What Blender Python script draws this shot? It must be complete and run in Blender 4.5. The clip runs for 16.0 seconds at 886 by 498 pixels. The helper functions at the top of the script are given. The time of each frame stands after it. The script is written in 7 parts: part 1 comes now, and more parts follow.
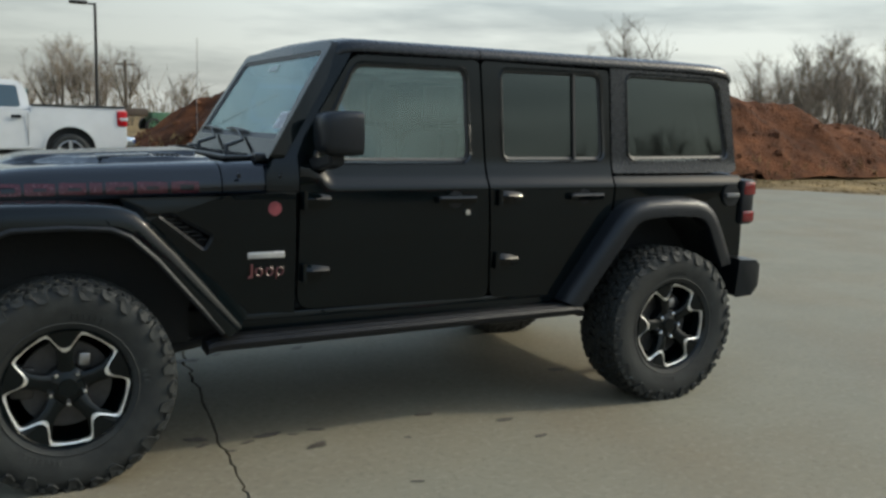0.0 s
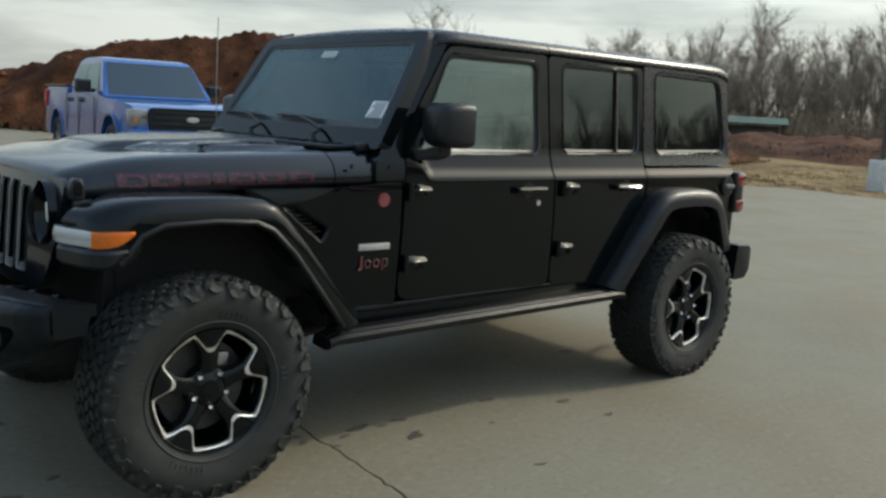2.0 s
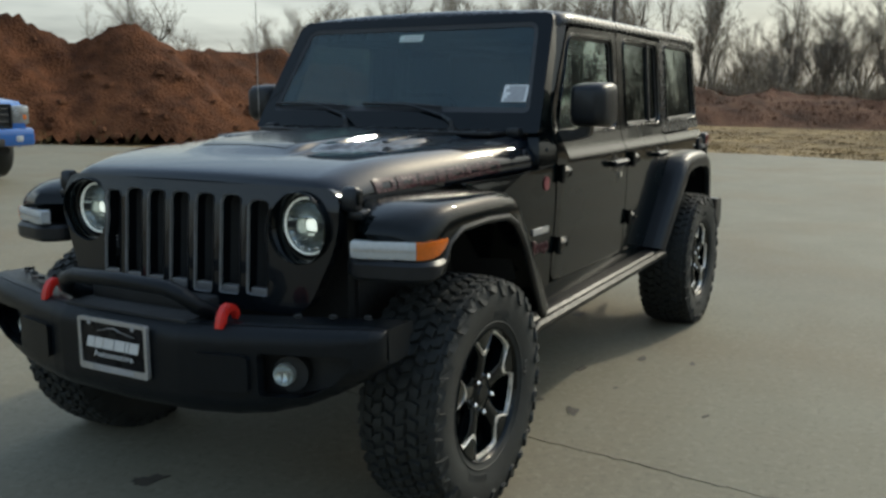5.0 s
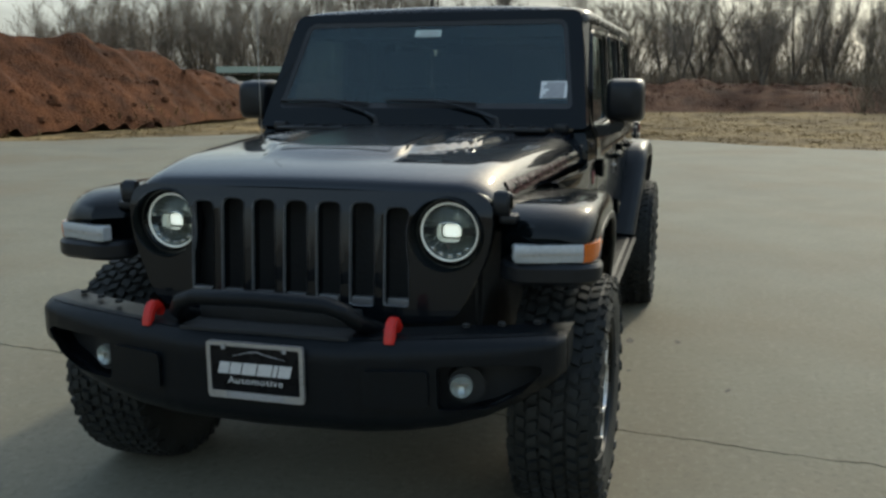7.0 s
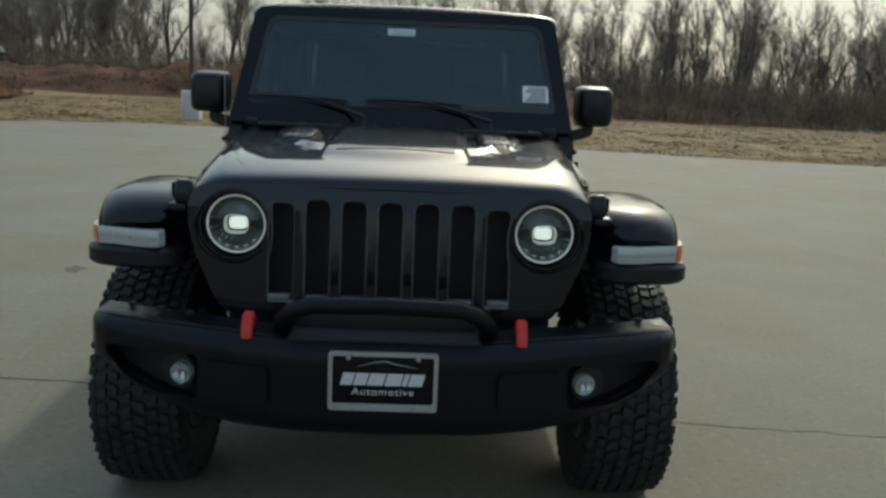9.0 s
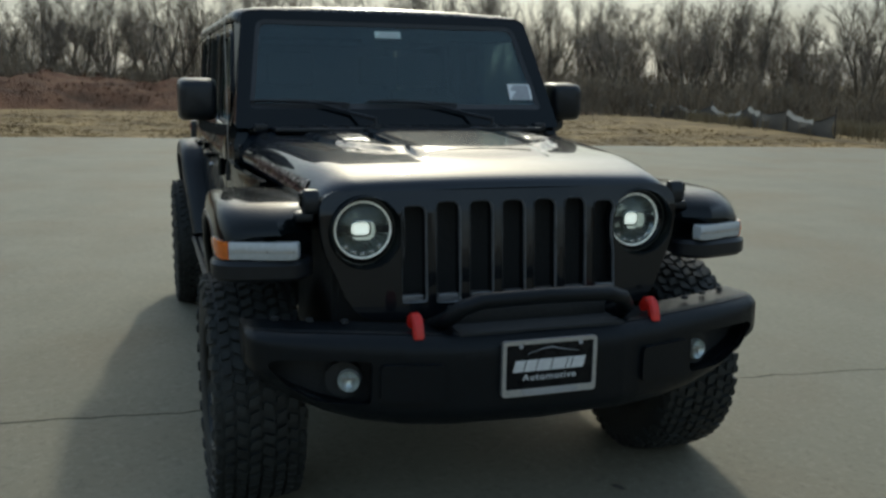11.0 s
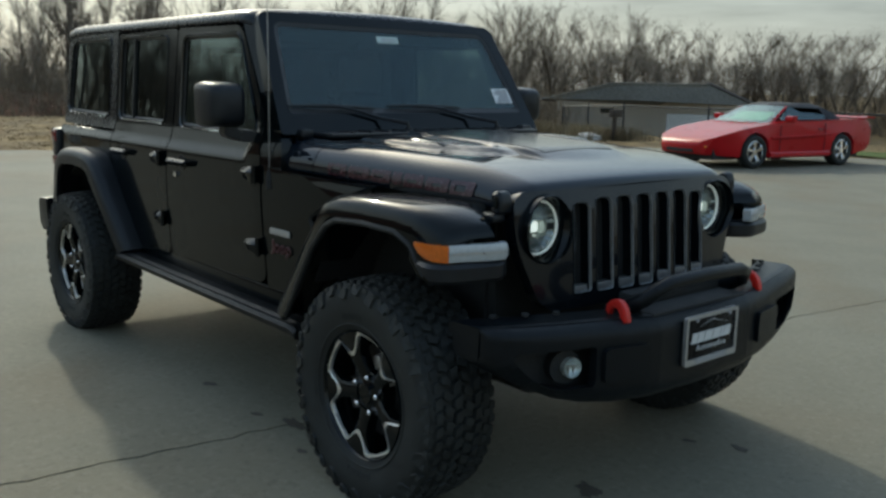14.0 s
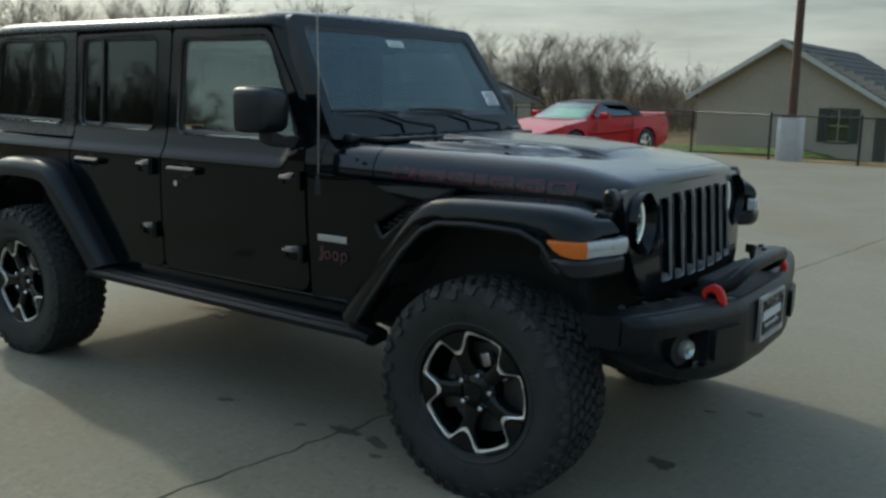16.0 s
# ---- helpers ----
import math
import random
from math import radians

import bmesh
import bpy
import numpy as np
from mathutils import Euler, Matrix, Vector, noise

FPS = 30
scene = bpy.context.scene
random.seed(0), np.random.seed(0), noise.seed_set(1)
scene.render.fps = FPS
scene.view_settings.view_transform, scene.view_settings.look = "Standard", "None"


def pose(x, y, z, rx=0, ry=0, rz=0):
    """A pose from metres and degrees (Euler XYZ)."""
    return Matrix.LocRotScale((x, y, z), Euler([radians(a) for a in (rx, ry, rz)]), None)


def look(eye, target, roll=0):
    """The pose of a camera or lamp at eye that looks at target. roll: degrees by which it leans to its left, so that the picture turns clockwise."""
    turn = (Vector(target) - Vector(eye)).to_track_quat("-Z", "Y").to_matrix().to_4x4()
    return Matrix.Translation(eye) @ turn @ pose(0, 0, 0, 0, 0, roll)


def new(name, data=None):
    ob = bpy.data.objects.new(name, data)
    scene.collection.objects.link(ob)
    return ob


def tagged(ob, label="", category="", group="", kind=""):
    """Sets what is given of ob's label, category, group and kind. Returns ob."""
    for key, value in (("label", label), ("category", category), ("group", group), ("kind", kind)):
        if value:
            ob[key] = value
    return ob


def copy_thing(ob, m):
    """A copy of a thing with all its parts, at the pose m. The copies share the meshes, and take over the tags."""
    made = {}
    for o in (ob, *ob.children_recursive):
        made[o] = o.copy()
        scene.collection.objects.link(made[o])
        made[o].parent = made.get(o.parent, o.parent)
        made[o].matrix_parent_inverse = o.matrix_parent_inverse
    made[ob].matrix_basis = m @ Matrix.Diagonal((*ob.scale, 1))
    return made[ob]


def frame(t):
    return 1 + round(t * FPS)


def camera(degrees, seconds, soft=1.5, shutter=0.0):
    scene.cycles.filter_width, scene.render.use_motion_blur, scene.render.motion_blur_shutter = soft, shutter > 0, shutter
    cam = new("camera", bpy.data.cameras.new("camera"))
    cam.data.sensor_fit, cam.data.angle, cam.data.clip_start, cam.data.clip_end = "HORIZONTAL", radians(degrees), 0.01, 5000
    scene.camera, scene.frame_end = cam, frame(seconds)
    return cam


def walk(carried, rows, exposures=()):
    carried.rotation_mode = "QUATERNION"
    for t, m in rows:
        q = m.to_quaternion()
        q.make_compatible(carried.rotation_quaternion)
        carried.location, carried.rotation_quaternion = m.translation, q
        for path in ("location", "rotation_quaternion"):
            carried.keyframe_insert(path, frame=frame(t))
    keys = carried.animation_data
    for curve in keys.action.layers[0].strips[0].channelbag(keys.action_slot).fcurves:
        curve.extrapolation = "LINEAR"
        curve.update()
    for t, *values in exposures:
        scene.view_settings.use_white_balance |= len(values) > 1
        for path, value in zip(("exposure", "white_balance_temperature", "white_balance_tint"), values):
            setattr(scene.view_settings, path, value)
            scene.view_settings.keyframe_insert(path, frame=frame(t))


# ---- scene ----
cam = camera(52.4, 16.0, soft=2.8)
PATH = [
    (0, (-0.337, -4.565, 1.448), (0.591, -2.815, 1.172), 1.5),
    (0.5, (-0.658, -4.432, 1.457), (0.381, -2.747, 1.173), 1.7),
    (1, (-0.965, -4.287, 1.464), (0.182, -2.674, 1.179), 2.3),
    (1.5, (-1.226, -4.067, 1.438), (0.008, -2.52, 1.146), 3.1),
    (2, (-1.502, -3.856, 1.446), (-0.196, -2.371, 1.147), 3.0),
    (2.5, (-1.786, -3.637, 1.463), (-0.394, -2.233, 1.162), 2.1),
    (3, (-2.001, -3.385, 1.449), (-0.535, -2.06, 1.143), 1.6),
    (3.5, (-2.188, -3.117, 1.458), (-0.654, -1.873, 1.144), 0.9),
    (4, (-2.398, -2.844, 1.448), (-0.798, -1.689, 1.124), 0.4),
    (6.5, (-3.05, -1.518, 1.474), (-1.197, -0.864, 1.104), -0.2),
    (7, (-3.136, -1.245, 1.506), (-1.246, -0.709, 1.129), -0.3),
    (7.5, (-3.243, -0.939, 1.517), (-1.32, -0.536, 1.143), -0.4),
    (8, (-3.29, -0.66, 1.528), (-1.344, -0.403, 1.147), 0.1),
    (8.5, (-3.282, -0.348, 1.516), (-1.32, -0.26, 1.138), 1.5),
    (9, (-3.292, -0.075, 1.514), (-1.329, -0.14, 1.136), 2.4),
    (9.5, (-3.323, 0.259, 1.518), (-1.372, 0.037, 1.14), 2.3),
    (12, (-3.06, 1.709, 1.505), (-1.293, 0.847, 1.138), 0.4),
    (12.5, (-2.951, 2.001, 1.505), (-1.248, 1.017, 1.144), 0.5),
    (13, (-2.857, 2.305, 1.504), (-1.226, 1.204, 1.145), 0.6),
    (13.5, (-2.714, 2.537, 1.488), (-1.154, 1.338, 1.131), 1.0),
    (14, (-2.531, 2.738, 1.496), (-1.039, 1.456, 1.138), 1.1),
    (14.5, (-2.351, 2.948, 1.48), (-0.941, 1.575, 1.127), 1.2),
    (15, (-2.182, 3.213, 1.495), (-0.848, 1.764, 1.145), 1.3),
    (15.5, (-1.976, 3.411, 1.482), (-0.707, 1.905, 1.131), 1.2),
    (16, (-1.751, 3.584, 1.499), (-0.613, 1.977, 1.146), 0.9),
]
walk(cam, [(t, look(eye, target, roll)) for t, eye, target, roll in PATH], exposures=[(0.0, 0.19, 6850, 2), (4.0, 0.08, 6900, 1), (8.0, -0.15, 6850, -1), (9.5, -0.27, 6700, -2), (12.5, -0.25, 6600, -2), (16.0, -0.02, 6550, -3)])
SKY_STRENGTH, SUN_STRENGTH = 0.113, 1.95

# ---- world, sun ----
SUN = Vector((1.47, -0.44, 1.0)).normalized()
world = bpy.data.worlds.new("sky")
scene.world = world
world.use_nodes = True
wn, wl = world.node_tree.nodes, world.node_tree.links
wn.clear()


def wnode(kind, **values):
    n = wn.new(kind)
    for k, v in values.items():
        n.inputs[k].default_value = v
    return n


out = wn.new("ShaderNodeOutputWorld")
bg = wnode("ShaderNodeBackground", Strength=SKY_STRENGTH)
sky = wn.new("ShaderNodeTexSky")
sky.sky_type, sky.sun_disc = "NISHITA", False
sky.sun_elevation = math.asin(SUN.z)
sky.sun_rotation = math.atan2(SUN.x, SUN.y)
sky.air_density, sky.dust_density, sky.ozone_density = 1.2, 2.0, 1.6
coord = wn.new("ShaderNodeTexCoord")
# thin cloud layers, drawn out along the horizon
stretch = wn.new("ShaderNodeMapping")
stretch.inputs["Scale"].default_value = (1.6, 1.6, 11.0)
stretch.inputs["Rotation"].default_value = (0.03, 0.05, 0.4)
wl.new(coord.outputs["Generated"], stretch.inputs["Vector"])
streak = wnode("ShaderNodeTexNoise", Scale=2.1, Detail=7.0, Roughness=0.55)
wl.new(stretch.outputs["Vector"], streak.inputs["Vector"])
ramp = wn.new("ShaderNodeValToRGB")
ramp.color_ramp.elements[0].position, ramp.color_ramp.elements[0].color = 0.36, (3.15, 3.34, 3.72, 1)
ramp.color_ramp.elements[1].position, ramp.color_ramp.elements[1].color = 0.60, (5.85, 6.04, 6.32, 1)
wl.new(streak.outputs["Fac"], ramp.inputs["Fac"])
mix = wn.new("ShaderNodeMix")
mix.data_type = "RGBA"
# the cloud veil thins towards the zenith
apart = wn.new("ShaderNodeSeparateXYZ")
wl.new(coord.outputs["Generated"], apart.inputs[0])
veil = wn.new("ShaderNodeMapRange")
for k, v in (("From Min", 0.10), ("From Max", 0.60), ("To Min", 0.92), ("To Max", 0.24)):
    veil.inputs[k].default_value = v
wl.new(apart.outputs["Z"], veil.inputs["Value"])
wl.new(veil.outputs["Result"], mix.inputs["Factor"])
blue = wn.new("ShaderNodeVectorMath")
blue.operation = "SCALE"
blue.inputs["Scale"].default_value = 3.1
wl.new(sky.outputs["Color"], blue.inputs[0])
wl.new(blue.outputs[0], mix.inputs[6])
# a heavier, greyer cloud bank on the side of the house
bank = wn.new("ShaderNodeVectorMath")
bank.operation = "DOT_PRODUCT"
bank.inputs[1].default_value = (math.cos(radians(-85)), math.sin(radians(-85)), 0.0)
wl.new(coord.outputs["Generated"], bank.inputs[0])
grey = wn.new("ShaderNodeMapRange")
grey.interpolation_type = "SMOOTHSTEP"
for k, v in (("From Min", 0.45), ("From Max", 1.0), ("To Min", 1.0), ("To Max", 0.72)):
    grey.inputs[k].default_value = v
wl.new(bank.outputs["Value"], grey.inputs["Value"])
# and a lighter one over the trucks
bank2 = wn.new("ShaderNodeVectorMath")
bank2.operation = "DOT_PRODUCT"
bank2.inputs[1].default_value = (math.cos(radians(108)), math.sin(radians(108)), 0.0)
wl.new(coord.outputs["Generated"], bank2.inputs[0])
grey2 = wn.new("ShaderNodeMapRange")
grey2.interpolation_type = "SMOOTHSTEP"
for k, v in (("From Min", 0.72), ("From Max", 1.0), ("To Min", 1.0), ("To Max", 0.66)):
    grey2.inputs[k].default_value = v
wl.new(bank2.outputs["Value"], grey2.inputs["Value"])
greys = wn.new("ShaderNodeMath")
greys.operation = "MULTIPLY"
wl.new(grey.outputs["Result"], greys.inputs[0])
wl.new(grey2.outputs["Result"], greys.inputs[1])
cloud = wn.new("ShaderNodeVectorMath")
cloud.operation = "SCALE"
wl.new(ramp.outputs["Color"], cloud.inputs[0])
# the veil glows round the sun
near = wn.new("ShaderNodeVectorMath")
near.operation = "DOT_PRODUCT"
near.inputs[1].default_value = SUN
wl.new(coord.outputs["Generated"], near.inputs[0])
glow = wn.new("ShaderNodeMapRange")
glow.interpolation_type = "SMOOTHERSTEP"
for k, v in (("From Min", 0.89), ("From Max", 1.0), ("To Min", 1.0), ("To Max", 2.0)):
    glow.inputs[k].default_value = v
wl.new(near.outputs["Value"], glow.inputs["Value"])
both = wn.new("ShaderNodeMath")
both.operation = "MULTIPLY"
wl.new(greys.outputs[0], both.inputs[0])
wl.new(glow.outputs["Result"], both.inputs[1])
wl.new(both.outputs[0], cloud.inputs["Scale"])
wl.new(cloud.outputs[0], mix.inputs[7])
wl.new(mix.outputs[2], bg.inputs["Color"])
wl.new(bg.outputs["Background"], out.inputs["Surface"])

sun = new("sun", bpy.data.lights.new("sun", "SUN"))
sun.data.energy, sun.data.angle, sun.data.color = SUN_STRENGTH, radians(1.5), (1.0, 0.94, 0.84)
sun.matrix_world = look(SUN * 60, (0, 0, 0))

# ---- materials ----


def grain(name, base, rough=0.5, metal=0.0, var=0.15, scale=6.0, stain=0.12, bump=0.0, bscale=80.0, coat=0.0, spec=0.5, tint=None, each=0.0, sstain=0.5):
    """A surface with two scales of colour variation, uneven gloss and fine relief. each: variation from piece to piece."""
    m = bpy.data.materials.new(name)
    m.use_nodes = True
    nt = m.node_tree
    nd, lk = nt.nodes, nt.links
    b = nd["Principled BSDF"]
    b.inputs["Metallic"].default_value, b.inputs["Coat Weight"].default_value = metal, coat
    b.inputs["Coat Roughness"].default_value, b.inputs["Specular IOR Level"].default_value = 0.03, spec
    tc = nd.new("ShaderNodeTexCoord")
    fine, wide = nd.new("ShaderNodeTexNoise"), nd.new("ShaderNodeTexNoise")
    for n, s, d in ((fine, scale, 6.0), (wide, sstain, 4.0)):
        n.inputs["Scale"].default_value, n.inputs["Detail"].default_value = s, d
        lk.new(tc.outputs["Object"], n.inputs["Vector"])
    r = nd.new("ShaderNodeValToRGB")
    other = tint or base
    r.color_ramp.elements[0].position, r.color_ramp.elements[0].color = 0.28, (*[c * (1 - var) for c in base], 1)
    r.color_ramp.elements[1].position, r.color_ramp.elements[1].color = 0.72, (*[min(1, c * (1 + var)) for c in other], 1)
    lk.new(fine.outputs["Fac"], r.inputs["Fac"])
    wr = nd.new("ShaderNodeMapRange")
    wr.inputs["From Min"].default_value, wr.inputs["From Max"].default_value = 0.3, 0.7
    wr.inputs["To Min"].default_value, wr.inputs["To Max"].default_value = 1 - stain, 1 + stain
    lk.new(wide.outputs["Fac"], wr.inputs["Value"])
    last = wr.outputs["Result"]
    if each:
        oi = nd.new("ShaderNodeObjectInfo")
        er = nd.new("ShaderNodeMapRange")
        er.inputs["To Min"].default_value, er.inputs["To Max"].default_value = 1 - each, 1 + each
        lk.new(oi.outputs["Random"], er.inputs["Value"])
        mu = nd.new("ShaderNodeMath")
        mu.operation = "MULTIPLY"
        lk.new(last, mu.inputs[0])
        lk.new(er.outputs["Result"], mu.inputs[1])
        last = mu.outputs[0]
    mul = nd.new("ShaderNodeVectorMath")
    mul.operation = "SCALE"
    lk.new(r.outputs["Color"], mul.inputs[0])
    lk.new(last, mul.inputs["Scale"])
    lk.new(mul.outputs[0], b.inputs["Base Color"])
    rr = nd.new("ShaderNodeMapRange")
    rr.inputs["To Min"].default_value, rr.inputs["To Max"].default_value = max(0.01, rough * 0.75), min(1, rough * 1.25)
    lk.new(fine.outputs["Fac"], rr.inputs["Value"])
    lk.new(rr.outputs["Result"], b.inputs["Roughness"])
    if bump:
        bn = nd.new("ShaderNodeTexNoise")
        bn.inputs["Scale"].default_value, bn.inputs["Detail"].default_value = bscale, 3.0
        lk.new(tc.outputs["Object"], bn.inputs["Vector"])
        bu = nd.new("ShaderNodeBump")
        bu.inputs["Strength"].default_value, bu.inputs["Distance"].default_value = bump, 1.0 / bscale
        lk.new(bn.outputs["Fac"], bu.inputs["Height"])
        lk.new(bu.outputs["Normal"], b.inputs["Normal"])
    return m


def glass(name, tint, rough=0.0, mirror=0.1):
    """A pane: a tinted see-through body with mirror gloss that grows at grazing angles. mirror: the gloss face on."""
    m = bpy.data.materials.new(name)
    m.use_nodes = True
    nd, lk = m.node_tree.nodes, m.node_tree.links
    nd.clear()
    o, mx, lw = nd.new("ShaderNodeOutputMaterial"), nd.new("ShaderNodeMixShader"), nd.new("ShaderNodeLayerWeight")
    tr, gl = nd.new("ShaderNodeBsdfTransparent"), nd.new("ShaderNodeBsdfGlossy")
    lw.inputs["Blend"].default_value = 0.5
    power, scale = nd.new("ShaderNodeMath"), nd.new("ShaderNodeMath")
    power.operation, scale.operation = "POWER", "MULTIPLY_ADD"
    power.inputs[1].default_value = 5.0
    scale.inputs[1].default_value, scale.inputs[2].default_value = 1.0 - mirror, mirror
    gl.inputs["Color"].default_value = (0.82, 0.96, 0.96, 1)
    tr.inputs["Color"].default_value, gl.inputs["Roughness"].default_value = (*tint, 1), rough
    lk.new(lw.outputs["Facing"], power.inputs[0])
    lk.new(power.outputs[0], scale.inputs[0])
    lk.new(scale.outputs[0], mx.inputs[0])
    lk.new(tr.outputs[0], mx.inputs[1])
    lk.new(gl.outputs[0], mx.inputs[2])
    lk.new(mx.outputs[0], o.inputs["Surface"])
    return m


def lit(name, colour, power):
    m = bpy.data.materials.new(name)
    m.use_nodes = True
    b = m.node_tree.nodes["Principled BSDF"]
    b.inputs["Base Color"].default_value = (*colour, 1)
    b.inputs["Emission Color"].default_value, b.inputs["Emission Strength"].default_value = (*colour, 1), power
    return m


PAINT = grain("black_paint", (0.0015, 0.0031, 0.0038), 0.26, 0, 0.10, 3.0, 0.05, coat=0.54, spec=0.02)
HARDWARE = grain("gloss_black_hardware", (0.0070, 0.0078, 0.0090), 0.22, 0, 0.12, 30.0, 0.08, coat=0.8, spec=0.5)
RAILBLACK = grain("black_rail_steel", (0.0065, 0.0070, 0.0080), 0.42, 0, 0.2, 40.0, 0.12, 0.3, 300.0, spec=0.22)
# bonnet and cowl: the black paint with sky sheen put into a lighter, bluer base
BONNETSHEEN = grain("bonnet_paint_sky_sheen", (0.0042, 0.0066, 0.0105), 0.45, 0, 0.15, 3.0, 0.10, coat=0.95, spec=0.02)
for gloss in (PAINT, BONNETSHEEN):
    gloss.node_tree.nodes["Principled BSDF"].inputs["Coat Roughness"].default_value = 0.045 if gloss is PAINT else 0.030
SATIN = grain("satin_black_decal", (0.0100, 0.0118, 0.0145), 0.27, 0, 0.10, 30.0, 0.06, spec=0.36)
DECAL = grain("satin_bonnet_decal", (0.0100, 0.0118, 0.0145), 0.20, 0, 0.10, 30.0, 0.06, spec=0.30)
GRILLEBLACK = grain("satin_grille_black", (0.0035, 0.0052, 0.0075), 0.24, 0, 0.10, 6.0, 0.06, coat=0.5, spec=0.18)
TRIM = grain("black_moulded_plastic", (0.0085, 0.0102, 0.0128), 0.34, 0, 0.15, 40.0, 0.08, 0.25, 500.0, spec=0.32)
ROUGHTRIM = grain("textured_black_steel", (0.0045, 0.0064, 0.0085), 0.33, 0, 0.2, 60.0, 0.1, 0.35, 350.0, spec=0.19)
RUBBER = grain("tyre_rubber", (0.0092, 0.0108, 0.0110), 0.66, 0, 0.25, 25.0, 0.2, 0.3, 200.0, sstain=3.0, tint=(0.0175, 0.0196, 0.0186), spec=0.42)
DISC = grain("dark_brake_steel", (0.075, 0.072, 0.070), 0.5, 0.7, 0.2, 30.0, 0.2)
FOGBOWL = grain("fog_lamp_bowl", (0.58, 0.62, 0.60), 0.16, 0.60, 0.25, 60.0)
BOWL = grain("lamp_bowl", (0.34, 0.37, 0.36), 0.16, 0.75, 0.25, 60.0)
SEAL = grain("window_rubber", (0.012, 0.012, 0.013), 0.45, 0, 0.1, 30.0)
DARK = grain("underbody_black", (0.013, 0.0145, 0.0155), 0.75, 0, 0.3, 12.0, 0.2, 0.2, 60.0)
CABIN = grain("cabin_black_cloth", (0.030, 0.030, 0.031), 0.8, 0, 0.2, 40.0, 0.1, 0.3, 300.0)
CHROME = grain("polished_metal", (0.78, 0.78, 0.78), 0.12, 1.0, 0.08, 30.0, 0.05)
STEEL = grain("dull_steel", (0.32, 0.31, 0.30), 0.4, 0.9, 0.2, 30.0, 0.15)
BEZELGLINT = grain("slot_edge_highlight", (0.24, 0.25, 0.26), 0.34, 0.4, 0.12, 30.0)
GREYTRIM = grain("grey_bezel_paint", (0.15, 0.153, 0.157), 0.35, 0.3, 0.12, 30.0)
SILVER = grain("silver_badge", (0.46, 0.46, 0.46), 0.3, 0.6, 0.1, 60.0)
REDDECAL = grain("dark_red_decal", (0.040, 0.0072, 0.0125), 0.26, 0, 0.15, 60.0, 0.1)
REDBADGE = grain("red_badge_enamel", (0.095, 0.030, 0.031), 0.35, 0, 0.15, 60.0, 0.1)
DULLRED = grain("dull_red_enamel", (0.20, 0.040, 0.048), 0.4, 0, 0.15, 60.0, 0.1)
REDHOOK = grain("red_hook_paint", (0.55, 0.018, 0.012), 0.35, 0, 0.15, 30.0, 0.1)
AMBER = grain("amber_lens", (0.58, 0.12, 0.006), 0.15, 0, 0.15, 90.0, 0.1, coat=0.6)
WHITELENS = grain("frosted_white_lens", (0.42, 0.44, 0.45), 0.15, 0, 0.1, 90.0, 0.05, coat=0.6)
REDLENS = grain("red_lens", (0.15, 0.007, 0.009), 0.12, 0, 0.2, 90.0, coat=0.8)
PAPER = grain("white_paper", (0.72, 0.73, 0.72), 0.6, 0, 0.05, 30.0)
PAPERGREEN = grain("pale_green_sticker", (0.50, 0.60, 0.56), 0.5, 0, 0.06, 30.0)
INK = grain("grey_print", (0.34, 0.34, 0.35), 0.6, 0, 0.1, 60.0)
PLATEBLACK = grain("plate_black", (0.009, 0.009, 0.010), 0.28, 0, 0.1, 30.0, spec=0.10)
PLATEWHITE = grain("plate_white", (0.62, 0.62, 0.62), 0.4, 0, 0.08, 60.0)
MACHINED = grain("machined_alloy", (0.88, 0.87, 0.85), 0.42, 1.0, 0.06, 40.0, 0.05)
LAMPON = lit("headlamp_led", (0.94, 1.0, 0.97), 0.80)
HALO = lit("halo_led", (0.80, 0.85, 0.83), 0.22)
CLEAR = glass("clear_glass", (0.70, 0.78, 0.77), mirror=0.105)
WINDSCREEN = glass("windscreen_glass", (0.50, 0.60, 0.62), mirror=0.060)
TINTED = glass("tinted_glass", (0.12, 0.125, 0.13), mirror=0.07)
LENS = glass("lens_glass", (0.92, 0.93, 0.93), mirror=0.035)

# ---- mesh tools ----


def thing(name, at=(0, 0, 0), turn=0.0, label="", category="", group="", kind=""):
    e = new(name)
    e.empty_display_size = 0.2
    e.matrix_basis = pose(*at, 0, 0, turn)
    return tagged(e, label, category, group, kind)


def part(name, bm, material, parent=None, label="", sharp=32.0, flat=False, tidy=True):
    """Links a bmesh as one mesh object under a thing or a part."""
    if tidy:
        bmesh.ops.recalc_face_normals(bm, faces=bm.faces)
    lim = radians(sharp)
    for f in bm.faces:
        f.smooth = not flat
    for e in bm.edges:
        e.smooth = len(e.link_faces) == 2 and e.calc_face_angle(4) < lim
    me = bpy.data.meshes.new(name)
    bm.to_mesh(me)
    bm.free()
    me.materials.append(material)
    ob = new(name, me)
    if parent is not None:
        ob.parent = parent
    if label:
        ob["label"] = label
    return ob


def box(bm, x0, x1, y0, y1, z0, z1, bevel=0.0, seg=2):
    vs = [bm.verts.new((x, y, z)) for x in (x0, x1) for y in (y0, y1) for z in (z0, z1)]
    fs = [bm.faces.new([vs[i] for i in q]) for q in ((0, 1, 3, 2), (4, 6, 7, 5), (0, 4, 5, 1), (2, 3, 7, 6), (0, 2, 6, 4), (1, 5, 7, 3))]
    bmesh.ops.recalc_face_normals(bm, faces=fs)
    if bevel:
        es = {e for f in fs for e in f.edges}
        bmesh.ops.bevel(bm, geom=list(es), offset=bevel, segments=seg, affect="EDGES", profile=0.5)
    return bm


def boxed(*a, **k):
    return box(bmesh.new(), *a, **k)


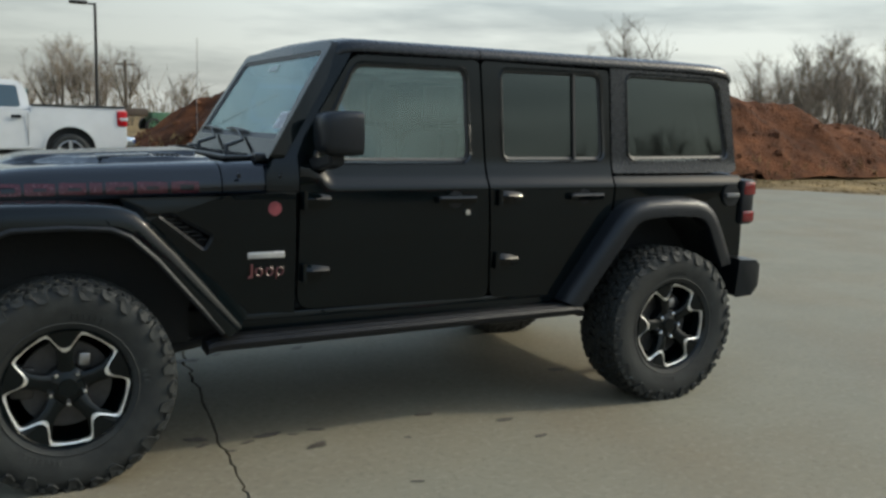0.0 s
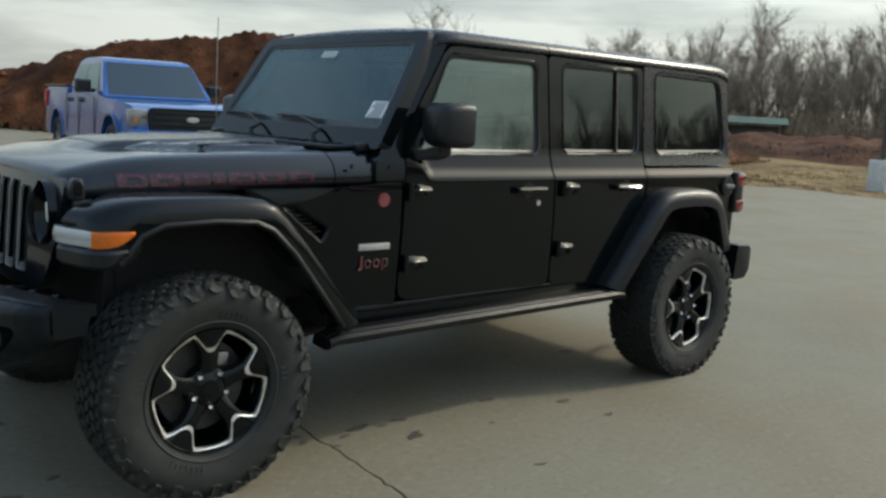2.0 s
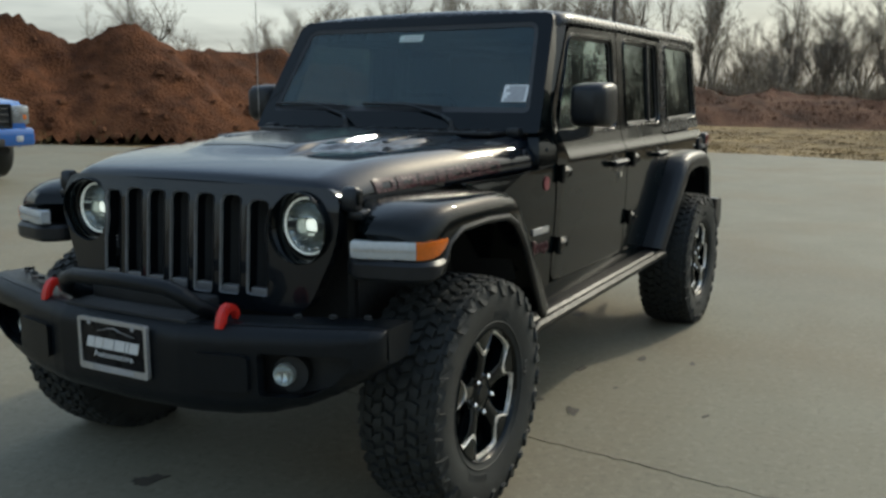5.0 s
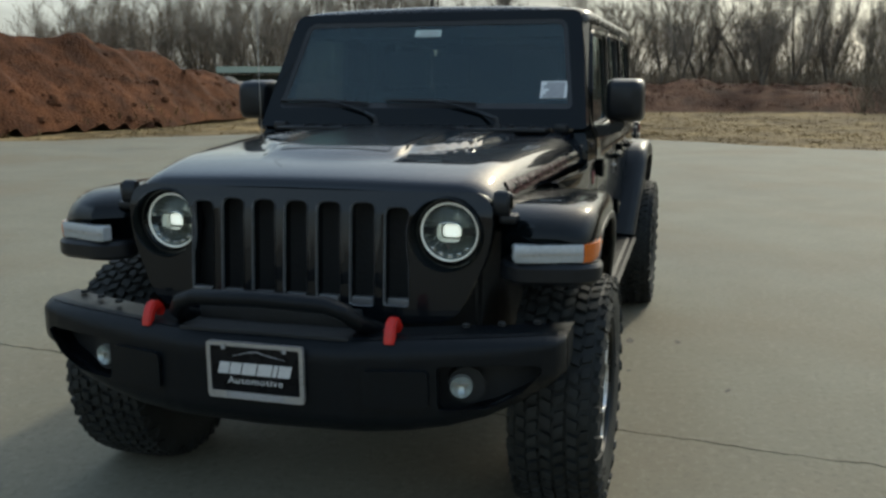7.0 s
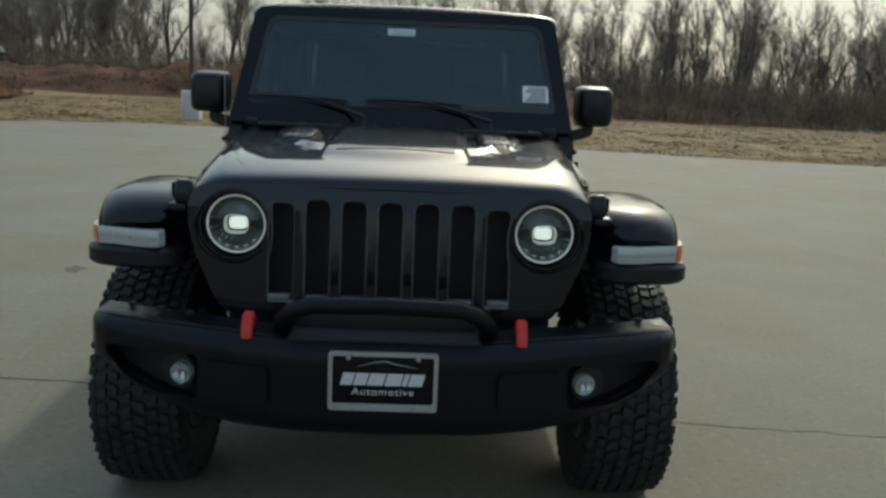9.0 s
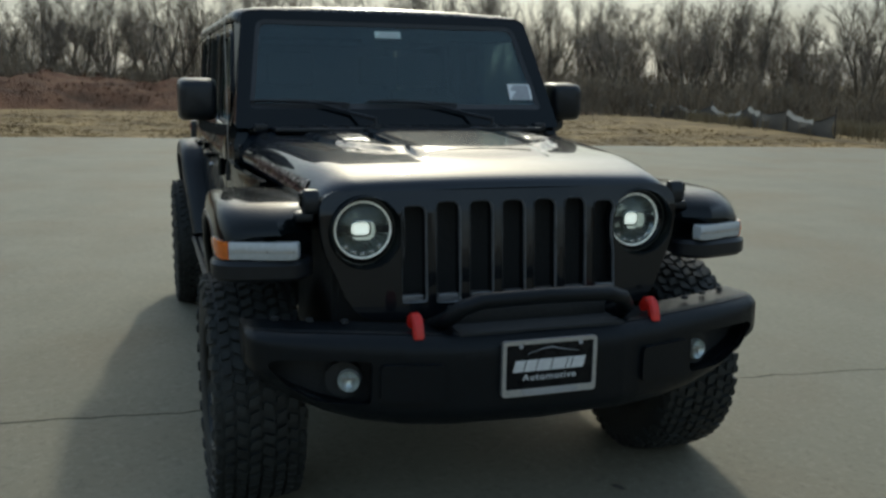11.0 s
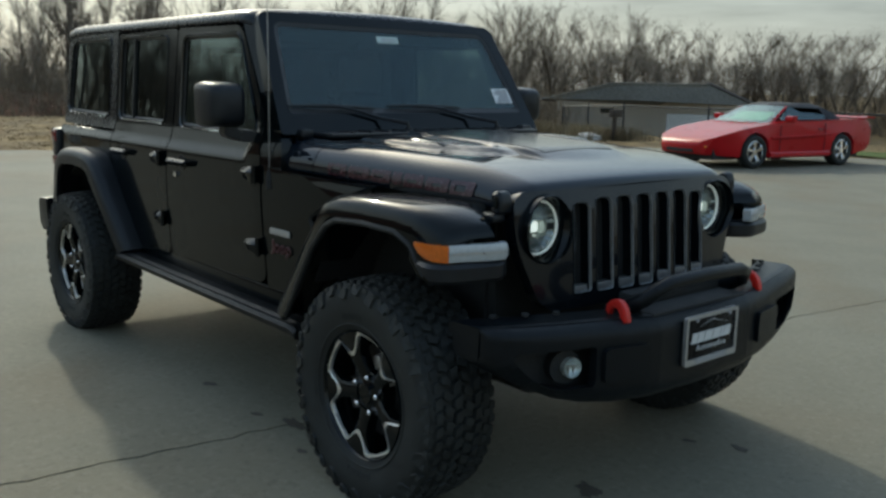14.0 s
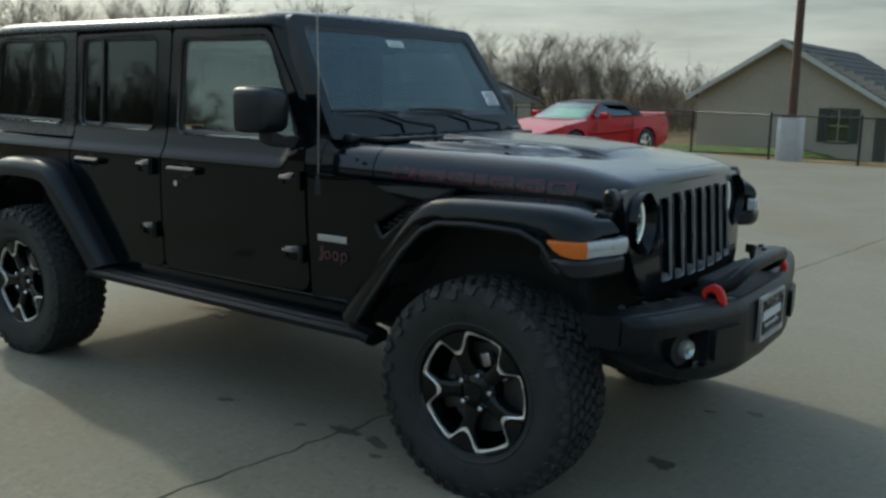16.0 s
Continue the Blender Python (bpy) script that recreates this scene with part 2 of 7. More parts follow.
def loft(bm, rings, closed=True, caps=True):
    """Skins a row of rings with equal counts of points."""
    rows = [[bm.verts.new(p) for p in r] for r in rings]
    n = len(rows[0])
    for a, b in zip(rows, rows[1:]):
        for i in range(n if closed else n - 1):
            j = (i + 1) % n
            bm.faces.new((a[i], a[j], b[j], b[i]))
    if caps and closed:
        bm.faces.new(rows[0][::-1])
        bm.faces.new(rows[-1])
    return bm


def tube(bm, pts, radius, n=8, caps=True):
    """A round bar along points; radius may be a list."""
    pts = [Vector(p) for p in pts]
    rs = radius if isinstance(radius, (list, tuple)) else [radius] * len(pts)
    rings, ref = [], Vector((0.031, 0.047, 1.0)).normalized()
    for i, p in enumerate(pts):
        d = (pts[min(i + 1, len(pts) - 1)] - pts[max(i - 1, 0)]).normalized()
        if abs(d.dot(ref)) > 0.97:
            ref = Vector((1.0, 0.05, 0.02)).normalized()
        u = d.cross(ref).normalized()
        v = u.cross(d).normalized()
        rings.append([p + rs[i] * (math.cos(a) * u + math.sin(a) * v) for a in (math.tau * k / n for k in range(n))])
    return loft(bm, rings, True, caps)


def disc(bm, centre, axis, r, depth, n=24, r2=None):
    """A short cylinder from centre along axis."""
    c, a = Vector(centre), Vector(axis).normalized()
    u = a.orthogonal().normalized()
    v = a.cross(u)
    ring = lambda q, rad: [q + rad * (math.cos(t) * u + math.sin(t) * v) for t in (math.tau * k / n for k in range(n))]
    return loft(bm, [ring(c, r), ring(c + a * depth, r2 if r2 is not None else r)])


def revolve(bm, profile, n=32, axis="y", turn=0.0, closed=True):
    """Turns a profile of (radius, offset) round an axis through the origin."""
    rings = []
    for k in range(n):
        a = math.tau * k / n + turn
        c, s = math.cos(a), math.sin(a)
        rings.append([(r * c, o, r * s) if axis == "y" else ((r * c, r * s, o) if axis == "z" else (o, r * c, r * s)) for r, o in profile])
    rows = [[bm.verts.new(p) for p in r] for r in rings]
    m = len(profile)
    for k in range(n):
        a, b = rows[k], rows[(k + 1) % n]
        for i in range(m if closed else m - 1):
            j = (i + 1) % m
            bm.faces.new((a[i], a[j], b[j], b[i]))
    return bm


def rounded(corners, radius, n=5):
    """A polygon with rounded corners; radius may be a list."""
    out, m = [], len(corners)
    for i in range(m):
        p, a, b = Vector(corners[i]), Vector(corners[i - 1]), Vector(corners[(i + 1) % m])
        r = radius[i] if isinstance(radius, (list, tuple)) else radius
        da, db = (a - p), (b - p)
        la, lb = da.length, db.length
        da, db = da / la, db / lb
        t = min(r, la * 0.45, lb * 0.45)
        if r <= 0:
            out.append(tuple(p))
            continue
        for k in range(n + 1):
            f = k / n
            out.append(tuple((1 - f) ** 2 * (p + da * t) + 2 * f * (1 - f) * p + f * f * (p + db * t)))
    return out


def grown(loop, d):
    """A flat loop moved outward by d (inward if negative)."""
    area = sum(a[0] * b[1] - b[0] * a[1] for a, b in zip(loop, loop[1:] + loop[:1]))
    sg = 1 if area > 0 else -1
    out, m = [], len(loop)
    for i in range(m):
        p, a, b = Vector(loop[i]), Vector(loop[i - 1]), Vector(loop[(i + 1) % m])
        e1, e2 = (p - a), (b - p)
        if e1.length < 1e-7 or e2.length < 1e-7:
            e1 = e2 = b - a
        n1, n2 = Vector((e1.y, -e1.x)).normalized() * sg, Vector((e2.y, -e2.x)).normalized() * sg
        nn = (n1 + n2)
        nn = nn.normalized() if nn.length > 1e-6 else n1
        out.append(tuple(p + nn * d / max(0.5, nn.dot(n1))))
    return out


def plate(loops, place, thick, us=(), vs=()):
    """A sheet with holes: flat loops (u, v), cut along lines of u and v so that it can bend, then laid by place(u, v, depth)."""
    bm = bmesh.new()
    edges = []
    for lp in loops:
        v = [bm.verts.new((p[0], p[1], 0)) for p in lp]
        edges += [bm.edges.new((v[i], v[(i + 1) % len(v)])) for i in range(len(v))]
    bmesh.ops.triangle_fill(bm, use_beauty=True, use_dissolve=False, edges=edges)
    for val, no in [(u, (1, 0, 0)) for u in us] + [(v, (0, 1, 0)) for v in vs]:
        bmesh.ops.bisect_plane(bm, geom=bm.verts[:] + bm.edges[:] + bm.faces[:], plane_co=tuple(val * c for c in no), plane_no=no)
    bmesh.ops.recalc_face_normals(bm, faces=bm.faces)
    flatv = {v: (v.co.x, v.co.y) for v in bm.verts}
    faces, rim = list(bm.faces), [e for e in bm.edges if len(e.link_faces) == 1]
    back = {v: bm.verts.new((0, 0, 0)) for v in flatv}
    for f in faces:
        bm.faces.new([back[v] for v in reversed(f.verts)])
    for e in rim:
        a, b = e.verts
        bm.faces.new((a, b, back[b], back[a]))
    for v, (p, q) in flatv.items():
        v.co = place(p, q, 0.0)
        back[v].co = place(p, q, thick)
    return bm


def band(outer, inner, place, d0, d1):
    """A slanted strip between two loops of equal count, from depth d0 to d1."""
    bm = bmesh.new()
    a = [bm.verts.new(place(*p, d0)) for p in outer]
    b = [bm.verts.new(place(*p, d1)) for p in inner]
    n = len(a)
    for i in range(n):
        j = (i + 1) % n
        bm.faces.new((a[i], a[j], b[j], b[i]))
    return bm


def lerp(table, x):
    if x <= table[0][0]:
        return table[0][1]
    for (a, p), (b, q) in zip(table, table[1:]):
        if x <= b:
            f = (x - a) / (b - a)
            return p + (q - p) * f
    return table[-1][1]


def smooth01(a, b, x):
    f = min(1, max(0, (x - a) / (b - a)))
    return f * f * (3 - 2 * f)


def glide(table, x):
    """Like lerp, but along a smooth curve through the table."""
    n = len(table)
    if x <= table[0][0]:
        return table[0][1]
    if x >= table[-1][0]:
        return table[-1][1]
    i = max(k for k in range(n - 1) if table[k][0] <= x)
    slope = lambda k: (table[min(k + 1, n - 1)][1] - table[max(k - 1, 0)][1]) / (table[min(k + 1, n - 1)][0] - table[max(k - 1, 0)][0])
    (a, p), (b, q) = table[i], table[i + 1]
    h, f = b - a, (x - a) / (b - a)
    return (2 * f ** 3 - 3 * f ** 2 + 1) * p + (f ** 3 - 2 * f ** 2 + f) * h * slope(i) + (3 * f ** 2 - 2 * f ** 3) * q + (f ** 3 - f ** 2) * h * slope(i + 1)

# ---- ground and surroundings ----


def concrete():
    """Old concrete: mottled cement, pale flecks of aggregate, dark pits and wide rusty-brown stains."""
    m = bpy.data.materials.new("weathered_concrete")
    m.use_nodes = True
    nd, lk = m.node_tree.nodes, m.node_tree.links
    bsdf = nd["Principled BSDF"]
    bsdf.inputs["Specular IOR Level"].default_value = 0.3
    tc = nd.new("ShaderNodeTexCoord")

    def cloud(scale, detail, lo, hi, rough=0.5):
        n, r = nd.new("ShaderNodeTexNoise"), nd.new("ShaderNodeMapRange")
        n.inputs["Scale"].default_value, n.inputs["Detail"].default_value, n.inputs["Roughness"].default_value = scale, detail, rough
        r.inputs["From Min"].default_value, r.inputs["From Max"].default_value = lo, hi
        lk.new(tc.outputs["Object"], n.inputs["Vector"])
        lk.new(n.outputs["Fac"], r.inputs["Value"])
        return r.outputs["Result"]

    def blend(fac, amount, a, b):
        mx, sc = nd.new("ShaderNodeMix"), nd.new("ShaderNodeMath")
        mx.data_type, sc.operation = "RGBA", "MULTIPLY"
        sc.inputs[1].default_value = amount
        lk.new(fac, sc.inputs[0])
        lk.new(sc.outputs[0], mx.inputs["Factor"])
        for k, v in ((6, a), (7, b)):
            if isinstance(v, tuple):
                mx.inputs[k].default_value = (*v, 1)
            else:
                lk.new(v, mx.inputs[k])
        return mx.outputs[2]

    c = blend(cloud(1.3, 8.0, 0.32, 0.68, 0.62), 1.0, (0.158, 0.148, 0.109), (0.188, 0.177, 0.132))
    c = blend(cloud(0.55, 5.0, 0.46, 0.70), 0.65, c, (0.156, 0.120, 0.074))
    c = blend(cloud(0.30, 3.0, 0.52, 0.75), 0.40, c, (0.132, 0.128, 0.102))
    c = blend(cloud(24.0, 4.0, 0.53, 0.62, 0.7), 0.30, c, (0.250, 0.234, 0.180))
    c = blend(cloud(29.0, 3.0, 0.54, 0.63, 0.7), 0.36, c, (0.096, 0.087, 0.062))
    lk.new(c, bsdf.inputs["Base Color"])
    r = nd.new("ShaderNodeMapRange")
    r.inputs["To Min"].default_value, r.inputs["To Max"].default_value = 0.80, 0.86
    lk.new(cloud(3.0, 4.0, 0.3, 0.7), r.inputs["Value"])
    lk.new(r.outputs["Result"], bsdf.inputs["Roughness"])
    bump = nd.new("ShaderNodeBump")
    bump.inputs["Strength"].default_value, bump.inputs["Distance"].default_value = 0.40, 0.005
    lk.new(cloud(90.0, 4.0, 0.0, 1.0, 0.7), bump.inputs["Height"])
    lk.new(bump.outputs["Normal"], bsdf.inputs["Normal"])
    return m


CONCRETE = concrete()
LAND = grain("dry_grass_and_soil", (0.122, 0.082, 0.038), 0.95, 0, 0.40, 1.2, 0.35, 0.8, 30.0, tint=(0.190, 0.134, 0.064), sstain=0.25, spec=0.1)
SOIL = grain("red_brown_soil", (0.066, 0.0235, 0.0105), 0.95, 0, 0.35, 2.2, 0.35, 1.0, 14.0, tint=(0.100, 0.040, 0.018), sstain=0.35, spec=0.08)
BANKSOIL = grain("dull_red_bank_soil", (0.066, 0.029, 0.017), 0.95, 0, 0.4, 0.9, 0.35, 1.0, 10.0, tint=(0.100, 0.050, 0.030), sstain=0.3, spec=0.08)
CLOD = grain("soil_clods", (0.070, 0.026, 0.012), 0.95, 0, 0.4, 2.0, 0.3, 0.8, 30.0, tint=(0.105, 0.046, 0.023), spec=0.08)
DRYGRASS = grain("dry_grass_blades", (0.130, 0.087, 0.040), 0.9, 0, 0.3, 0.5, 0.3, tint=(0.180, 0.126, 0.062), spec=0.1)
STRAW = grain("pale_straw", (0.165, 0.128, 0.075), 0.95, 0, 0.3, 0.6, 0.3, tint=(0.215, 0.172, 0.108), spec=0.1)
REDWEED = grain("red_brown_weeds", (0.074, 0.034, 0.020), 0.95, 0, 0.4, 0.6, 0.3, tint=(0.110, 0.058, 0.035), spec=0.1)
LAWN = grain("green_lawn", (0.060, 0.105, 0.022), 0.95, 0, 0.3, 2.0, 0.25, 0.6, 40.0, tint=(0.11, 0.13, 0.04), spec=0.1)
BARK = grain("grey_bark", (0.128, 0.110, 0.088), 0.95, 0, 0.3, 4.0, 0.2, 0.5, 30.0, each=0.30, spec=0.1)
TWIG = grain("grey_brown_twigs", (0.212, 0.180, 0.145), 0.95, 0, 0.3, 2.0, 0.2, each=0.35, spec=0.1)
BRUSH = grain("winter_brush", (0.142, 0.114, 0.082), 0.95, 0, 0.35, 1.0, 0.3, tint=(0.205, 0.164, 0.118), spec=0.1)
CEDAR = grain("cedar_green", (0.022, 0.040, 0.020), 0.95, 0, 0.3, 4.0, 0.2)
OILSTAIN = grain("dark_oil_stain", (0.058, 0.050, 0.037), 0.75, 0, 0.3, 12.0, 0.2, 0.5, 120.0)


def rise(x, y):
    """Height of the land: nearly level, a little higher behind the trucks, falling away behind the fence."""
    z = 0.021 * (math.sqrt((y - 2.5) ** 2 + 4) + (y - 2.5)) / 2 - 0.004
    z = min(z, 0.75)
    over = max(0.0, -19.3 - y)
    if over:
        k = 0.078 - 0.030 * smooth01(5.5, 8.0, x) + 0.0
        z -= min(over * k, 1.9)
    return z


EDGE = [(-60, -17.0), (1.6, -17.0), (3.9, -17.3), (6.3, -18.5), (8.5, -18.2), (11.5, -17.0), (14.3, -15.2), (15.0, -12.0), (15.6, -8.9), (16.3, -5.8), (17.0, -3.6), (18.3, -1.2), (19.2, 0.6), (19.5, 3.0), (18.9, 6.0), (17.8, 8.4), (15.6, 10.3), (13.2, 12.0), (11.4, 14.2), (10.3, 17.0), (8.2, 20.0), (6.0, 23.5), (-60, 24.5)]


def crack_x(y):
    w = lerp([(-18, -1.4), (-10, -0.5), (-6.66, -0.117), (-4.67, 0.134), (-3.08, 0.379), (-1.2, 0.575), (0, 0.69), (2.25, 0.91), (10, 1.7), (25, 3.2)], y)
    return w + 0.024 * noise.noise((0.0, y * 2.3, 4.1)) + 0.024 * noise.noise((3.0, y * 8.0, 1.0)) + 0.014 * noise.noise((7.0, y * 24.0, 2.0))


def wobble(points, step, amount, seed):
    out = []
    for a, b in zip(points, points[1:]):
        a, b = Vector(a), Vector(b)
        n = max(1, int((b - a).length / step)) if abs(a.x) < 50 and abs(b.x) < 50 else 6
        for k in range(n):
            p = a.lerp(b, k / n)
            out.append((p.x + amount * noise.noise((p.x, p.y, seed)), p.y + amount * noise.noise((p.y, p.x, seed + 5))))
    return out + [tuple(points[-1])]


rim_pts = wobble(EDGE, 0.5, 0.22, 2.0)
ylo, yhi = -17.0, 24.3
ys = []
y = ylo + 0.35
while y < yhi - 0.3:
    ys.append(y)
    y += 0.035 if -9 < y < 4 else 0.5
lo_x, hi_x = crack_x(ylo), crack_x(yhi)
split_lo = min(range(len(rim_pts)), key=lambda i: abs(rim_pts[i][0] - lo_x) + 5 * abs(rim_pts[i][1] - ylo))
split_hi = min(range(len(rim_pts)), key=lambda i: abs(rim_pts[i][0] - hi_x) + 5 * abs(rim_pts[i][1] - yhi))
gap = lambda yy: 0.0052 + 0.0026 * smooth01(-0.5, 1.0, yy) + 0.0042 * noise.noise((1.0, yy * 6.0, 9.0))
line_a = [(crack_x(v) - gap(v), v) for v in ys]
line_b = [(crack_x(v) + gap(v), v) for v in ys]
west = rim_pts[: split_lo] + line_a + rim_pts[split_hi + 1:]
east = line_b[::-1] + rim_pts[split_lo + 1: split_hi]
for name, loop in (("pavement_west", west), ("pavement_east", east)):
    slab = part(name, plate([loop], lambda u, v, d: (u, v, rise(u, v) - d), 0.12, vs=(-5, 0, 1, 2, 3, 4, 6, 8, 12, 18)), CONCRETE, sharp=60)
    tagged(slab, "pale weathered concrete lot with a jagged crack across it", "pavement", "", "structure")

bm = bmesh.new()
gx = [-900, -300, -120, -60, -40, -25, -15, -8, -4, 0, 3, 5.5, 8] + [10 + 1.5 * k for k in range(16)] + [36, 42, 50, 60, 80, 130, 300, 900]
gy = [-900, -300, -130, -80, -60, -50, -44, -40, -36, -32, -28, -25, -23, -21, -19.3] + [-17.5 + 1.5 * k for k in range(30)] + [30, 36, 45, 60, 90, 150, 300, 900]
rows = []
for x in gx:
    rows.append([bm.verts.new((x, y, rise(x, y) - 0.05 + (0.05 * noise.noise((x * 0.7, y * 0.7, 0)) if x > 20.5 and abs(y) < 40 else 0))) for y in gy])
for a, b in zip(rows, rows[1:]):
    for i in range(len(gy) - 1):
        bm.faces.new((a[i], b[i], b[i + 1], a[i + 1]))
tagged(part("ground", bm, LAND), "dry winter grass and soil round the lot", "ground", "", "structure")

bm = bmesh.new()
lx, ly = [3.0 + 1.0 * k for k in range(9)], [-58 + 3.0 * k for k in range(13)] + [-19.6]
rows = [[bm.verts.new((x, y + (0.3 * math.sin(x * 2.1) if y == -19.6 else 0) - (1.6 * smooth01(9, 12, x) if y == -19.6 else 0), rise(x, y) - 0.01)) for y in ly] for x in lx]
for a, b in zip(rows, rows[1:]):
    for i in range(len(ly) - 1):
        bm.faces.new((a[i], b[i], b[i + 1], a[i + 1]))
tagged(part("lawn", bm, LAWN), "short green lawn behind the fence", "lawn", "", "structure")


def blob_stain(cx, cy, rx, ry, seed, turn=0.0):
    """A thin ragged stain on the concrete."""
    n, out = 64, []
    for k in range(n):
        a = math.tau * k / n
        r = 1 + 0.55 * noise.noise((math.cos(a) * 1.3 + seed * 7.1, math.sin(a) * 1.3, seed)) + 0.35 * noise.noise((math.cos(a) * 4 + seed, math.sin(a) * 4, 3.0)) + 0.16 * noise.noise((math.cos(a) * 13 + seed, math.sin(a) * 13, 6.0))
        u, v = rx * r * math.cos(a), ry * r * math.sin(a)
        out.append((cx + u * math.cos(turn) - v * math.sin(turn), cy + u * math.sin(turn) + v * math.cos(turn)))
    bm = plate([out], lambda u, v, d: (u, v, rise(u, v) + 0.0025 - d), 0.001)
    return tagged(part("oil_stain", bm, OILSTAIN), "dark oily stain soaked into the concrete", "stain", "stains on the concrete", "structure")


STAINS = [(1.972, -0.913, 0.045, 0.020), (1.0, -0.883, 0.062, 0.026), (1.634, -0.687, 0.050, 0.018), (0.525, -0.603, 0.050, 0.026), (0.838, -0.668, 0.060, 0.024), (0.74, -0.716, 0.030, 0.014), (1.063, -0.683, 0.040, 0.016), (0.951, -0.705, 0.022, 0.011), (0.535, -0.687, 0.028, 0.014), (2.006, -1.181, 0.030, 0.014), (1.236, -1.435, 0.026, 0.013), (2.746, -0.247, 0.06, 0.03), (1.474, 0.808, 0.040, 0.022), (0.759, 0.757, 0.085, 0.030), (0.565, 0.782, 0.075, 0.030), (0.481, 0.893, 0.030, 0.014), (0.968, 0.829, 0.028, 0.015), (-0.495, 0.242, 0.065, 0.046), (-0.621, -0.582, 0.040, 0.022), (-0.442, -0.484, 0.026, 0.015), (3.196, 2.39, 0.10, 0.06), (1.42, -0.95, 0.018, 0.010), (0.64, -0.80, 0.020, 0.010)]
for i, (cx, cy, rx, ry) in enumerate(STAINS):
    blob_stain(cx, cy, rx, ry, i + 1.0, 0.5 * math.sin(i * 1.7))

# the heap of red soil: ridges joined by broad noisy slopes
RIDGE = [(4.8, 27.0, 0.2), (5.5, 26.3, 0.80), (6.2, 25.6, 1.50), (6.9, 24.9, 1.95), (7.8, 24.0, 2.40), (8.8, 23.0, 2.50), (9.7, 22.1, 2.70), (11.0, 20.8, 2.90), (12.2, 19.6, 3.10), (13.7, 18.2, 2.55), (15.0, 17.2, 3.05), (16.0, 16.7, 2.55), (18.6, 15.9, 2.42), (21.0, 15.6, 2.25), (23.2, 15.3, 1.90), (25.2, 15.1, 1.45), (26.8, 15.1, 1.10), (28.5, 15.2, 0.65), (30.5, 15.0, 0.25)]


def heap(x, y):
    best = 0.0
    for (ax, ay, ah), (bx, by, bh) in zip(RIDGE, RIDGE[1:]):
        dx, dy = bx - ax, by - ay
        f = min(1, max(0, ((x - ax) * dx + (y - ay) * dy) / (dx * dx + dy * dy)))
        h = ah + (bh - ah) * f
        d = math.hypot(x - ax - f * dx, y - ay - f * dy)
        foot = 0.8 + 0.95 * h
        best = max(best, h * (1 - d / foot) ** 0.9 if d < foot else 0)
    if best <= 0:
        return 0
    k = smooth01(0, 0.8, best)
    return max(0, best + k * (0.34 * noise.noise((x * 0.55, y * 0.55, 1)) + 0.20 * noise.noise((x * 1.5, y * 1.5, 2)) + 0.11 * abs(noise.noise((x * 3.6, y * 3.6, 3))) + 0.06 * noise.noise((x * 7.0, y * 7.0, 5))))


bm = bmesh.new()
nx, ny = 150, 120
x0, x1, y0, y1 = 2.0, 32.5, 8.0, 32.0
grid = {}
for i in range(nx + 1):
    for j in range(ny + 1):
        x, y = x0 + (x1 - x0) * i / nx, y0 + (y1 - y0) * j / ny
        h = heap(x, y)
        if h > 0:
            grid[i, j] = bm.verts.new((x, y, rise(x, y) - 0.08 + h))
for (i, j), v in grid.items():
    q = [grid.get((i + a, j + b)) for a, b in ((0, 0), (1, 0), (1, 1), (0, 1))]
    if all(q):
        bm.faces.new(q)
tagged(part("soil_mound", bm, SOIL), "long heap of freshly dug red-brown soil", "soil heap", "", "")


def scatter_lumps(name, spots, material, label, category, seed):
    rnd = random.Random(seed)
    bm = bmesh.new()
    for x, y, z, r in spots:
        pts = []
        for k in range(6):
            a = math.tau * k / 6 + rnd.random()
            pts.append((x + r * math.cos(a) * rnd.uniform(0.7, 1.2), y + r * math.sin(a) * rnd.uniform(0.7, 1.2), z - r * 0.3))
        v = [bm.verts.new(p) for p in pts]
        w = [bm.verts.new((x + (p[0] - x) * 0.6, y + (p[1] - y) * 0.6, z + r * rnd.uniform(0.15, 0.40))) for p in pts]
        for k in range(6):
            bm.faces.new((v[k], v[(k + 1) % 6], w[(k + 1) % 6], w[k]))
        bm.faces.new(w)
    return tagged(part(name, bm, material, flat=True), label, category, "", "stuff")


rnd = random.Random(11)
spots = []
while len(spots) < 700:
    x, y = rnd.uniform(2, 30), rnd.uniform(8, 28)
    h = heap(x, y)
    if h > 0.05 and rnd.random() < 0.8:
        spots.append((x, y, rise(x, y) - 0.08 + h, rnd.choice((0.05, 0.06, 0.06, 0.08, 0.10, 0.16))))
scatter_lumps("soil_clods", spots, CLOD, "loose clods and stones on the soil heap", "clods", 4)


def bank_h(x, y):
    """The low red bank beyond the grass."""
    a = lerp([(-20, 0.0), (-16, 0.45), (-9, 0.95), (-3, 1.10), (3, 1.25), (8, 1.45), (12, 1.2), (17, 0.95), (22, 0.75), (27, 0.0)], y)
    mid = lerp([(-20, 38.0), (-5, 42.5), (4, 42.0), (16, 40.0), (27, 36.5)], y)
    d = abs(x - mid) / 5.0
    return a * max(0, 1 - d * d) * (1 + 0.35 * noise.noise((x * 0.5, y * 0.5, 8)) + 0.2 * noise.noise((x * 1.8, y * 1.8, 3)))


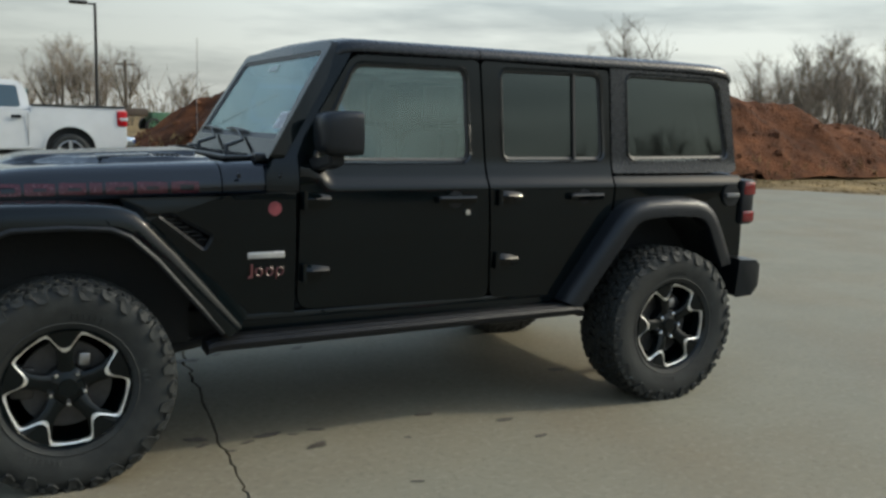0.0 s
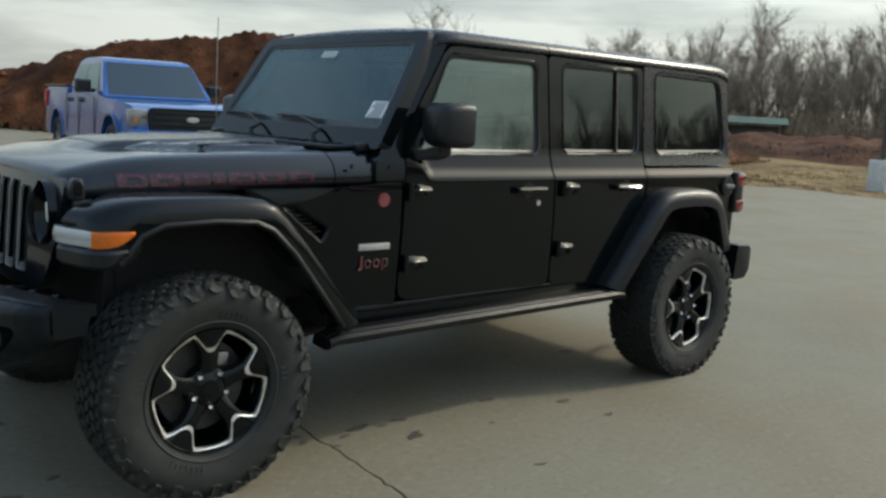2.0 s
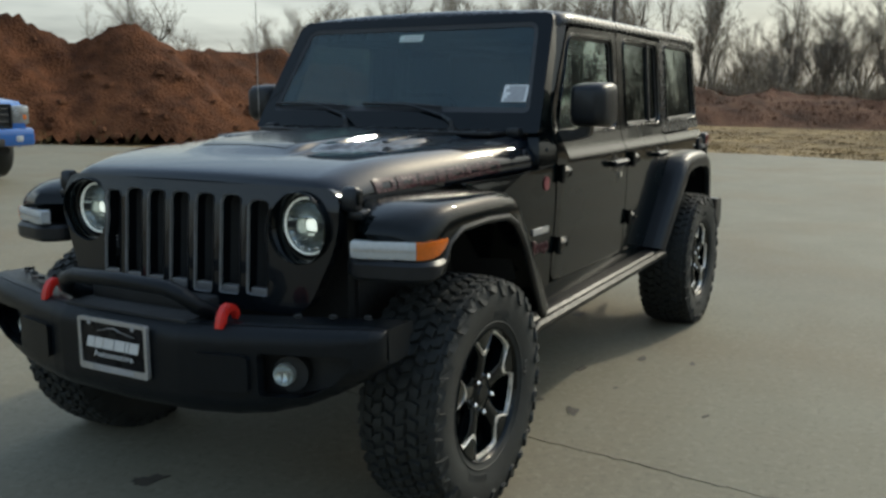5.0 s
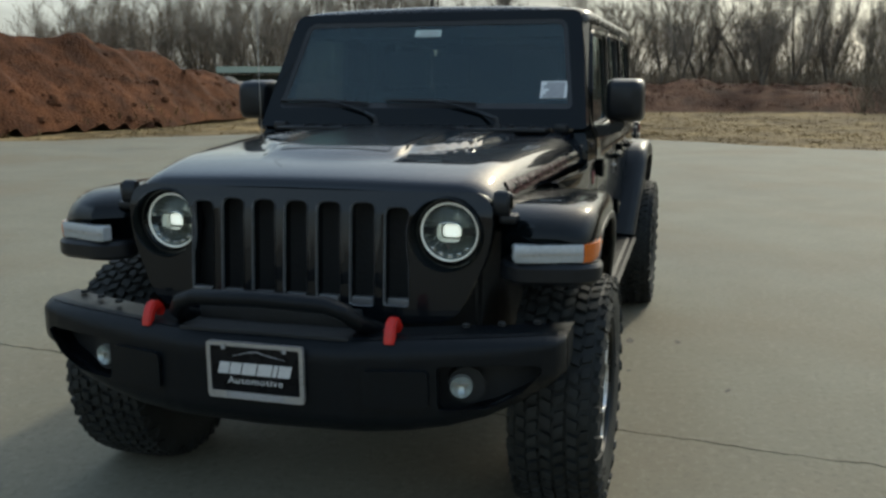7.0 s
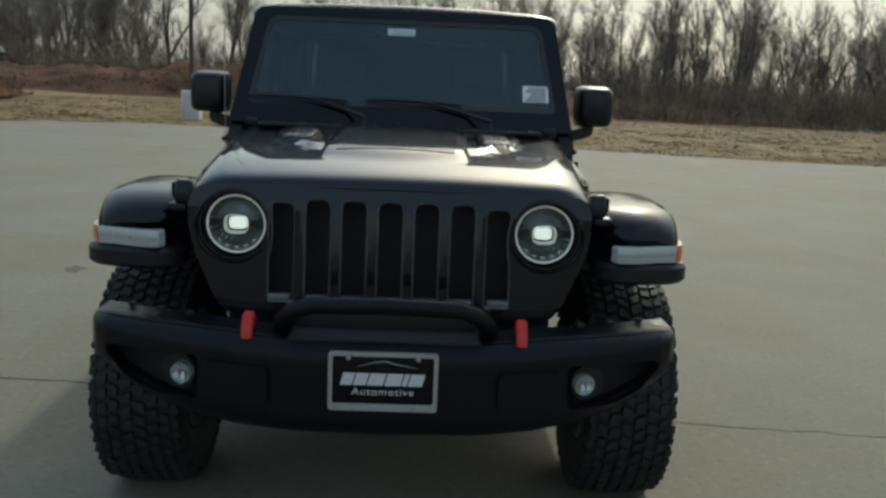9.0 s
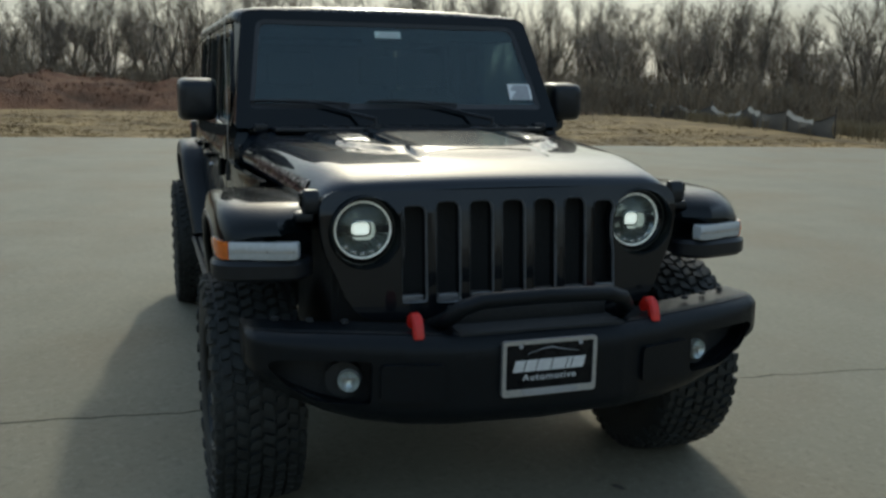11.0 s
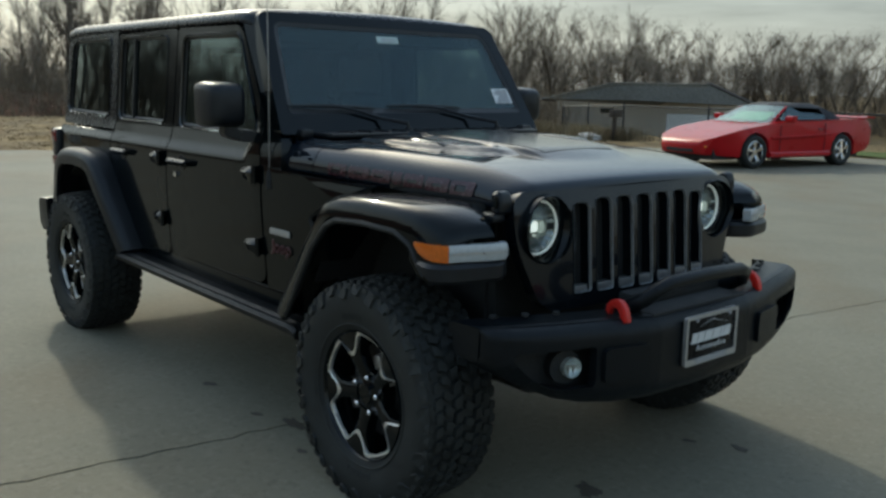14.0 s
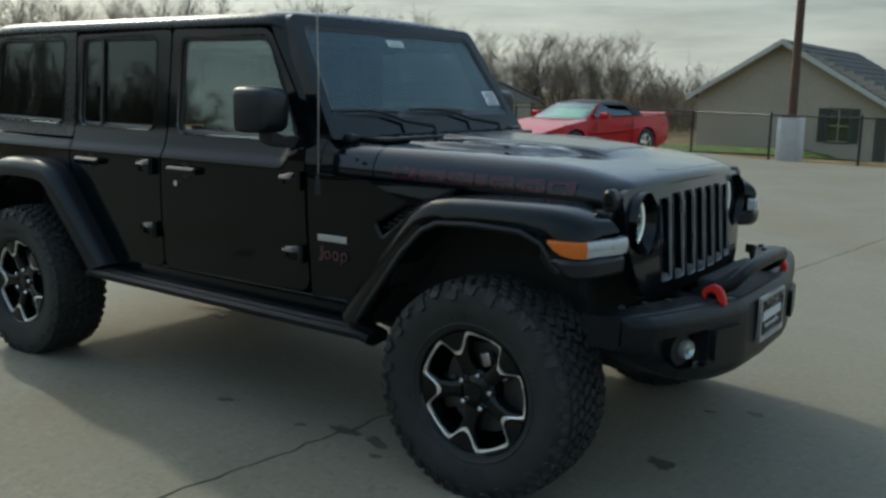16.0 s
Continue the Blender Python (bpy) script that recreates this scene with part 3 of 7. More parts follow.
bm = bmesh.new()
rows = []
for i in range(28):
    x = 32.0 + 16.0 * i / 27
    rows.append([bm.verts.new((x, -20 + 47 * j / 117, rise(x, -20 + 47 * j / 117) - 0.07 + bank_h(x, -20 + 47 * j / 117))) for j in range(118)])
for a, b in zip(rows, rows[1:]):
    for j in range(117):
        bm.faces.new((a[j], b[j], b[j + 1], a[j + 1]))
tagged(part("soil_bank", bm, BANKSOIL), "low bank of red soil below the woods", "bank", "", "structure")


def tufts(name, count, spot, height, lean, width, material, label, category, seed, fan=5):
    """Clumps of thin blades."""
    rnd = random.Random(seed)
    vs, fs = [], []
    for _ in range(count):
        p = spot(rnd)
        if p is None:
            continue
        x, y, z = p
        for _ in range(fan):
            a, h = rnd.uniform(0, math.tau), height * rnd.uniform(0.5, 1.3)
            l, w = lean * h * rnd.uniform(0.2, 1.0), width * rnd.uniform(0.6, 1.4)
            bx, by = x + rnd.uniform(-0.08, 0.08), y + rnd.uniform(-0.08, 0.08)
            ux, uy = -math.sin(a) * w, math.cos(a) * w
            k = len(vs)
            mx, my = bx + l * 0.4 * math.cos(a), by + l * 0.4 * math.sin(a)
            vs += [(bx - ux, by - uy, z - 0.03), (bx + ux, by + uy, z - 0.03), (mx + ux * 0.7, my + uy * 0.7, z + h * 0.6), (mx - ux * 0.7, my - uy * 0.7, z + h * 0.6), (bx + l * math.cos(a), by + l * math.sin(a), z + h)]
            fs += [(k, k + 1, k + 2, k + 3), (k + 3, k + 2, k + 4)]
    me = bpy.data.meshes.new(name)
    me.from_pydata(vs, [], fs)
    me.materials.append(material)
    return tagged(new(name, me), label, category, "", "stuff")


EX = sorted((p[1], p[0]) for p in EDGE[6:19])


def verge(rnd):
    y = rnd.uniform(-16.5, 13)
    x = lerp(EX, y) + 0.05 + abs(rnd.gauss(0, 9.5))
    if x > 40 or heap(x, y) > 0.3 or (noise.noise((x * 0.8, y * 0.8, 5)) < -0.25 and rnd.random() < 0.8):
        return None
    return (x, y, rise(x, y) - 0.05)


def weeds(rnd):
    x, y = rnd.uniform(32, 47), rnd.uniform(-19, 26)
    h = bank_h(x, y)
    if h < 0.15 or noise.noise((x * 0.6, y * 0.6, 6)) < -0.1:
        return None
    return (x, y, rise(x, y) - 0.07 + h)


def heap_weeds(rnd):
    x, y = rnd.uniform(2, 31), rnd.uniform(9, 26)
    h = heap(x, y)
    return (x, y, rise(x, y) - 0.08 + h) if 0.02 < h < 0.5 else None


tufts("verge_grass", 10000, verge, 0.040, 1.3, 0.007, DRYGRASS, "tufts of dry straw-coloured grass", "grass", 21)
tufts("bank_weeds", 5200, weeds, 0.13, 1.1, 0.010, REDWEED, "dead red-brown weeds on the bank", "weeds", 22)
def rank_weeds(rnd):
    x, y = rnd.uniform(14.5, 30), rnd.gauss(-19.9, 0.9)
    return (x, y - (x - 16) * 0.12, rise(x, y - (x - 16) * 0.12) - 0.06) if noise.noise((x * 0.9, y * 0.9, 3)) > -0.2 else None


tufts("tall_weeds", 2600, rank_weeds, 0.42, 0.5, 0.010, STRAW, "tall dry straw-coloured weeds behind the silt fence", "weeds", 24)
tufts("heap_weeds", 3500, heap_weeds, 0.16, 0.9, 0.012, DRYGRASS, "dry grass at the foot of the soil heap", "grass", 23)

# ---- bare winter trees ----


def limb(vs, fs, p, d, length, r0, r1, rnd, n=3, segs=2, bend=0.18):
    """A tapered limb; returns points along it."""
    pts, ring = [], None
    up = Vector((0, 0, 1))
    for i in range(segs + 1):
        f = i / segs
        if i:
            d = (d + Vector((rnd.gauss(0, bend), rnd.gauss(0, bend), rnd.gauss(0.04, bend)))).normalized()
            p = p + d * (length / segs)
        pts.append((p.copy(), d.copy()))
        u = d.cross(Vector((0.3, 0.7, 0.64)) if abs(d.z) > 0.9 else up).normalized()
        w = d.cross(u)
        r = r0 + (r1 - r0) * f
        k = len(vs)
        for j in range(n):
            a = math.tau * j / n
            vs.append(tuple(p + r * (math.cos(a) * u + math.sin(a) * w)))
        if ring is not None:
            for j in range(n):
                fs.append((ring + j, ring + (j + 1) % n, k + (j + 1) % n, k + j))
        ring = k
    return pts


def twig(vs, fs, p, d, length, r, rnd, segs=2):
    """A thin flat-sided twig that tapers to a point."""
    u = d.cross(Vector((rnd.gauss(0, 1), rnd.gauss(0, 1), rnd.gauss(0, 1)))).normalized() * r
    k = len(vs)
    vs += [tuple(p - u), tuple(p + u)]
    for i in range(1, segs):
        d = (d + Vector((rnd.gauss(0, 0.22), rnd.gauss(0, 0.22), rnd.gauss(0.06, 0.18)))).normalized()
        p = p + d * (length / segs)
        vs += [tuple(p - u * 0.65), tuple(p + u * 0.65)]
        fs.append((k, k + 1, k + 3, k + 2))
        k += 2
    vs.append(tuple(p + d * (length / segs)))
    fs.append((k, k + 1, k + 2))
    return p, d


def bare_tree(seed, height, spread, lean=0.0, dense=1.0):
    """A leafless tree: a forked trunk, rising limbs, branches and a haze of twigs."""
    rnd = random.Random(seed)
    tv, tf, cv, cf = [], [], [], []
    base = limb(tv, tf, Vector((0, 0, -0.2)), Vector((lean, 0, 1)).normalized(), height * rnd.uniform(0.16, 0.26), height * 0.018, height * 0.014, rnd, 7, 3, 0.05)
    stems = []
    for k in range(2 + (spread > 0.7) + (spread > 1.0)):
        a = math.tau * (k + rnd.uniform(-0.2, 0.2)) / 3 + seed
        d = Vector((math.cos(a) * spread * 0.42 + lean, math.sin(a) * spread * 0.42, 1)).normalized()
        stems.append(limb(tv, tf, base[-1][0], d, height * rnd.uniform(0.44, 0.60), height * 0.0115, height * 0.0035, rnd, 6, 7, 0.07))
    for _ in range(int(17 * dense)):
        p, d = rnd.choice(stems)[rnd.choice((1, 2, 2, 3, 3, 4, 4, 5, 6, 7))]
        a = rnd.uniform(0, math.tau)
        dd = (d + Vector((math.cos(a) * spread * 0.8, math.sin(a) * spread * 0.8, rnd.uniform(0.0, 0.5)))).normalized()
        b1 = limb(cv, cf, p, dd, height * rnd.uniform(0.18, 0.32), height * 0.0046, height * 0.0017, rnd, 4, 4, 0.13)
        for _ in range(6):
            p2, d2 = b1[rnd.randint(1, 4)]
            d2 = (d2 + Vector((rnd.gauss(0, 0.5), rnd.gauss(0, 0.5), rnd.uniform(0.0, 0.5)))).normalized()
            b2 = limb(cv, cf, p2, d2, height * rnd.uniform(0.09, 0.18), height * 0.0017, height * 0.0007, rnd, 3, 3, 0.16)
            for _ in range(9):
                p3, d3 = b2[rnd.randint(0, 3)]
                d3 = (d3 + Vector((rnd.gauss(0, 0.55), rnd.gauss(0, 0.55), rnd.uniform(-0.1, 0.5)))).normalized()
                p4, d4 = twig(cv, cf, p3, d3, height * rnd.uniform(0.05, 0.11), height * 0.00095, rnd)
                for _ in range(2):
                    d5 = (d4 + Vector((rnd.gauss(0, 0.7), rnd.gauss(0, 0.7), rnd.uniform(-0.2, 0.5)))).normalized()
                    twig(cv, cf, p4, d5, height * rnd.uniform(0.03, 0.08), height * 0.00068, rnd, 1)
    t = thing("bare_tree", label="bare grey-brown winter tree at the edge of the woods", category="tree", group="bare trees round the lot")
    for nm, v, f, mt in (("trunk", tv, tf, BARK), ("crown", cv, cf, TWIG)):
        me = bpy.data.meshes.new(nm)
        me.from_pydata(v, [], f)
        me.polygons.foreach_set("use_smooth", [True] * len(f))
        me.materials.append(mt)
        new(nm, me).parent = t
    return t


EYE = (-1.8, -0.5)
kinds = [bare_tree(31 + k, 8.0, sp, ln, dn) for k, (sp, ln, dn) in enumerate(((0.55, 0.0, 1.0), (0.8, 0.05, 1.1), (0.45, -0.05, 0.9), (0.95, 0.1, 1.0), (0.6, 0.12, 1.2), (0.85, -0.05, 1.5), (1.05, 0.0, 1.6)))]
rnd = random.Random(5)


def plant(az, far, high, kind=None):
    """A tree by its bearing and distance from the car's front."""
    a = radians(az)
    x, y = EYE[0] + far * math.cos(a), EYE[1] + far * math.sin(a)
    k = rnd.randrange(6) if kind is None else kind
    m = pose(x, y, rise(x, y) - 0.15, 0, 0, rnd.uniform(0, 360)) @ Matrix.Scale(high / 8.0, 4)
    src = kinds[k]
    if not src.get("used"):
        src["used"] = 1
        src.matrix_basis = m
        return src
    c = copy_thing(src, m)
    return c


# near rank of the woods: bearing, distance, height
for az in [a for a in range(-46, 34, 2) if not 8 <= a < 18]:
    for _ in range(1 + (az % 4 == 0)):
        far = rnd.uniform(45, 60) if az < 8 else rnd.uniform(84, 96)
        top = lerp([(-46, 5.3), (-36, 5.7), (-20, 6.0), (-8, 5.4), (0, 5.2), (8, 6.2), (16, 6.0), (24, 5.4), (33, 4.6)], az)
        plant(az + rnd.uniform(-1.2, 1.2), far, max(3.5, far * math.tan(radians(top * rnd.uniform(0.7, 1.25))) + 2.0))
for az in range(-45, 9, 1):
    far = rnd.uniform(56, 82)
    top = lerp([(-46, 5.0), (-36, 5.4), (-20, 5.7), (-8, 5.0), (0, 5.0), (8, 5.8), (16, 6.2), (24, 6.2), (33, 4.6)], az)
    plant(az + rnd.uniform(-1.0, 1.0), far, far * math.tan(radians(top * rnd.uniform(0.75, 1.15))) + 1.5, rnd.choice((0, 3, 4, 5, 6)))
for az, far, h in ((46.8, 58, 8.2, ), (48.5, 62, 7.0), (44.5, 64, 6.5), (39, 60, 6.0), (36, 55, 6.4), (34, 52, 6.5), (80.9, 60, 5.0), (81.7, 61, 5.9), (82.5, 62, 6.3), (83.3, 60, 5.9), (84.2, 62, 5.4), (85.3, 66, 4.2), (87.0, 66, 3.8), (89.5, 62, 4.4), (79.6, 66, 6.8), (76.4, 70, 5.2), (75.1, 75, 4.2), (97, 62, 7), (104, 66, 8)):
    plant(az, far, h, 5 if far < 63 else 6)
for az, far, h in ((-46.5, 60, 8.0), (-48.5, 62, 8.6), (-49.6, 70, 9.4), (-50.5, 66, 9.0), (-51.6, 72, 9.4), (-52.5, 62, 8.0), (-53.6, 70, 8.4), (-54.5, 66, 7.2), (-55.4, 74, 8.4), (-56.3, 64, 7.2), (-57.4, 76, 8.8), (-58.4, 74, 9.2), (-59.4, 72, 9.6), (-60.2, 70, 9.0), (-61.0, 74, 9.4), (-61.8, 68, 8.8), (-62.8, 76, 8.6), (-63.6, 72, 8.2), (-64.5, 80, 8.4), (-65.5, 82, 7.4), (-66.6, 84, 7.0), (-67.5, 88, 7.0), (-69.5, 92, 6.6), (-72, 95, 6.4), (-84, 80, 6), (-92, 75, 7), (-101, 70, 7)):
    plant(az, far, h, rnd.choice((5, 6, 6)))
for k in range(46):
    az = 17.5 + 0.52 * k
    far = rnd.uniform(66, 92)
    top = lerp([(17, 6.5), (22, 6.3), (26, 5.6), (32, 5.0), (37, 4.6), (41, 3.2)], az)
    plant(az + rnd.uniform(-0.4, 0.4), far, far * math.tan(radians(top * rnd.uniform(0.85, 1.08))) + 1.0, rnd.choice((0, 2, 4, 5)))
for az, far, h, kind in ((15.9, 58, 10.2, 3), (12.3, 60, 10.5, 2), (11.5, 58, 10.8, 0), (14.0, 66, 5.6, 1), (17.2, 72, 6.4, 4), (9.2, 62, 6.2, 5), (8.4, 66, 6.6, 6), (10.3, 70, 5.2, 1)):
    plant(az, far, h, kind)
# woods behind the way in, seen in the paint and glass
for az in range(112, 262, 8):
    plant(az + rnd.uniform(-2, 2), rnd.uniform(58, 80), rnd.uniform(5.0, 8.5))
for k in kinds:
    if "used" in k:
        del k["used"]


def thicket(name, spans, count, hmin, hmax, r, material, label, seed):
    """Countless thin stems and crossed twigs of the undergrowth."""
    rnd = random.Random(seed)
    vs, fs = [], []
    for _ in range(count):
        a0, a1, d0, d1, hs = rnd.choices(spans, [(v[1] - v[0]) * (0.25 if abs(v[0] + v[1]) > 170 else 1.0) for v in spans])[0]
        a, far = radians(rnd.uniform(a0, a1)), rnd.uniform(d0, d1)
        x, y = EYE[0] + far * math.cos(a), EYE[1] + far * math.sin(a)
        h = rnd.uniform(hmin, hmax) * hs * (0.7 + 0.5 * noise.noise((x * 0.2, y * 0.2, 2.0)))
        d = Vector((rnd.gauss(0, 0.25), rnd.gauss(0, 0.25), 1)).normalized()
        root = Vector((x, y, rise(x, y) - 0.2))
        q, dq = twig(vs, fs, root, d, h, r, rnd)
        for _ in range(8):
            f = rnd.uniform(0.15, 0.95)
            p = root.lerp(q, f * 2) if f < 0.5 else q + dq * (h * (f - 0.5))
            dd = (dq + Vector((rnd.gauss(0, 0.55), rnd.gauss(0, 0.55), rnd.uniform(-0.2, 0.5)))).normalized()
            twig(vs, fs, p, dd, h * rnd.uniform(0.18, 0.42), r * 0.7, rnd)
    me = bpy.data.meshes.new(name)
    me.from_pydata(vs, [], fs)
    me.materials.append(material)
    return tagged(new(name, me), label, "undergrowth", "", "stuff")


near = [(-46, -10, 38, 52, 1.0), (-12, 12, 45, 56, 1.0), (10, 24, 48, 60, 0.8), (24, 36, 84, 94, 0.8), (-64, -44, 55, 68, 0.8)]
thicket("undergrowth", near, 15000, 0.8, 3.4, 0.015, BRUSH, "tangled leafless undergrowth under the trees", 41)
farther = [(-50, -14, 54, 75, 0.78), (-14, 10, 56, 76, 0.70), (10, 17, 62, 84, 0.62), (17, 26, 62, 84, 0.9), (24, 42, 84, 104, 1.1), (-72, -46, 76, 96, 1.0), (-98, -66, 90, 110, 1.0), (75, 100, 66, 80, 0.8), (110, 262, 70, 85, 0.9), (-130, -98, 70, 85, 0.9)]
thicket("far_woods", farther, 16000, 1.8, 7.0, 0.030, BRUSH, "hazy rank of far leafless trees", 42)

# one dark cedar by the soil heap
rnd2 = random.Random(8)
cedar = thing("cedar", (58.0, 46.2, 0.2), label="small dark green cedar beside the soil heap", category="tree")
cedar.scale = (0.62, 0.62, 0.66)
bm = bmesh.new()
tube(bm, [(0, 0, -0.3), (0.04, 0, 2.6), (0, 0.04, 6.0)], [0.2, 0.13, 0.02], 7)
part("trunk", bm, BARK, cedar)
vs, fs = [], []
for k in range(900):
    f = rnd2.random() ** 0.8
    z = 0.5 + 5.9 * f
    r = (1 - f) * 1.35 * rnd2.uniform(0.35, 1.1) + 0.08
    a = rnd2.uniform(0, math.tau)
    c = Vector((r * math.cos(a), r * math.sin(a), z))
    d = Vector((math.cos(a), math.sin(a), rnd2.uniform(-0.2, 0.7))).normalized()
    u = d.cross(Vector((0, 0, 1))).normalized() * rnd2.uniform(0.10, 0.22)
    n0 = len(vs)
    vs += [tuple(c - u), tuple(c + u), tuple(c + d * rnd2.uniform(0.3, 0.65)), tuple(c + Vector((0, 0, 0.18)))]
    fs += [(n0, n0 + 1, n0 + 2), (n0, n0 + 3, n0 + 2), (n0 + 1, n0 + 3, n0 + 2)]
me = bpy.data.meshes.new("crown")
me.from_pydata(vs, [], fs)
me.materials.append(CEDAR)
new("crown", me).parent = cedar

# ---- the black off-road car ----
suv = thing("off_road_car", label="glossy black four-door off-road car with mud tyres on concrete", category="car")

PLAN = [(-0.47, 0.630), (-0.42, 0.648), (0.0, 0.685), (0.62, 0.742), (0.66, 0.785), (1.0, 0.800), (3.0, 0.803), (3.62, 0.785)]

LOW = [(-0.47, 0.63), (0.1, 0.70), (0.3, 0.770), (0.66, 0.788), (1.0, 0.800), (3.0, 0.803), (3.62, 0.785)]


def side_y(x, z):
    """Half the body's width at a point of its side."""
    y = lerp(LOW if z < 1.13 else PLAN, x)
    y -= max(0, 0.80 - z) * 0.07
    up = 1.150 + 0.10 * smooth01(1.10, 0.985, x)
    ledge = min(1, max(0, (z - up) / 0.046))
    return y - max(0, z - 1.19) * 0.07 - 0.0125 * ledge - 0.0125 * min(1, max(0, (z - up - 0.046) / 0.07)) + 0.011 * smooth01(0.75, 1.0, z) * (1 - ledge)


def on_side(s):
    return lambda x, z, d: (x, s * (side_y(x, z) - d), z)


ZCUTS = (0.75, 0.80, 0.88, 0.95, 1.02, 1.06, 1.10, 1.135, 1.150, 1.165, 1.180, 1.196, 1.21, 1.23, 1.25, 1.27, 1.30, 1.5)


def pane(name, loop, s, depth, material, parent):
    g = part(name, plate([loop], on_side(s), 0.004, vs=(1.5,)), material, parent)
    for v in g.data.vertices:
        v.co.y -= s * depth
    g.visible_shadow = False
    return g


def window_set(loop, s, material, parent, sill=True):
    """Seal, slanted reveal and pane of a side window."""
    place = on_side(s)
    part("window_seal", band(loop, grown(loop, -0.012), place, 0.0085, 0.0132), SEAL, parent)
    pane("window_pane", grown(loop, -0.006), s, 0.014, material, parent)
    ring = band(grown(loop, 0.011), grown(loop, -0.001), place, -0.0065, 0.0095)
    part("window_moulding", ring, HARDWARE, parent)
    part("moulding_edge", band(grown(loop, 0.016), grown(loop, 0.011), place, 0.0, -0.0065), PAINT, parent)


def ridged(bm, rows, y, z, s):
    """A bar with a ridge along it: its upper face looks up, its lower face down."""
    loft(bm, [[(x, s * (y + back - 0.004), z - h), (x, s * (y + back + 0.35 * out), z - h), (x, s * (y + back + out), z + 0.25 * h), (x, s * (y + back + 0.86 * out), z + 0.50 * h), (x, s * (y + back + 0.30 * out), z + h), (x, s * (y + back - 0.004), z + h)] for x, h, out, back in rows])


def door_handle(x, z, s, parent):
    y = side_y(x, z)
    bm = bmesh.new()
    ridged(bm, [(x - 0.105, 0.010, 0.010, 0.022), (x - 0.095, 0.017, 0.021, 0.022), (x + 0.095, 0.017, 0.021, 0.022), (x + 0.105, 0.010, 0.010, 0.022)], y, z, s)
    h = part("door_handle", bm, PAINT, parent, sharp=25)
    for dx in (-0.085, 0.085):
        part("handle_mount", boxed(x + dx - 0.02, x + dx + 0.02, s * (y - 0.01), s * (y + 0.03), z - 0.015, z + 0.015, bevel=0.005), PAINT, h)
    bm = bmesh.new()
    disc(bm, (x, s * (y - 0.002), z - 0.002), (0, s, 0), 0.04, 0.004, 20)
    part("handle_cup", bm, TRIM, parent)


def hinge(x, z, s, parent):
    y = side_y(x, z)
    bm = bmesh.new()
    ridged(bm, [(x - 0.052, 0.034, 0.026, 0.0), (x - 0.020, 0.034, 0.036, 0.0), (x + 0.030, 0.028, 0.026, 0.0), (x + 0.066, 0.022, 0.018, 0.0), (x + 0.074, 0.012, 0.006, 0.0)], y, z, s)
    tube(bm, [(x - 0.055, s * (y + 0.016), z - 0.040), (x - 0.055, s * (y + 0.016), z + 0.040)], 0.013, 10)
    tube(bm, [(x + 0.035, s * (y + 0.004), z - 0.006), (x + 0.035, s * (y + 0.026), z - 0.006)], 0.010, 8)
    part("hinge", bm, PAINT, parent, sharp=25)


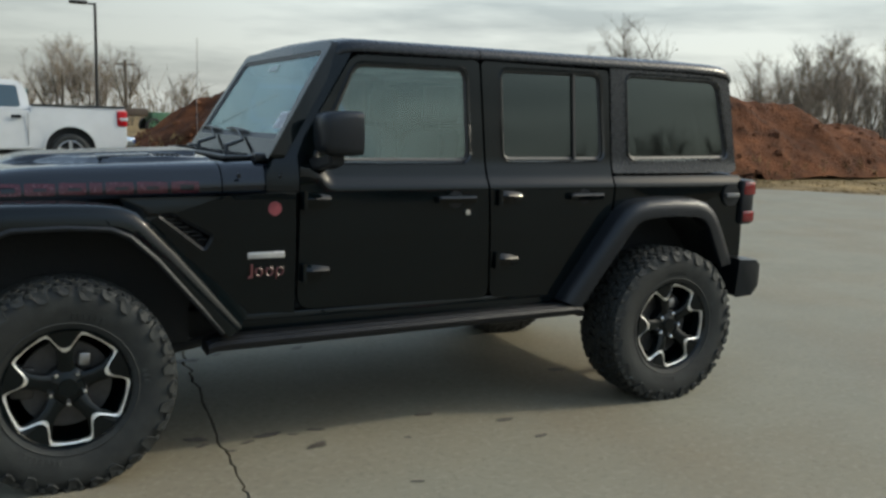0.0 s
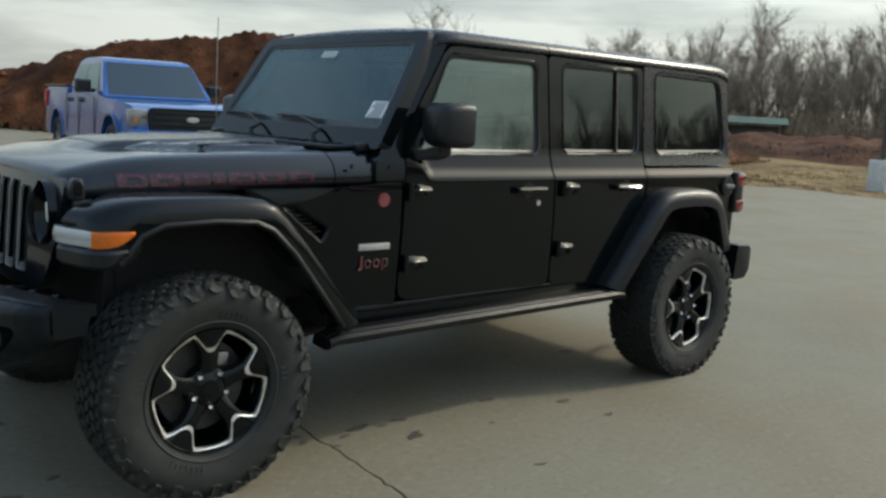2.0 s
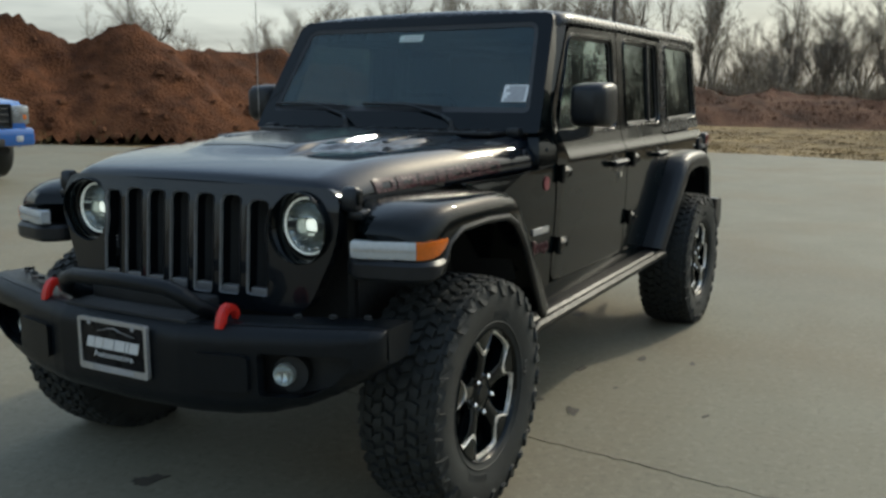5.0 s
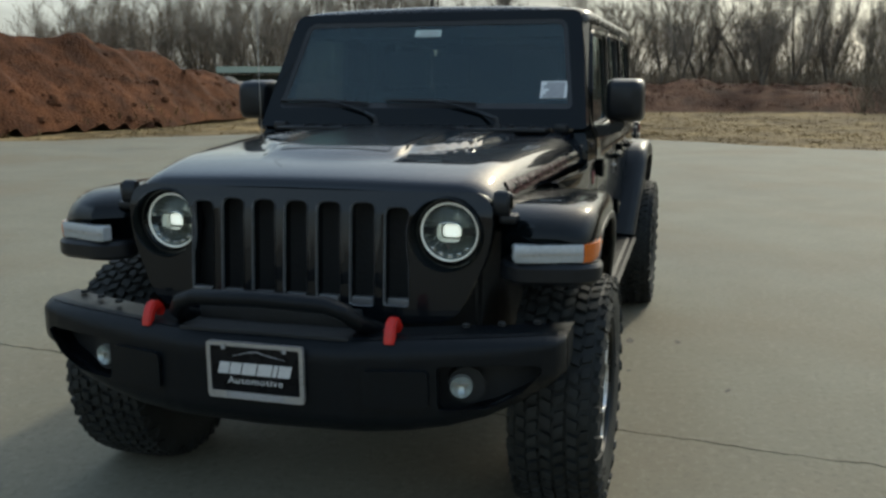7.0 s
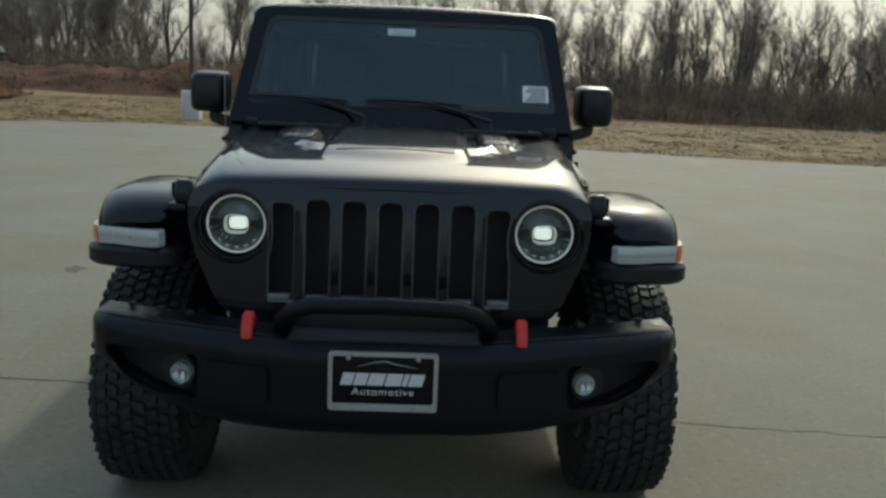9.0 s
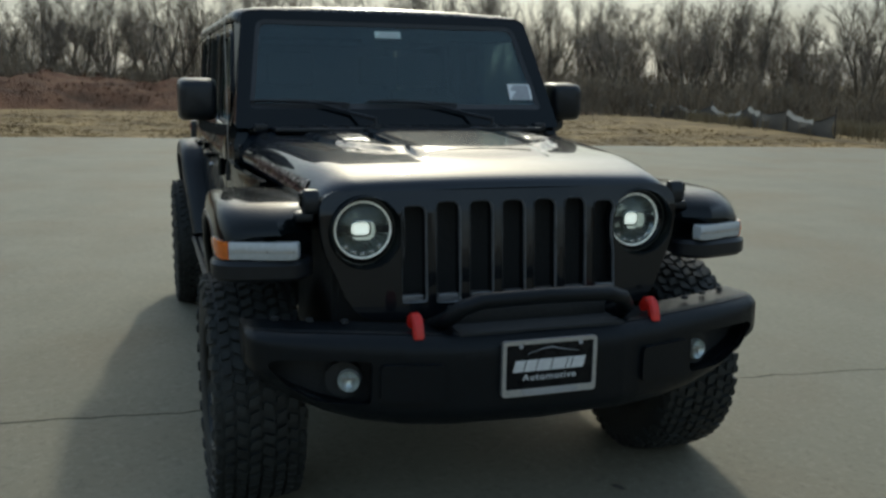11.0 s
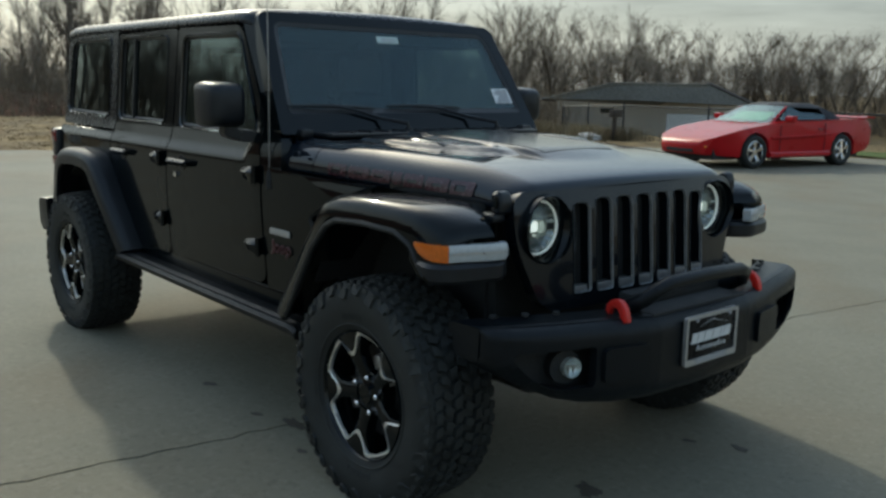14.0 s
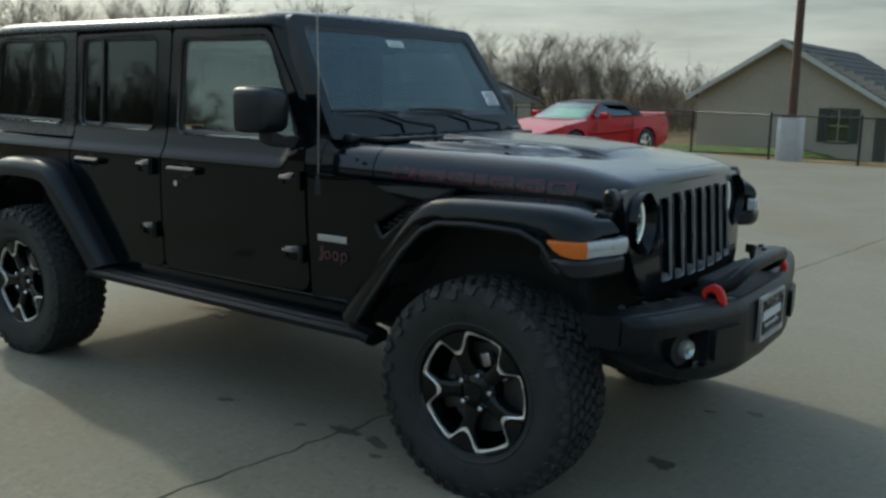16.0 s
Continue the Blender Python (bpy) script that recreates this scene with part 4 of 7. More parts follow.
for s in (-1, 1):
    # front door
    shape = rounded([(0.938, 0.612), (1.922, 0.600), (1.862, 1.752), (1.212, 1.745), (0.945, 1.315)], [0.07, 0.05, 0.03, 0.05, 0.04])
    hole = rounded([(1.020, 1.272), (1.806, 1.274), (1.790, 1.706), (1.224, 1.704)], [0.04, 0.045, 0.045, 0.05])
    door = part("front_door", plate([shape, hole], on_side(s), 0.028, us=(0.985, 1.005, 1.025, 1.045, 1.065, 1.085, 1.11), vs=ZCUTS), PAINT, suv)
    window_set(hole, s, CLEAR, door)
    door_handle(1.715, 1.095, s, door)
    hinge(1.015, 1.098, s, door)
    hinge(1.015, 0.778, s, door)
    bm = bmesh.new()
    disc(bm, (1.779, s * side_y(1.78, 1.03), 1.030), (0, s, 0), 0.014, 0.012, 14)
    part("door_lock", bm, CHROME, door)
    # rear door
    shape = rounded([(1.934, 0.600), (2.392, 0.585), (2.655, 1.040), (2.657, 1.195), (2.640, 1.742), (1.874, 1.752)], [0.05, 0.05, 0.15, 0.02, 0.03, 0.03])
    hole = rounded([(2.000, 1.280), (2.604, 1.284), (2.582, 1.718), (1.986, 1.713)], 0.045)
    door = part("rear_door", plate([shape, hole], on_side(s), 0.028, vs=ZCUTS), PAINT, suv)
    window_set(hole, s, TINTED, door)
    bar = plate([[(2.420, 1.283), (2.434, 1.283), (2.427, 1.714), (2.413, 1.714)]], on_side(s), 0.02)
    part("window_divider", bar, SEAL, door)
    door_handle(2.470, 1.098, s, door)
    hinge(2.010, 1.098, s, door)
    hinge(2.010, 0.785, s, door)
    # cowl side with vent
    shape = rounded([(0.20, 1.115), (0.62, 1.122), (0.926, 1.140), (0.926, 0.545), (0.600, 0.545), (0.26, 1.02)], [0.01, 0.01, 0.01, 0.02, 0.02, 0.02])
    hole = rounded([(0.350, 1.046), (0.402, 1.048), (0.566, 0.955), (0.532, 0.895)], [0.012, 0.012, 0.02, 0.02])
    panel = part("front_side_panel", plate([shape, hole], on_side(s), 0.025, us=(0.62, 0.66), vs=ZCUTS), PAINT, suv)
    part("vent_rim", band(grown(hole, 0.007), grown(hole, -0.004), on_side(s), -0.004, 0.004), TRIM, panel)
    bm = bmesh.new()
    for k in range(6):
        f = 0.08 + 0.155 * k
        box(bm, 0.358 + 0.175 * f, 0.410 + 0.160 * f, s * 0.735, s * 0.763, 1.034 - 0.118 * f, 1.041 - 0.118 * f)
    part("vent_slats", bm, TRIM, panel)
    bm = bmesh.new()
    disc(bm, (0.831, s * side_y(0.83, 1.065), 1.066), (0, s, 0), 0.030, 0.004, 24)
    if s < 0:
        part("round_badge", bm, DULLRED, panel, "round dull-red badge")
    else:
        bm.free()
    y = side_y(0.79, 0.86)
    part("bar_badge", boxed(0.712, 0.876, s * y, s * (y + 0.005), 0.850, 0.878, bevel=0.002), SILVER, panel, "silver bar badge")
    bm = bmesh.new()
    # name badge kept as plain shapes
    flip = (lambda x: 1.584 - x) if s > 0 else (lambda x: x)
    for a, b, z0, z1 in ((0.724, 0.736, 0.768, 0.826), (0.712, 0.728, 0.763, 0.774)):
        box(bm, *sorted((flip(a), flip(b))), s * (y - 0.004), s * (y + 0.004), z0, z1, bevel=0.002, seg=1)
    for c in (0.762, 0.808, 0.854):
        tube(bm, [(flip(c + 0.0145 * math.cos(q)), s * (y + 0.001), 0.791 + 0.0175 * math.sin(q)) for q in (math.tau * k / 14 for k in range(15))], 0.0042, 6)
    box(bm, *sorted((flip(0.836), flip(0.843))), s * (y - 0.004), s * (y + 0.004), 0.757, 0.800, bevel=0.002, seg=1)
    part("name_badge", bm, REDBADGE, panel, "small dark-red raised badge")
    # rear quarter and hard top side
    shape = rounded([(2.408, 0.580), (2.668, 1.030), (2.668, 1.197), (3.590, 1.200), (3.622, 0.70), (3.43, 0.66), (3.30, 0.93), (3.22, 0.975), (2.80, 0.975), (2.47, 0.545)], [0.02, 0.12, 0, 0.02, 0.05, 0.03, 0.06, 0.06, 0.1, 0.02])
    quarter = part("rear_quarter", plate([shape], on_side(s), 0.025, vs=ZCUTS), PAINT, suv)
    shape = rounded([(2.652, 1.760), (2.668, 1.212), (3.572, 1.214), (3.500, 1.772)], [0.01, 0.02, 0.05, 0.09])
    hole = rounded([(2.780, 1.286), (3.498, 1.296), (3.412, 1.720), (2.762, 1.724)], [0.045, 0.05, 0.07, 0.045])
    top = part("hard_top_side", plate([shape, hole], on_side(s), 0.025, vs=ZCUTS), SATIN, suv)
    window_set(hole, s, TINTED, top)
    if s < 0:
        bm = bmesh.new()
        disc(bm, (3.496, s * side_y(3.5, 1.09), 1.088), (0, s, 0), 0.062, 0.014, 28)
        cap = part("fuel_cap", bm, TRIM, suv)
        part("cap_bar", boxed(3.448, 3.544, s * 0.815, s * 0.832, 1.076, 1.100, bevel=0.004), GREYTRIM, cap)
    # sill and rock rail
    part("sill", boxed(0.62, 2.45, s * 0.70, s * 0.783, 0.50, 0.606, bevel=0.01), PAINT, suv)
    bm = bmesh.new()
    rail = [(0.76, 0.478), (0.86, 0.470), (0.898, 0.486), (0.902, 0.508), (0.888, 0.522), (0.868, 0.520), (0.855, 0.530), (0.80, 0.532), (0.77, 0.520)]
    loft(bm, [[(x, s * yy, z + dz) for yy, z in rail] for x, dz in ((0.52, -0.012), (0.56, 0.0), (2.40, 0.018), (2.44, 0.006))])
    part("rock_rail", bm, RAILBLACK, suv)
    # tail lamp
    lamp = part("tail_lamp", boxed(3.575, 3.668, s * 0.690, s * 0.822, 0.92, 1.175, bevel=0.015), TRIM, suv)
    part("tail_lens", boxed(3.585, 3.676, s * 0.70, s * 0.828, 1.085, 1.165, bevel=0.012), REDLENS, lamp)
    part("lower_tail_lens", boxed(3.585, 3.676, s * 0.70, s * 0.827, 0.93, 1.00, bevel=0.012), REDLENS, lamp)

# bonnet, cowl and grille
HT = [(-0.470, 1.142), (-0.464, 1.157), (-0.448, 1.170), (-0.41, 1.1835), (-0.36, 1.196), (-0.29, 1.209), (-0.2, 1.2205), (-0.1, 1.229), (0.0, 1.2345), (0.3, 1.247), (0.618, 1.258), (0.9, 1.268)]


def bonnet_rise(x, y):
    """Raised shapes of the bonnet top: a centre dome, and beside it a wider step that carries the vents."""
    a = abs(y)
    dome = 0.025 * smooth01(0.262, 0.236, a) * smooth01(-0.30, -0.13, x - 0.05 * (a / 0.24) ** 2)
    edge = lerp([(-0.2, 0.24), (-0.05, 0.31), (0.08, 0.40), (0.2, 0.462), (0.32, 0.492), (0.62, 0.505)], x)
    step = 0.020 * smooth01(edge + 0.006, edge - 0.020, a) * smooth01(-0.14, 0.03, x) * (1 - 0.5 * smooth01(0.42, 0.60, x))
    dip = 0.016 * smooth01(0.262, 0.274, a) * smooth01(0.318, 0.302, a) * smooth01(0.02, 0.12, x) * smooth01(0.52, 0.44, x)
    return max(dome, step) - dip


def bonnet_ring(x, rear=False):
    w, zt = lerp(PLAN, min(x, 0.62)), glide(HT, x)
    if rear:
        w = 0.742 + (x - 0.62) * 0.13
    zl = lerp([(-0.47, 1.085), (0.62, 1.126), (0.9, 1.135)], x)
    tall = zt - zl
    half = [(w - 0.006, zl), (w - 0.001, zl + 0.20 * tall), (w - 0.006, zl + 0.40 * tall), (w - 0.018, zl + 0.58 * tall), (w - 0.038, zl + 0.76 * tall), (w - 0.066, zl + 0.91 * tall), (w - 0.100, zt)]
    for y in (0.525, 0.51, 0.50, 0.49, 0.48, 0.465, 0.45, 0.43, 0.41, 0.38, 0.35, 0.325, 0.318, 0.310, 0.302, 0.29, 0.274, 0.268, 0.262, 0.254, 0.248, 0.242, 0.236, 0.20, 0.15, 0.10, 0.05, 0.0):
        half.append((y, zt + 0.012 * (1 - (y / 0.56) ** 2) + (0 if rear else bonnet_rise(x, y))))
    # the leading edge is bowed like the grille below it
    bow = lambda y: 0.10 * y * y * smooth01(-0.05, -0.42, x)
    return [(x + bow(y), -y, z) for y, z in half] + [(x + bow(y), y, z) for y, z in half[-2::-1]]


bm = bmesh.new()
xs = [-0.470, -0.466, -0.458, -0.445, -0.425, -0.40, -0.37, -0.33, -0.29] + [-0.265 + 0.025 * k for k in range(36)] + [0.618]
loft(bm, [bonnet_ring(x) for x in xs], closed=False)
hood = part("bonnet", bm, BONNETSHEEN, suv, sharp=50)
m = hood.modifiers.new("thick", "SOLIDIFY")
m.thickness, m.offset = 0.012, -1


def hood_z(x, y):
    return glide(HT, x) + 0.012 * (1 - (y / 0.56) ** 2) + bonnet_rise(x, y)


bm = bmesh.new()
rows = []
for k in range(32):
    x = -0.165 + 0.77 * k / 31
    yb = 0.205 + 0.02 * smooth01(-0.15, 0.1, x)
    rows.append([(x, yb * f, hood_z(x, yb * f) + 0.002) for f in (-1, -0.8, -0.5, 0, 0.5, 0.8, 1)])
loft(bm, rows, closed=False)
part("bonnet_decal", bm, DECAL, hood, "satin black bonnet decal")
for s in (-1, 1):
    # vent insert beside the dome
    bm = bmesh.new()
    rows = []
    for x in (0.16, 0.17, 0.24, 0.31, 0.38, 0.39):
        lift = 0.0015 if x in (0.16, 0.39) else 0.005
        rows.append([(x, s * y, hood_z(x, y) + (lift if 0.33 < y < 0.43 else 0.001)) for y in (0.326, 0.332, 0.36, 0.40, 0.428, 0.434)])
    loft(bm, rows, closed=False)
    vent = part("bonnet_vent", bm, SATIN, hood)
    for k in range(5):
        x = 0.405 + 0.022 * k
        part("vent_louvre", boxed(x, x + 0.012, s * 0.335, s * 0.430, hood_z(x, 0.38) - 0.004, hood_z(x, 0.38) + 0.004), DARK, vent)
    # side decal in plain blocks
    marks = [(-0.265, 0.113), (-0.145, 0.117), (-0.02, 0.107), (0.095, 0.051), (0.155, 0.112), (0.275, 0.126), (0.41, 0.118)]

    def cheek(x, z):
        r = bonnet_ring(x)[:6]
        return lerp(sorted((p[2], -p[1]) for p in r), z) + 0.0012

    for k, (x0, wd) in enumerate(marks):
        za, zb = lerp([(-0.3, 1.120), (0.6, 1.136)], x0), lerp([(-0.3, 1.168), (0.6, 1.184)], x0)
        lay = lambda u, v, d: (x0 + u * wd, s * (cheek(x0 + u * wd, za + (zb - za) * v) + 0.0008 - d), za + (zb - za) * v)
        outer = rounded([(0.02, 0.0), (0.98, 0.0), (0.98, 1.0), (0.02, 1.0)], 0.12, 3)
        if wd > 0.06:
            u0, u1 = (0.30, 0.70) if k % 2 else (0.34, 0.80)
            v0, v1 = (0.34, 0.60) if k % 3 else (0.24, 0.70)
            bm = plate([outer, rounded([(u0, v0), (u1, v0), (u1, v1), (u0, v1)], 0.08, 3)], lay, 0.0006, us=(0.5,), vs=(0.25, 0.5, 0.75))
        else:
            bm = plate([outer], lay, 0.0006, vs=(0.25, 0.5, 0.75))
        part("decal_block", bm, REDDECAL, hood, "faded dark-red decal block")
    # rubber bonnet catch
    loop = rounded([(-0.436, 1.078), (-0.386, 1.078), (-0.382, 1.12), (-0.394, 1.156), (-0.424, 1.156), (-0.440, 1.12)], 0.016, 4)
    bm = loft(bmesh.new(), [[(px, s * y, pz) for px, pz in lp] for lp, y in ((grown(loop, -0.004), 0.640), (loop, 0.650), (loop, 0.684), (grown(loop, -0.008), 0.692))])
    catch = part("bonnet_catch", bm, TRIM, suv)
    core = rounded([(-0.424, 1.098), (-0.398, 1.098), (-0.398, 1.148), (-0.424, 1.148)], 0.009, 3)
    bm = loft(bmesh.new(), [[(px, s * y, pz) for px, pz in lp] for lp, y in ((core, 0.68), (core, 0.697), (grown(core, -0.004), 0.702))])
    part("catch_clip", bm, PAINT, catch)
    part("catch_foot", boxed(-0.425, -0.35, s * 0.655, s * 0.715, 1.052, 1.082, bevel=0.010), TRIM, catch)

bm = bmesh.new()
loft(bm, [bonnet_ring(x, True) for x in (0.624, 0.70, 0.80, 0.875, 0.934)], closed=False)
cowl = part("cowl", bm, BONNETSHEEN, suv)
m = cowl.modifiers.new("thick", "SOLIDIFY")
m.thickness, m.offset = 0.012, -1
bm = bmesh.new()
box(bm, 0.655, 0.85, -0.62, 0.62, 1.268, 1.286, bevel=0.006)
for k in range(12):
    box(bm, 0.68, 0.78, -0.56 + k * 0.095, -0.545 + k * 0.095, 1.284, 1.293)
part("cowl_grille", bm, TRIM, cowl)
for s in (-1, 1):
    part("windscreen_hinge", boxed(0.775, 0.845, s * 0.635, s * 0.695, 1.262, 1.300, bevel=0.010), TRIM, cowl)
    for bx, by in ((0.68, 0.765), (0.86, 0.785)):
        part("body_bolt", tube(bmesh.new(), [(bx, s * by, 1.205), (bx + 0.005, s * (by + 0.007), 1.205)], 0.011, 8), TRIM, cowl)


def face_x(y, z):
    return -0.514 + 0.10 * y * y + (z - 0.80) * 0.075 + max(0, z - 1.08) * 0.25


def on_face(y, z, d):
    return (face_x(y, z) + d, y, z)


outline = rounded([(-0.53, 0.735), (0.53, 0.735), (0.642, 0.98), (0.645, 1.15), (-0.645, 1.15), (-0.642, 0.98)], [0.08, 0.08, 0.12, 0.10, 0.10, 0.12])
slots = []
for k in range(-3, 4):
    c = 0.1143 * k
    lo, hi = 0.780 + 0.004 * abs(k), 1.113 - 0.004 * abs(k) * (abs(k) > 2)
    a, b = c - 0.0385, c + 0.0385
    loop = rounded([(a, lo), (b, lo), (b, hi), (a, hi)], [0.010, 0.010, 0.026, 0.026], 4)
    if abs(k) == 3:
        # the outer slots give way to the round lamps
        wave = [1.045, 1.02, 0.99, 0.96, 0.93]
        dent = lambda z: 0.011 * max(0.0, 1 - ((z - 1.005) / 0.085) ** 2)
        e = b if k > 0 else a
        edge = [(e - math.copysign(dent(z), k), z) for z in wave]
        i = 12 if k > 0 else len(loop)
        loop = loop[:i] + edge[::-1 if k > 0 else 1] + loop[i:]
    slots.append(loop)
eyes = [[(s * 0.497 + 0.118 * math.cos(math.tau * k / 36), 1.019 + 0.118 * math.sin(math.tau * k / 36)) for k in range(36)] for s in (-1, 1)]
grille = part("grille", plate([outline] + slots + eyes, on_face, 0.045, us=(-0.6, -0.5, -0.4, -0.29, -0.175, -0.058, 0.058, 0.175, 0.29, 0.4, 0.5, 0.6), vs=(0.80, 0.86, 1.08, 1.12)), GRILLEBLACK, suv)
# raised slot bezels, their edge highlight put in as pale grey colour
for lp in slots:
    part("bezel_highlight", band(grown(lp, 0.0035), grown(lp, -0.001), on_face, -0.004, 0.004), BEZELGLINT, grille)
    y = sum(p[0] for p in lp) / len(lp)
    part("slot_foot", boxed(face_x(y, 0.79) + 0.002, face_x(y, 0.79) + 0.03, y - 0.036, y + 0.036, 0.778, 0.812, bevel=0.004), GREYTRIM, grille)
bm = bmesh.new()
box(bm, -0.405, -0.395, -0.42, 0.42, 0.74, 1.13)
part("radiator_mesh", bm, DARK, grille)
for s in (-1, 1):
    bucket = part("lamp_bucket", revolve(bmesh.new(), [(0.1195, -0.002), (0.1165, -0.006), (0.1130, -0.002), (0.1035, 0.050), (0.090, 0.062), (0.086, 0.088), (0.1195, 0.088)], 44, "x"), PAINT, grille)
    bucket.matrix_basis = pose(face_x(0.497, 1.02) + 0.002, s * 0.497, 1.019, 0, 0, s * 6)
    lamp = part("headlamp", revolve(bmesh.new(), [(0.099, 0.004), (0.097, -0.006), (0.0905, 0.006), (0.080, 0.050), (0.0, 0.056), (0.0, 0.07), (0.099, 0.07)], 40, "x"), DARK, suv)
    lamp.location = (face_x(0.497, 1.02) + 0.054, s * 0.497, 1.020)
    part("halo_ring", revolve(bmesh.new(), [(0.0955, -0.005), (0.0925, -0.010), (0.0890, -0.003), (0.0920, 0.003)], 44, "x"), HALO, lamp, "lit white halo ring")
    # upper and lower bowls, split by a dark bar that carries the projector
    for lo, hi in ((8, 172), (188, 352)):
        rows = []
        for k in range(25):
            a = radians(lo + (hi - lo) * k / 24)
            fl = 0.004 * (k % 2)
            rows.append([(x + fl, r * math.cos(a), r * math.sin(a)) for r, x in ((0.089, 0.000), (0.074, 0.016), (0.058, 0.034), (0.034, 0.042))])
        part("reflector", loft(bmesh.new(), rows, closed=False), BOWL, lamp, "faceted dark chrome bowl")
    for q in (-1, 1):
        part("lamp_bar", boxed(0.002, 0.04, q * 0.046, q * 0.087, -0.011, 0.011, bevel=0.004), DARK, lamp)
    hood_loop = rounded([(-0.038, -0.030), (0.038, -0.030), (0.038, 0.028), (-0.038, 0.028)], 0.028, 6)
    bm = loft(bmesh.new(), [[(x, y, z) for y, z in grown(hood_loop, g)] for x, g in ((0.034, 0.006), (-0.006, 0.006), (-0.008, 0.002), (0.010, -0.003), (0.034, -0.004))])
    part("projector_ring", bm, BOWL, lamp)
    bm = loft(bmesh.new(), [[(x, y, z) for y, z in grown(hood_loop, g)] for x, g in ((0.036, -0.009), (0.026, -0.009), (0.021, -0.014), (0.018, -0.020))])
    part("projector", bm, LAMPON, lamp, "lit white projector")
    for k in range(-2, 3):
        a = radians(270 + 22 * k)
        tab = part("lamp_tab", boxed(-0.004, 0.004, -0.008, 0.008, -0.004, 0.004, bevel=0.002), CHROME, lamp)
        tab.matrix_basis = pose(0.004, 0.078 * math.cos(a), 0.078 * math.sin(a), math.degrees(a) - 270, 0, 0)
    cover = part("lamp_glass", revolve(bmesh.new(), [(0.0, -0.024), (0.05, -0.019), (0.08, -0.010), (0.093, -0.002)], 36, "x", closed=False), LENS, lamp)
    cover.visible_shadow = False

# wings with lamps
def nose_turn(y):
    """How far the nose of a wing turns back towards its outer end."""
    return 0.26 * smooth01(0.74, 0.93, y) + 0.45 * smooth01(0.922, 0.968, y)


for s in (-1, 1):
    path = [(-0.499, 1.008, 0.130), (-0.494, 1.021, 0.143), (-0.482, 1.036, 0.158), (-0.46, 1.051, 0.173), (-0.43, 1.064, 0.186), (-0.395, 1.075, 0.190), (-0.355, 1.084, 0.160), (-0.30, 1.091, 0.101), (-0.2, 1.096, 0.077), (0.0, 1.096, 0.071), (0.12, 1.092, 0.071), (0.20, 1.084, 0.071), (0.255, 1.064, 0.073), (0.295, 1.030, 0.075), (0.40, 0.915, 0.078), (0.55, 0.737, 0.080), (0.672, 0.592, 0.080), (0.682, 0.575, 0.078)]
    path = [(x - 0.02 * smooth01(-0.35, 0.0, x), z, dep) for x, z, dep in path]
    rings = []
    for i, (x, z, dep) in enumerate(path):
        a, b = path[max(i - 1, 0)], path[min(i + 1, len(path) - 1)]
        t = Vector((b[0] - a[0], b[1] - a[1]))
        if i < 6:
            t = Vector((1.0, 0.0))
        t.normalize()
        n = Vector((-t.y, t.x))
        yb = max(0.655, min(0.76, lerp(PLAN, x) - 0.03))
        tuck = 0.035 if i < 2 else 0.0
        wide = lerp([(-0.49, 0.950), (-0.40, 0.956), (0.1, 0.955), (0.3, 0.950), (0.68, 0.905)], x) - (0.008 if i == 0 else 0)
        top = 0.012 * smooth01(0.25, 0.0, x) + 0.085 * smooth01(0.24, 0.60, x)
        rd = lerp([(-0.5, 1.7), (-0.25, 1.0)], x)
        sec = [(yb, top), (yb + 0.6 * (wide - 0.055 * rd - yb), 0.012 + top * 0.4), (wide - 0.055 * rd, 0.012), (wide - 0.024 * rd, 0.006 - 0.012 * (rd - 1)), (wide - 0.007 * rd, -0.012 * rd), (wide, -0.045 * rd), (wide + 0.002, -dep + 0.01), (wide - 0.006, -dep), (wide - 0.030, -dep + 0.004), (wide - 0.045, -dep + 0.03), (yb, -0.05 - max(0, dep - 0.09))]
        # the nose of the wing sweeps back towards the grille
        sweep = lambda yy: (-0.30 - x) * (0.62 * smooth01(0.745, 0.66, yy) + nose_turn(yy)) if x < -0.30 else 0.0
        rings.append([(x + n.x * h + sweep(yy), s * yy, z + n.y * h) for yy, h in sec])
    bm = loft(bmesh.new(), rings)
    wing = part("front_wing", bm, PAINT, suv, sharp=40)
    # lower black lip of the wing
    bm = bmesh.new()
    plan = rounded([(-0.34, 0.655), (-0.440, 0.660), (-0.510, 0.735), (-0.470, 0.925), (-0.418, 0.978), (-0.335, 0.975), (-0.335, 0.90)], [0.01, 0.04, 0.05, 0.05, 0.05, 0.01, 0.01], 4)
    small = grown(plan, -0.012)
    loft(bm, [[(px, s * py, z) for px, py in lp] for lp, z in ((small, 0.878), (plan, 0.890), (plan, 0.930), (small, 0.943))])
    for v in bm.verts:
        if v.co.z < 0.92:
            v.co.z += 0.046 * smooth01(-0.42, -0.345, v.co.x)
    part("wing_nose", bm, TRIM, wing)
    bm = bmesh.new()
    tube(bm, [(-0.365, s * 0.948, 0.895), (-0.335, s * 0.950, 0.925), (-0.29, s * 0.950, 0.985), (-0.21, s * 0.950, 1.018), (-0.02, s * 0.950, 1.024), (0.14, s * 0.950, 1.014), (0.21, s * 0.950, 0.982), (0.31, s * 0.944, 0.885), (0.58, s * 0.90, 0.560)], 0.013, 8)
    part("wing_lip", bm, TRIM, wing)
    # running lamp along the turned nose, marker lamp round its corner
    face = lambda y: -0.499 + 0.199 * nose_turn(y) - 0.007
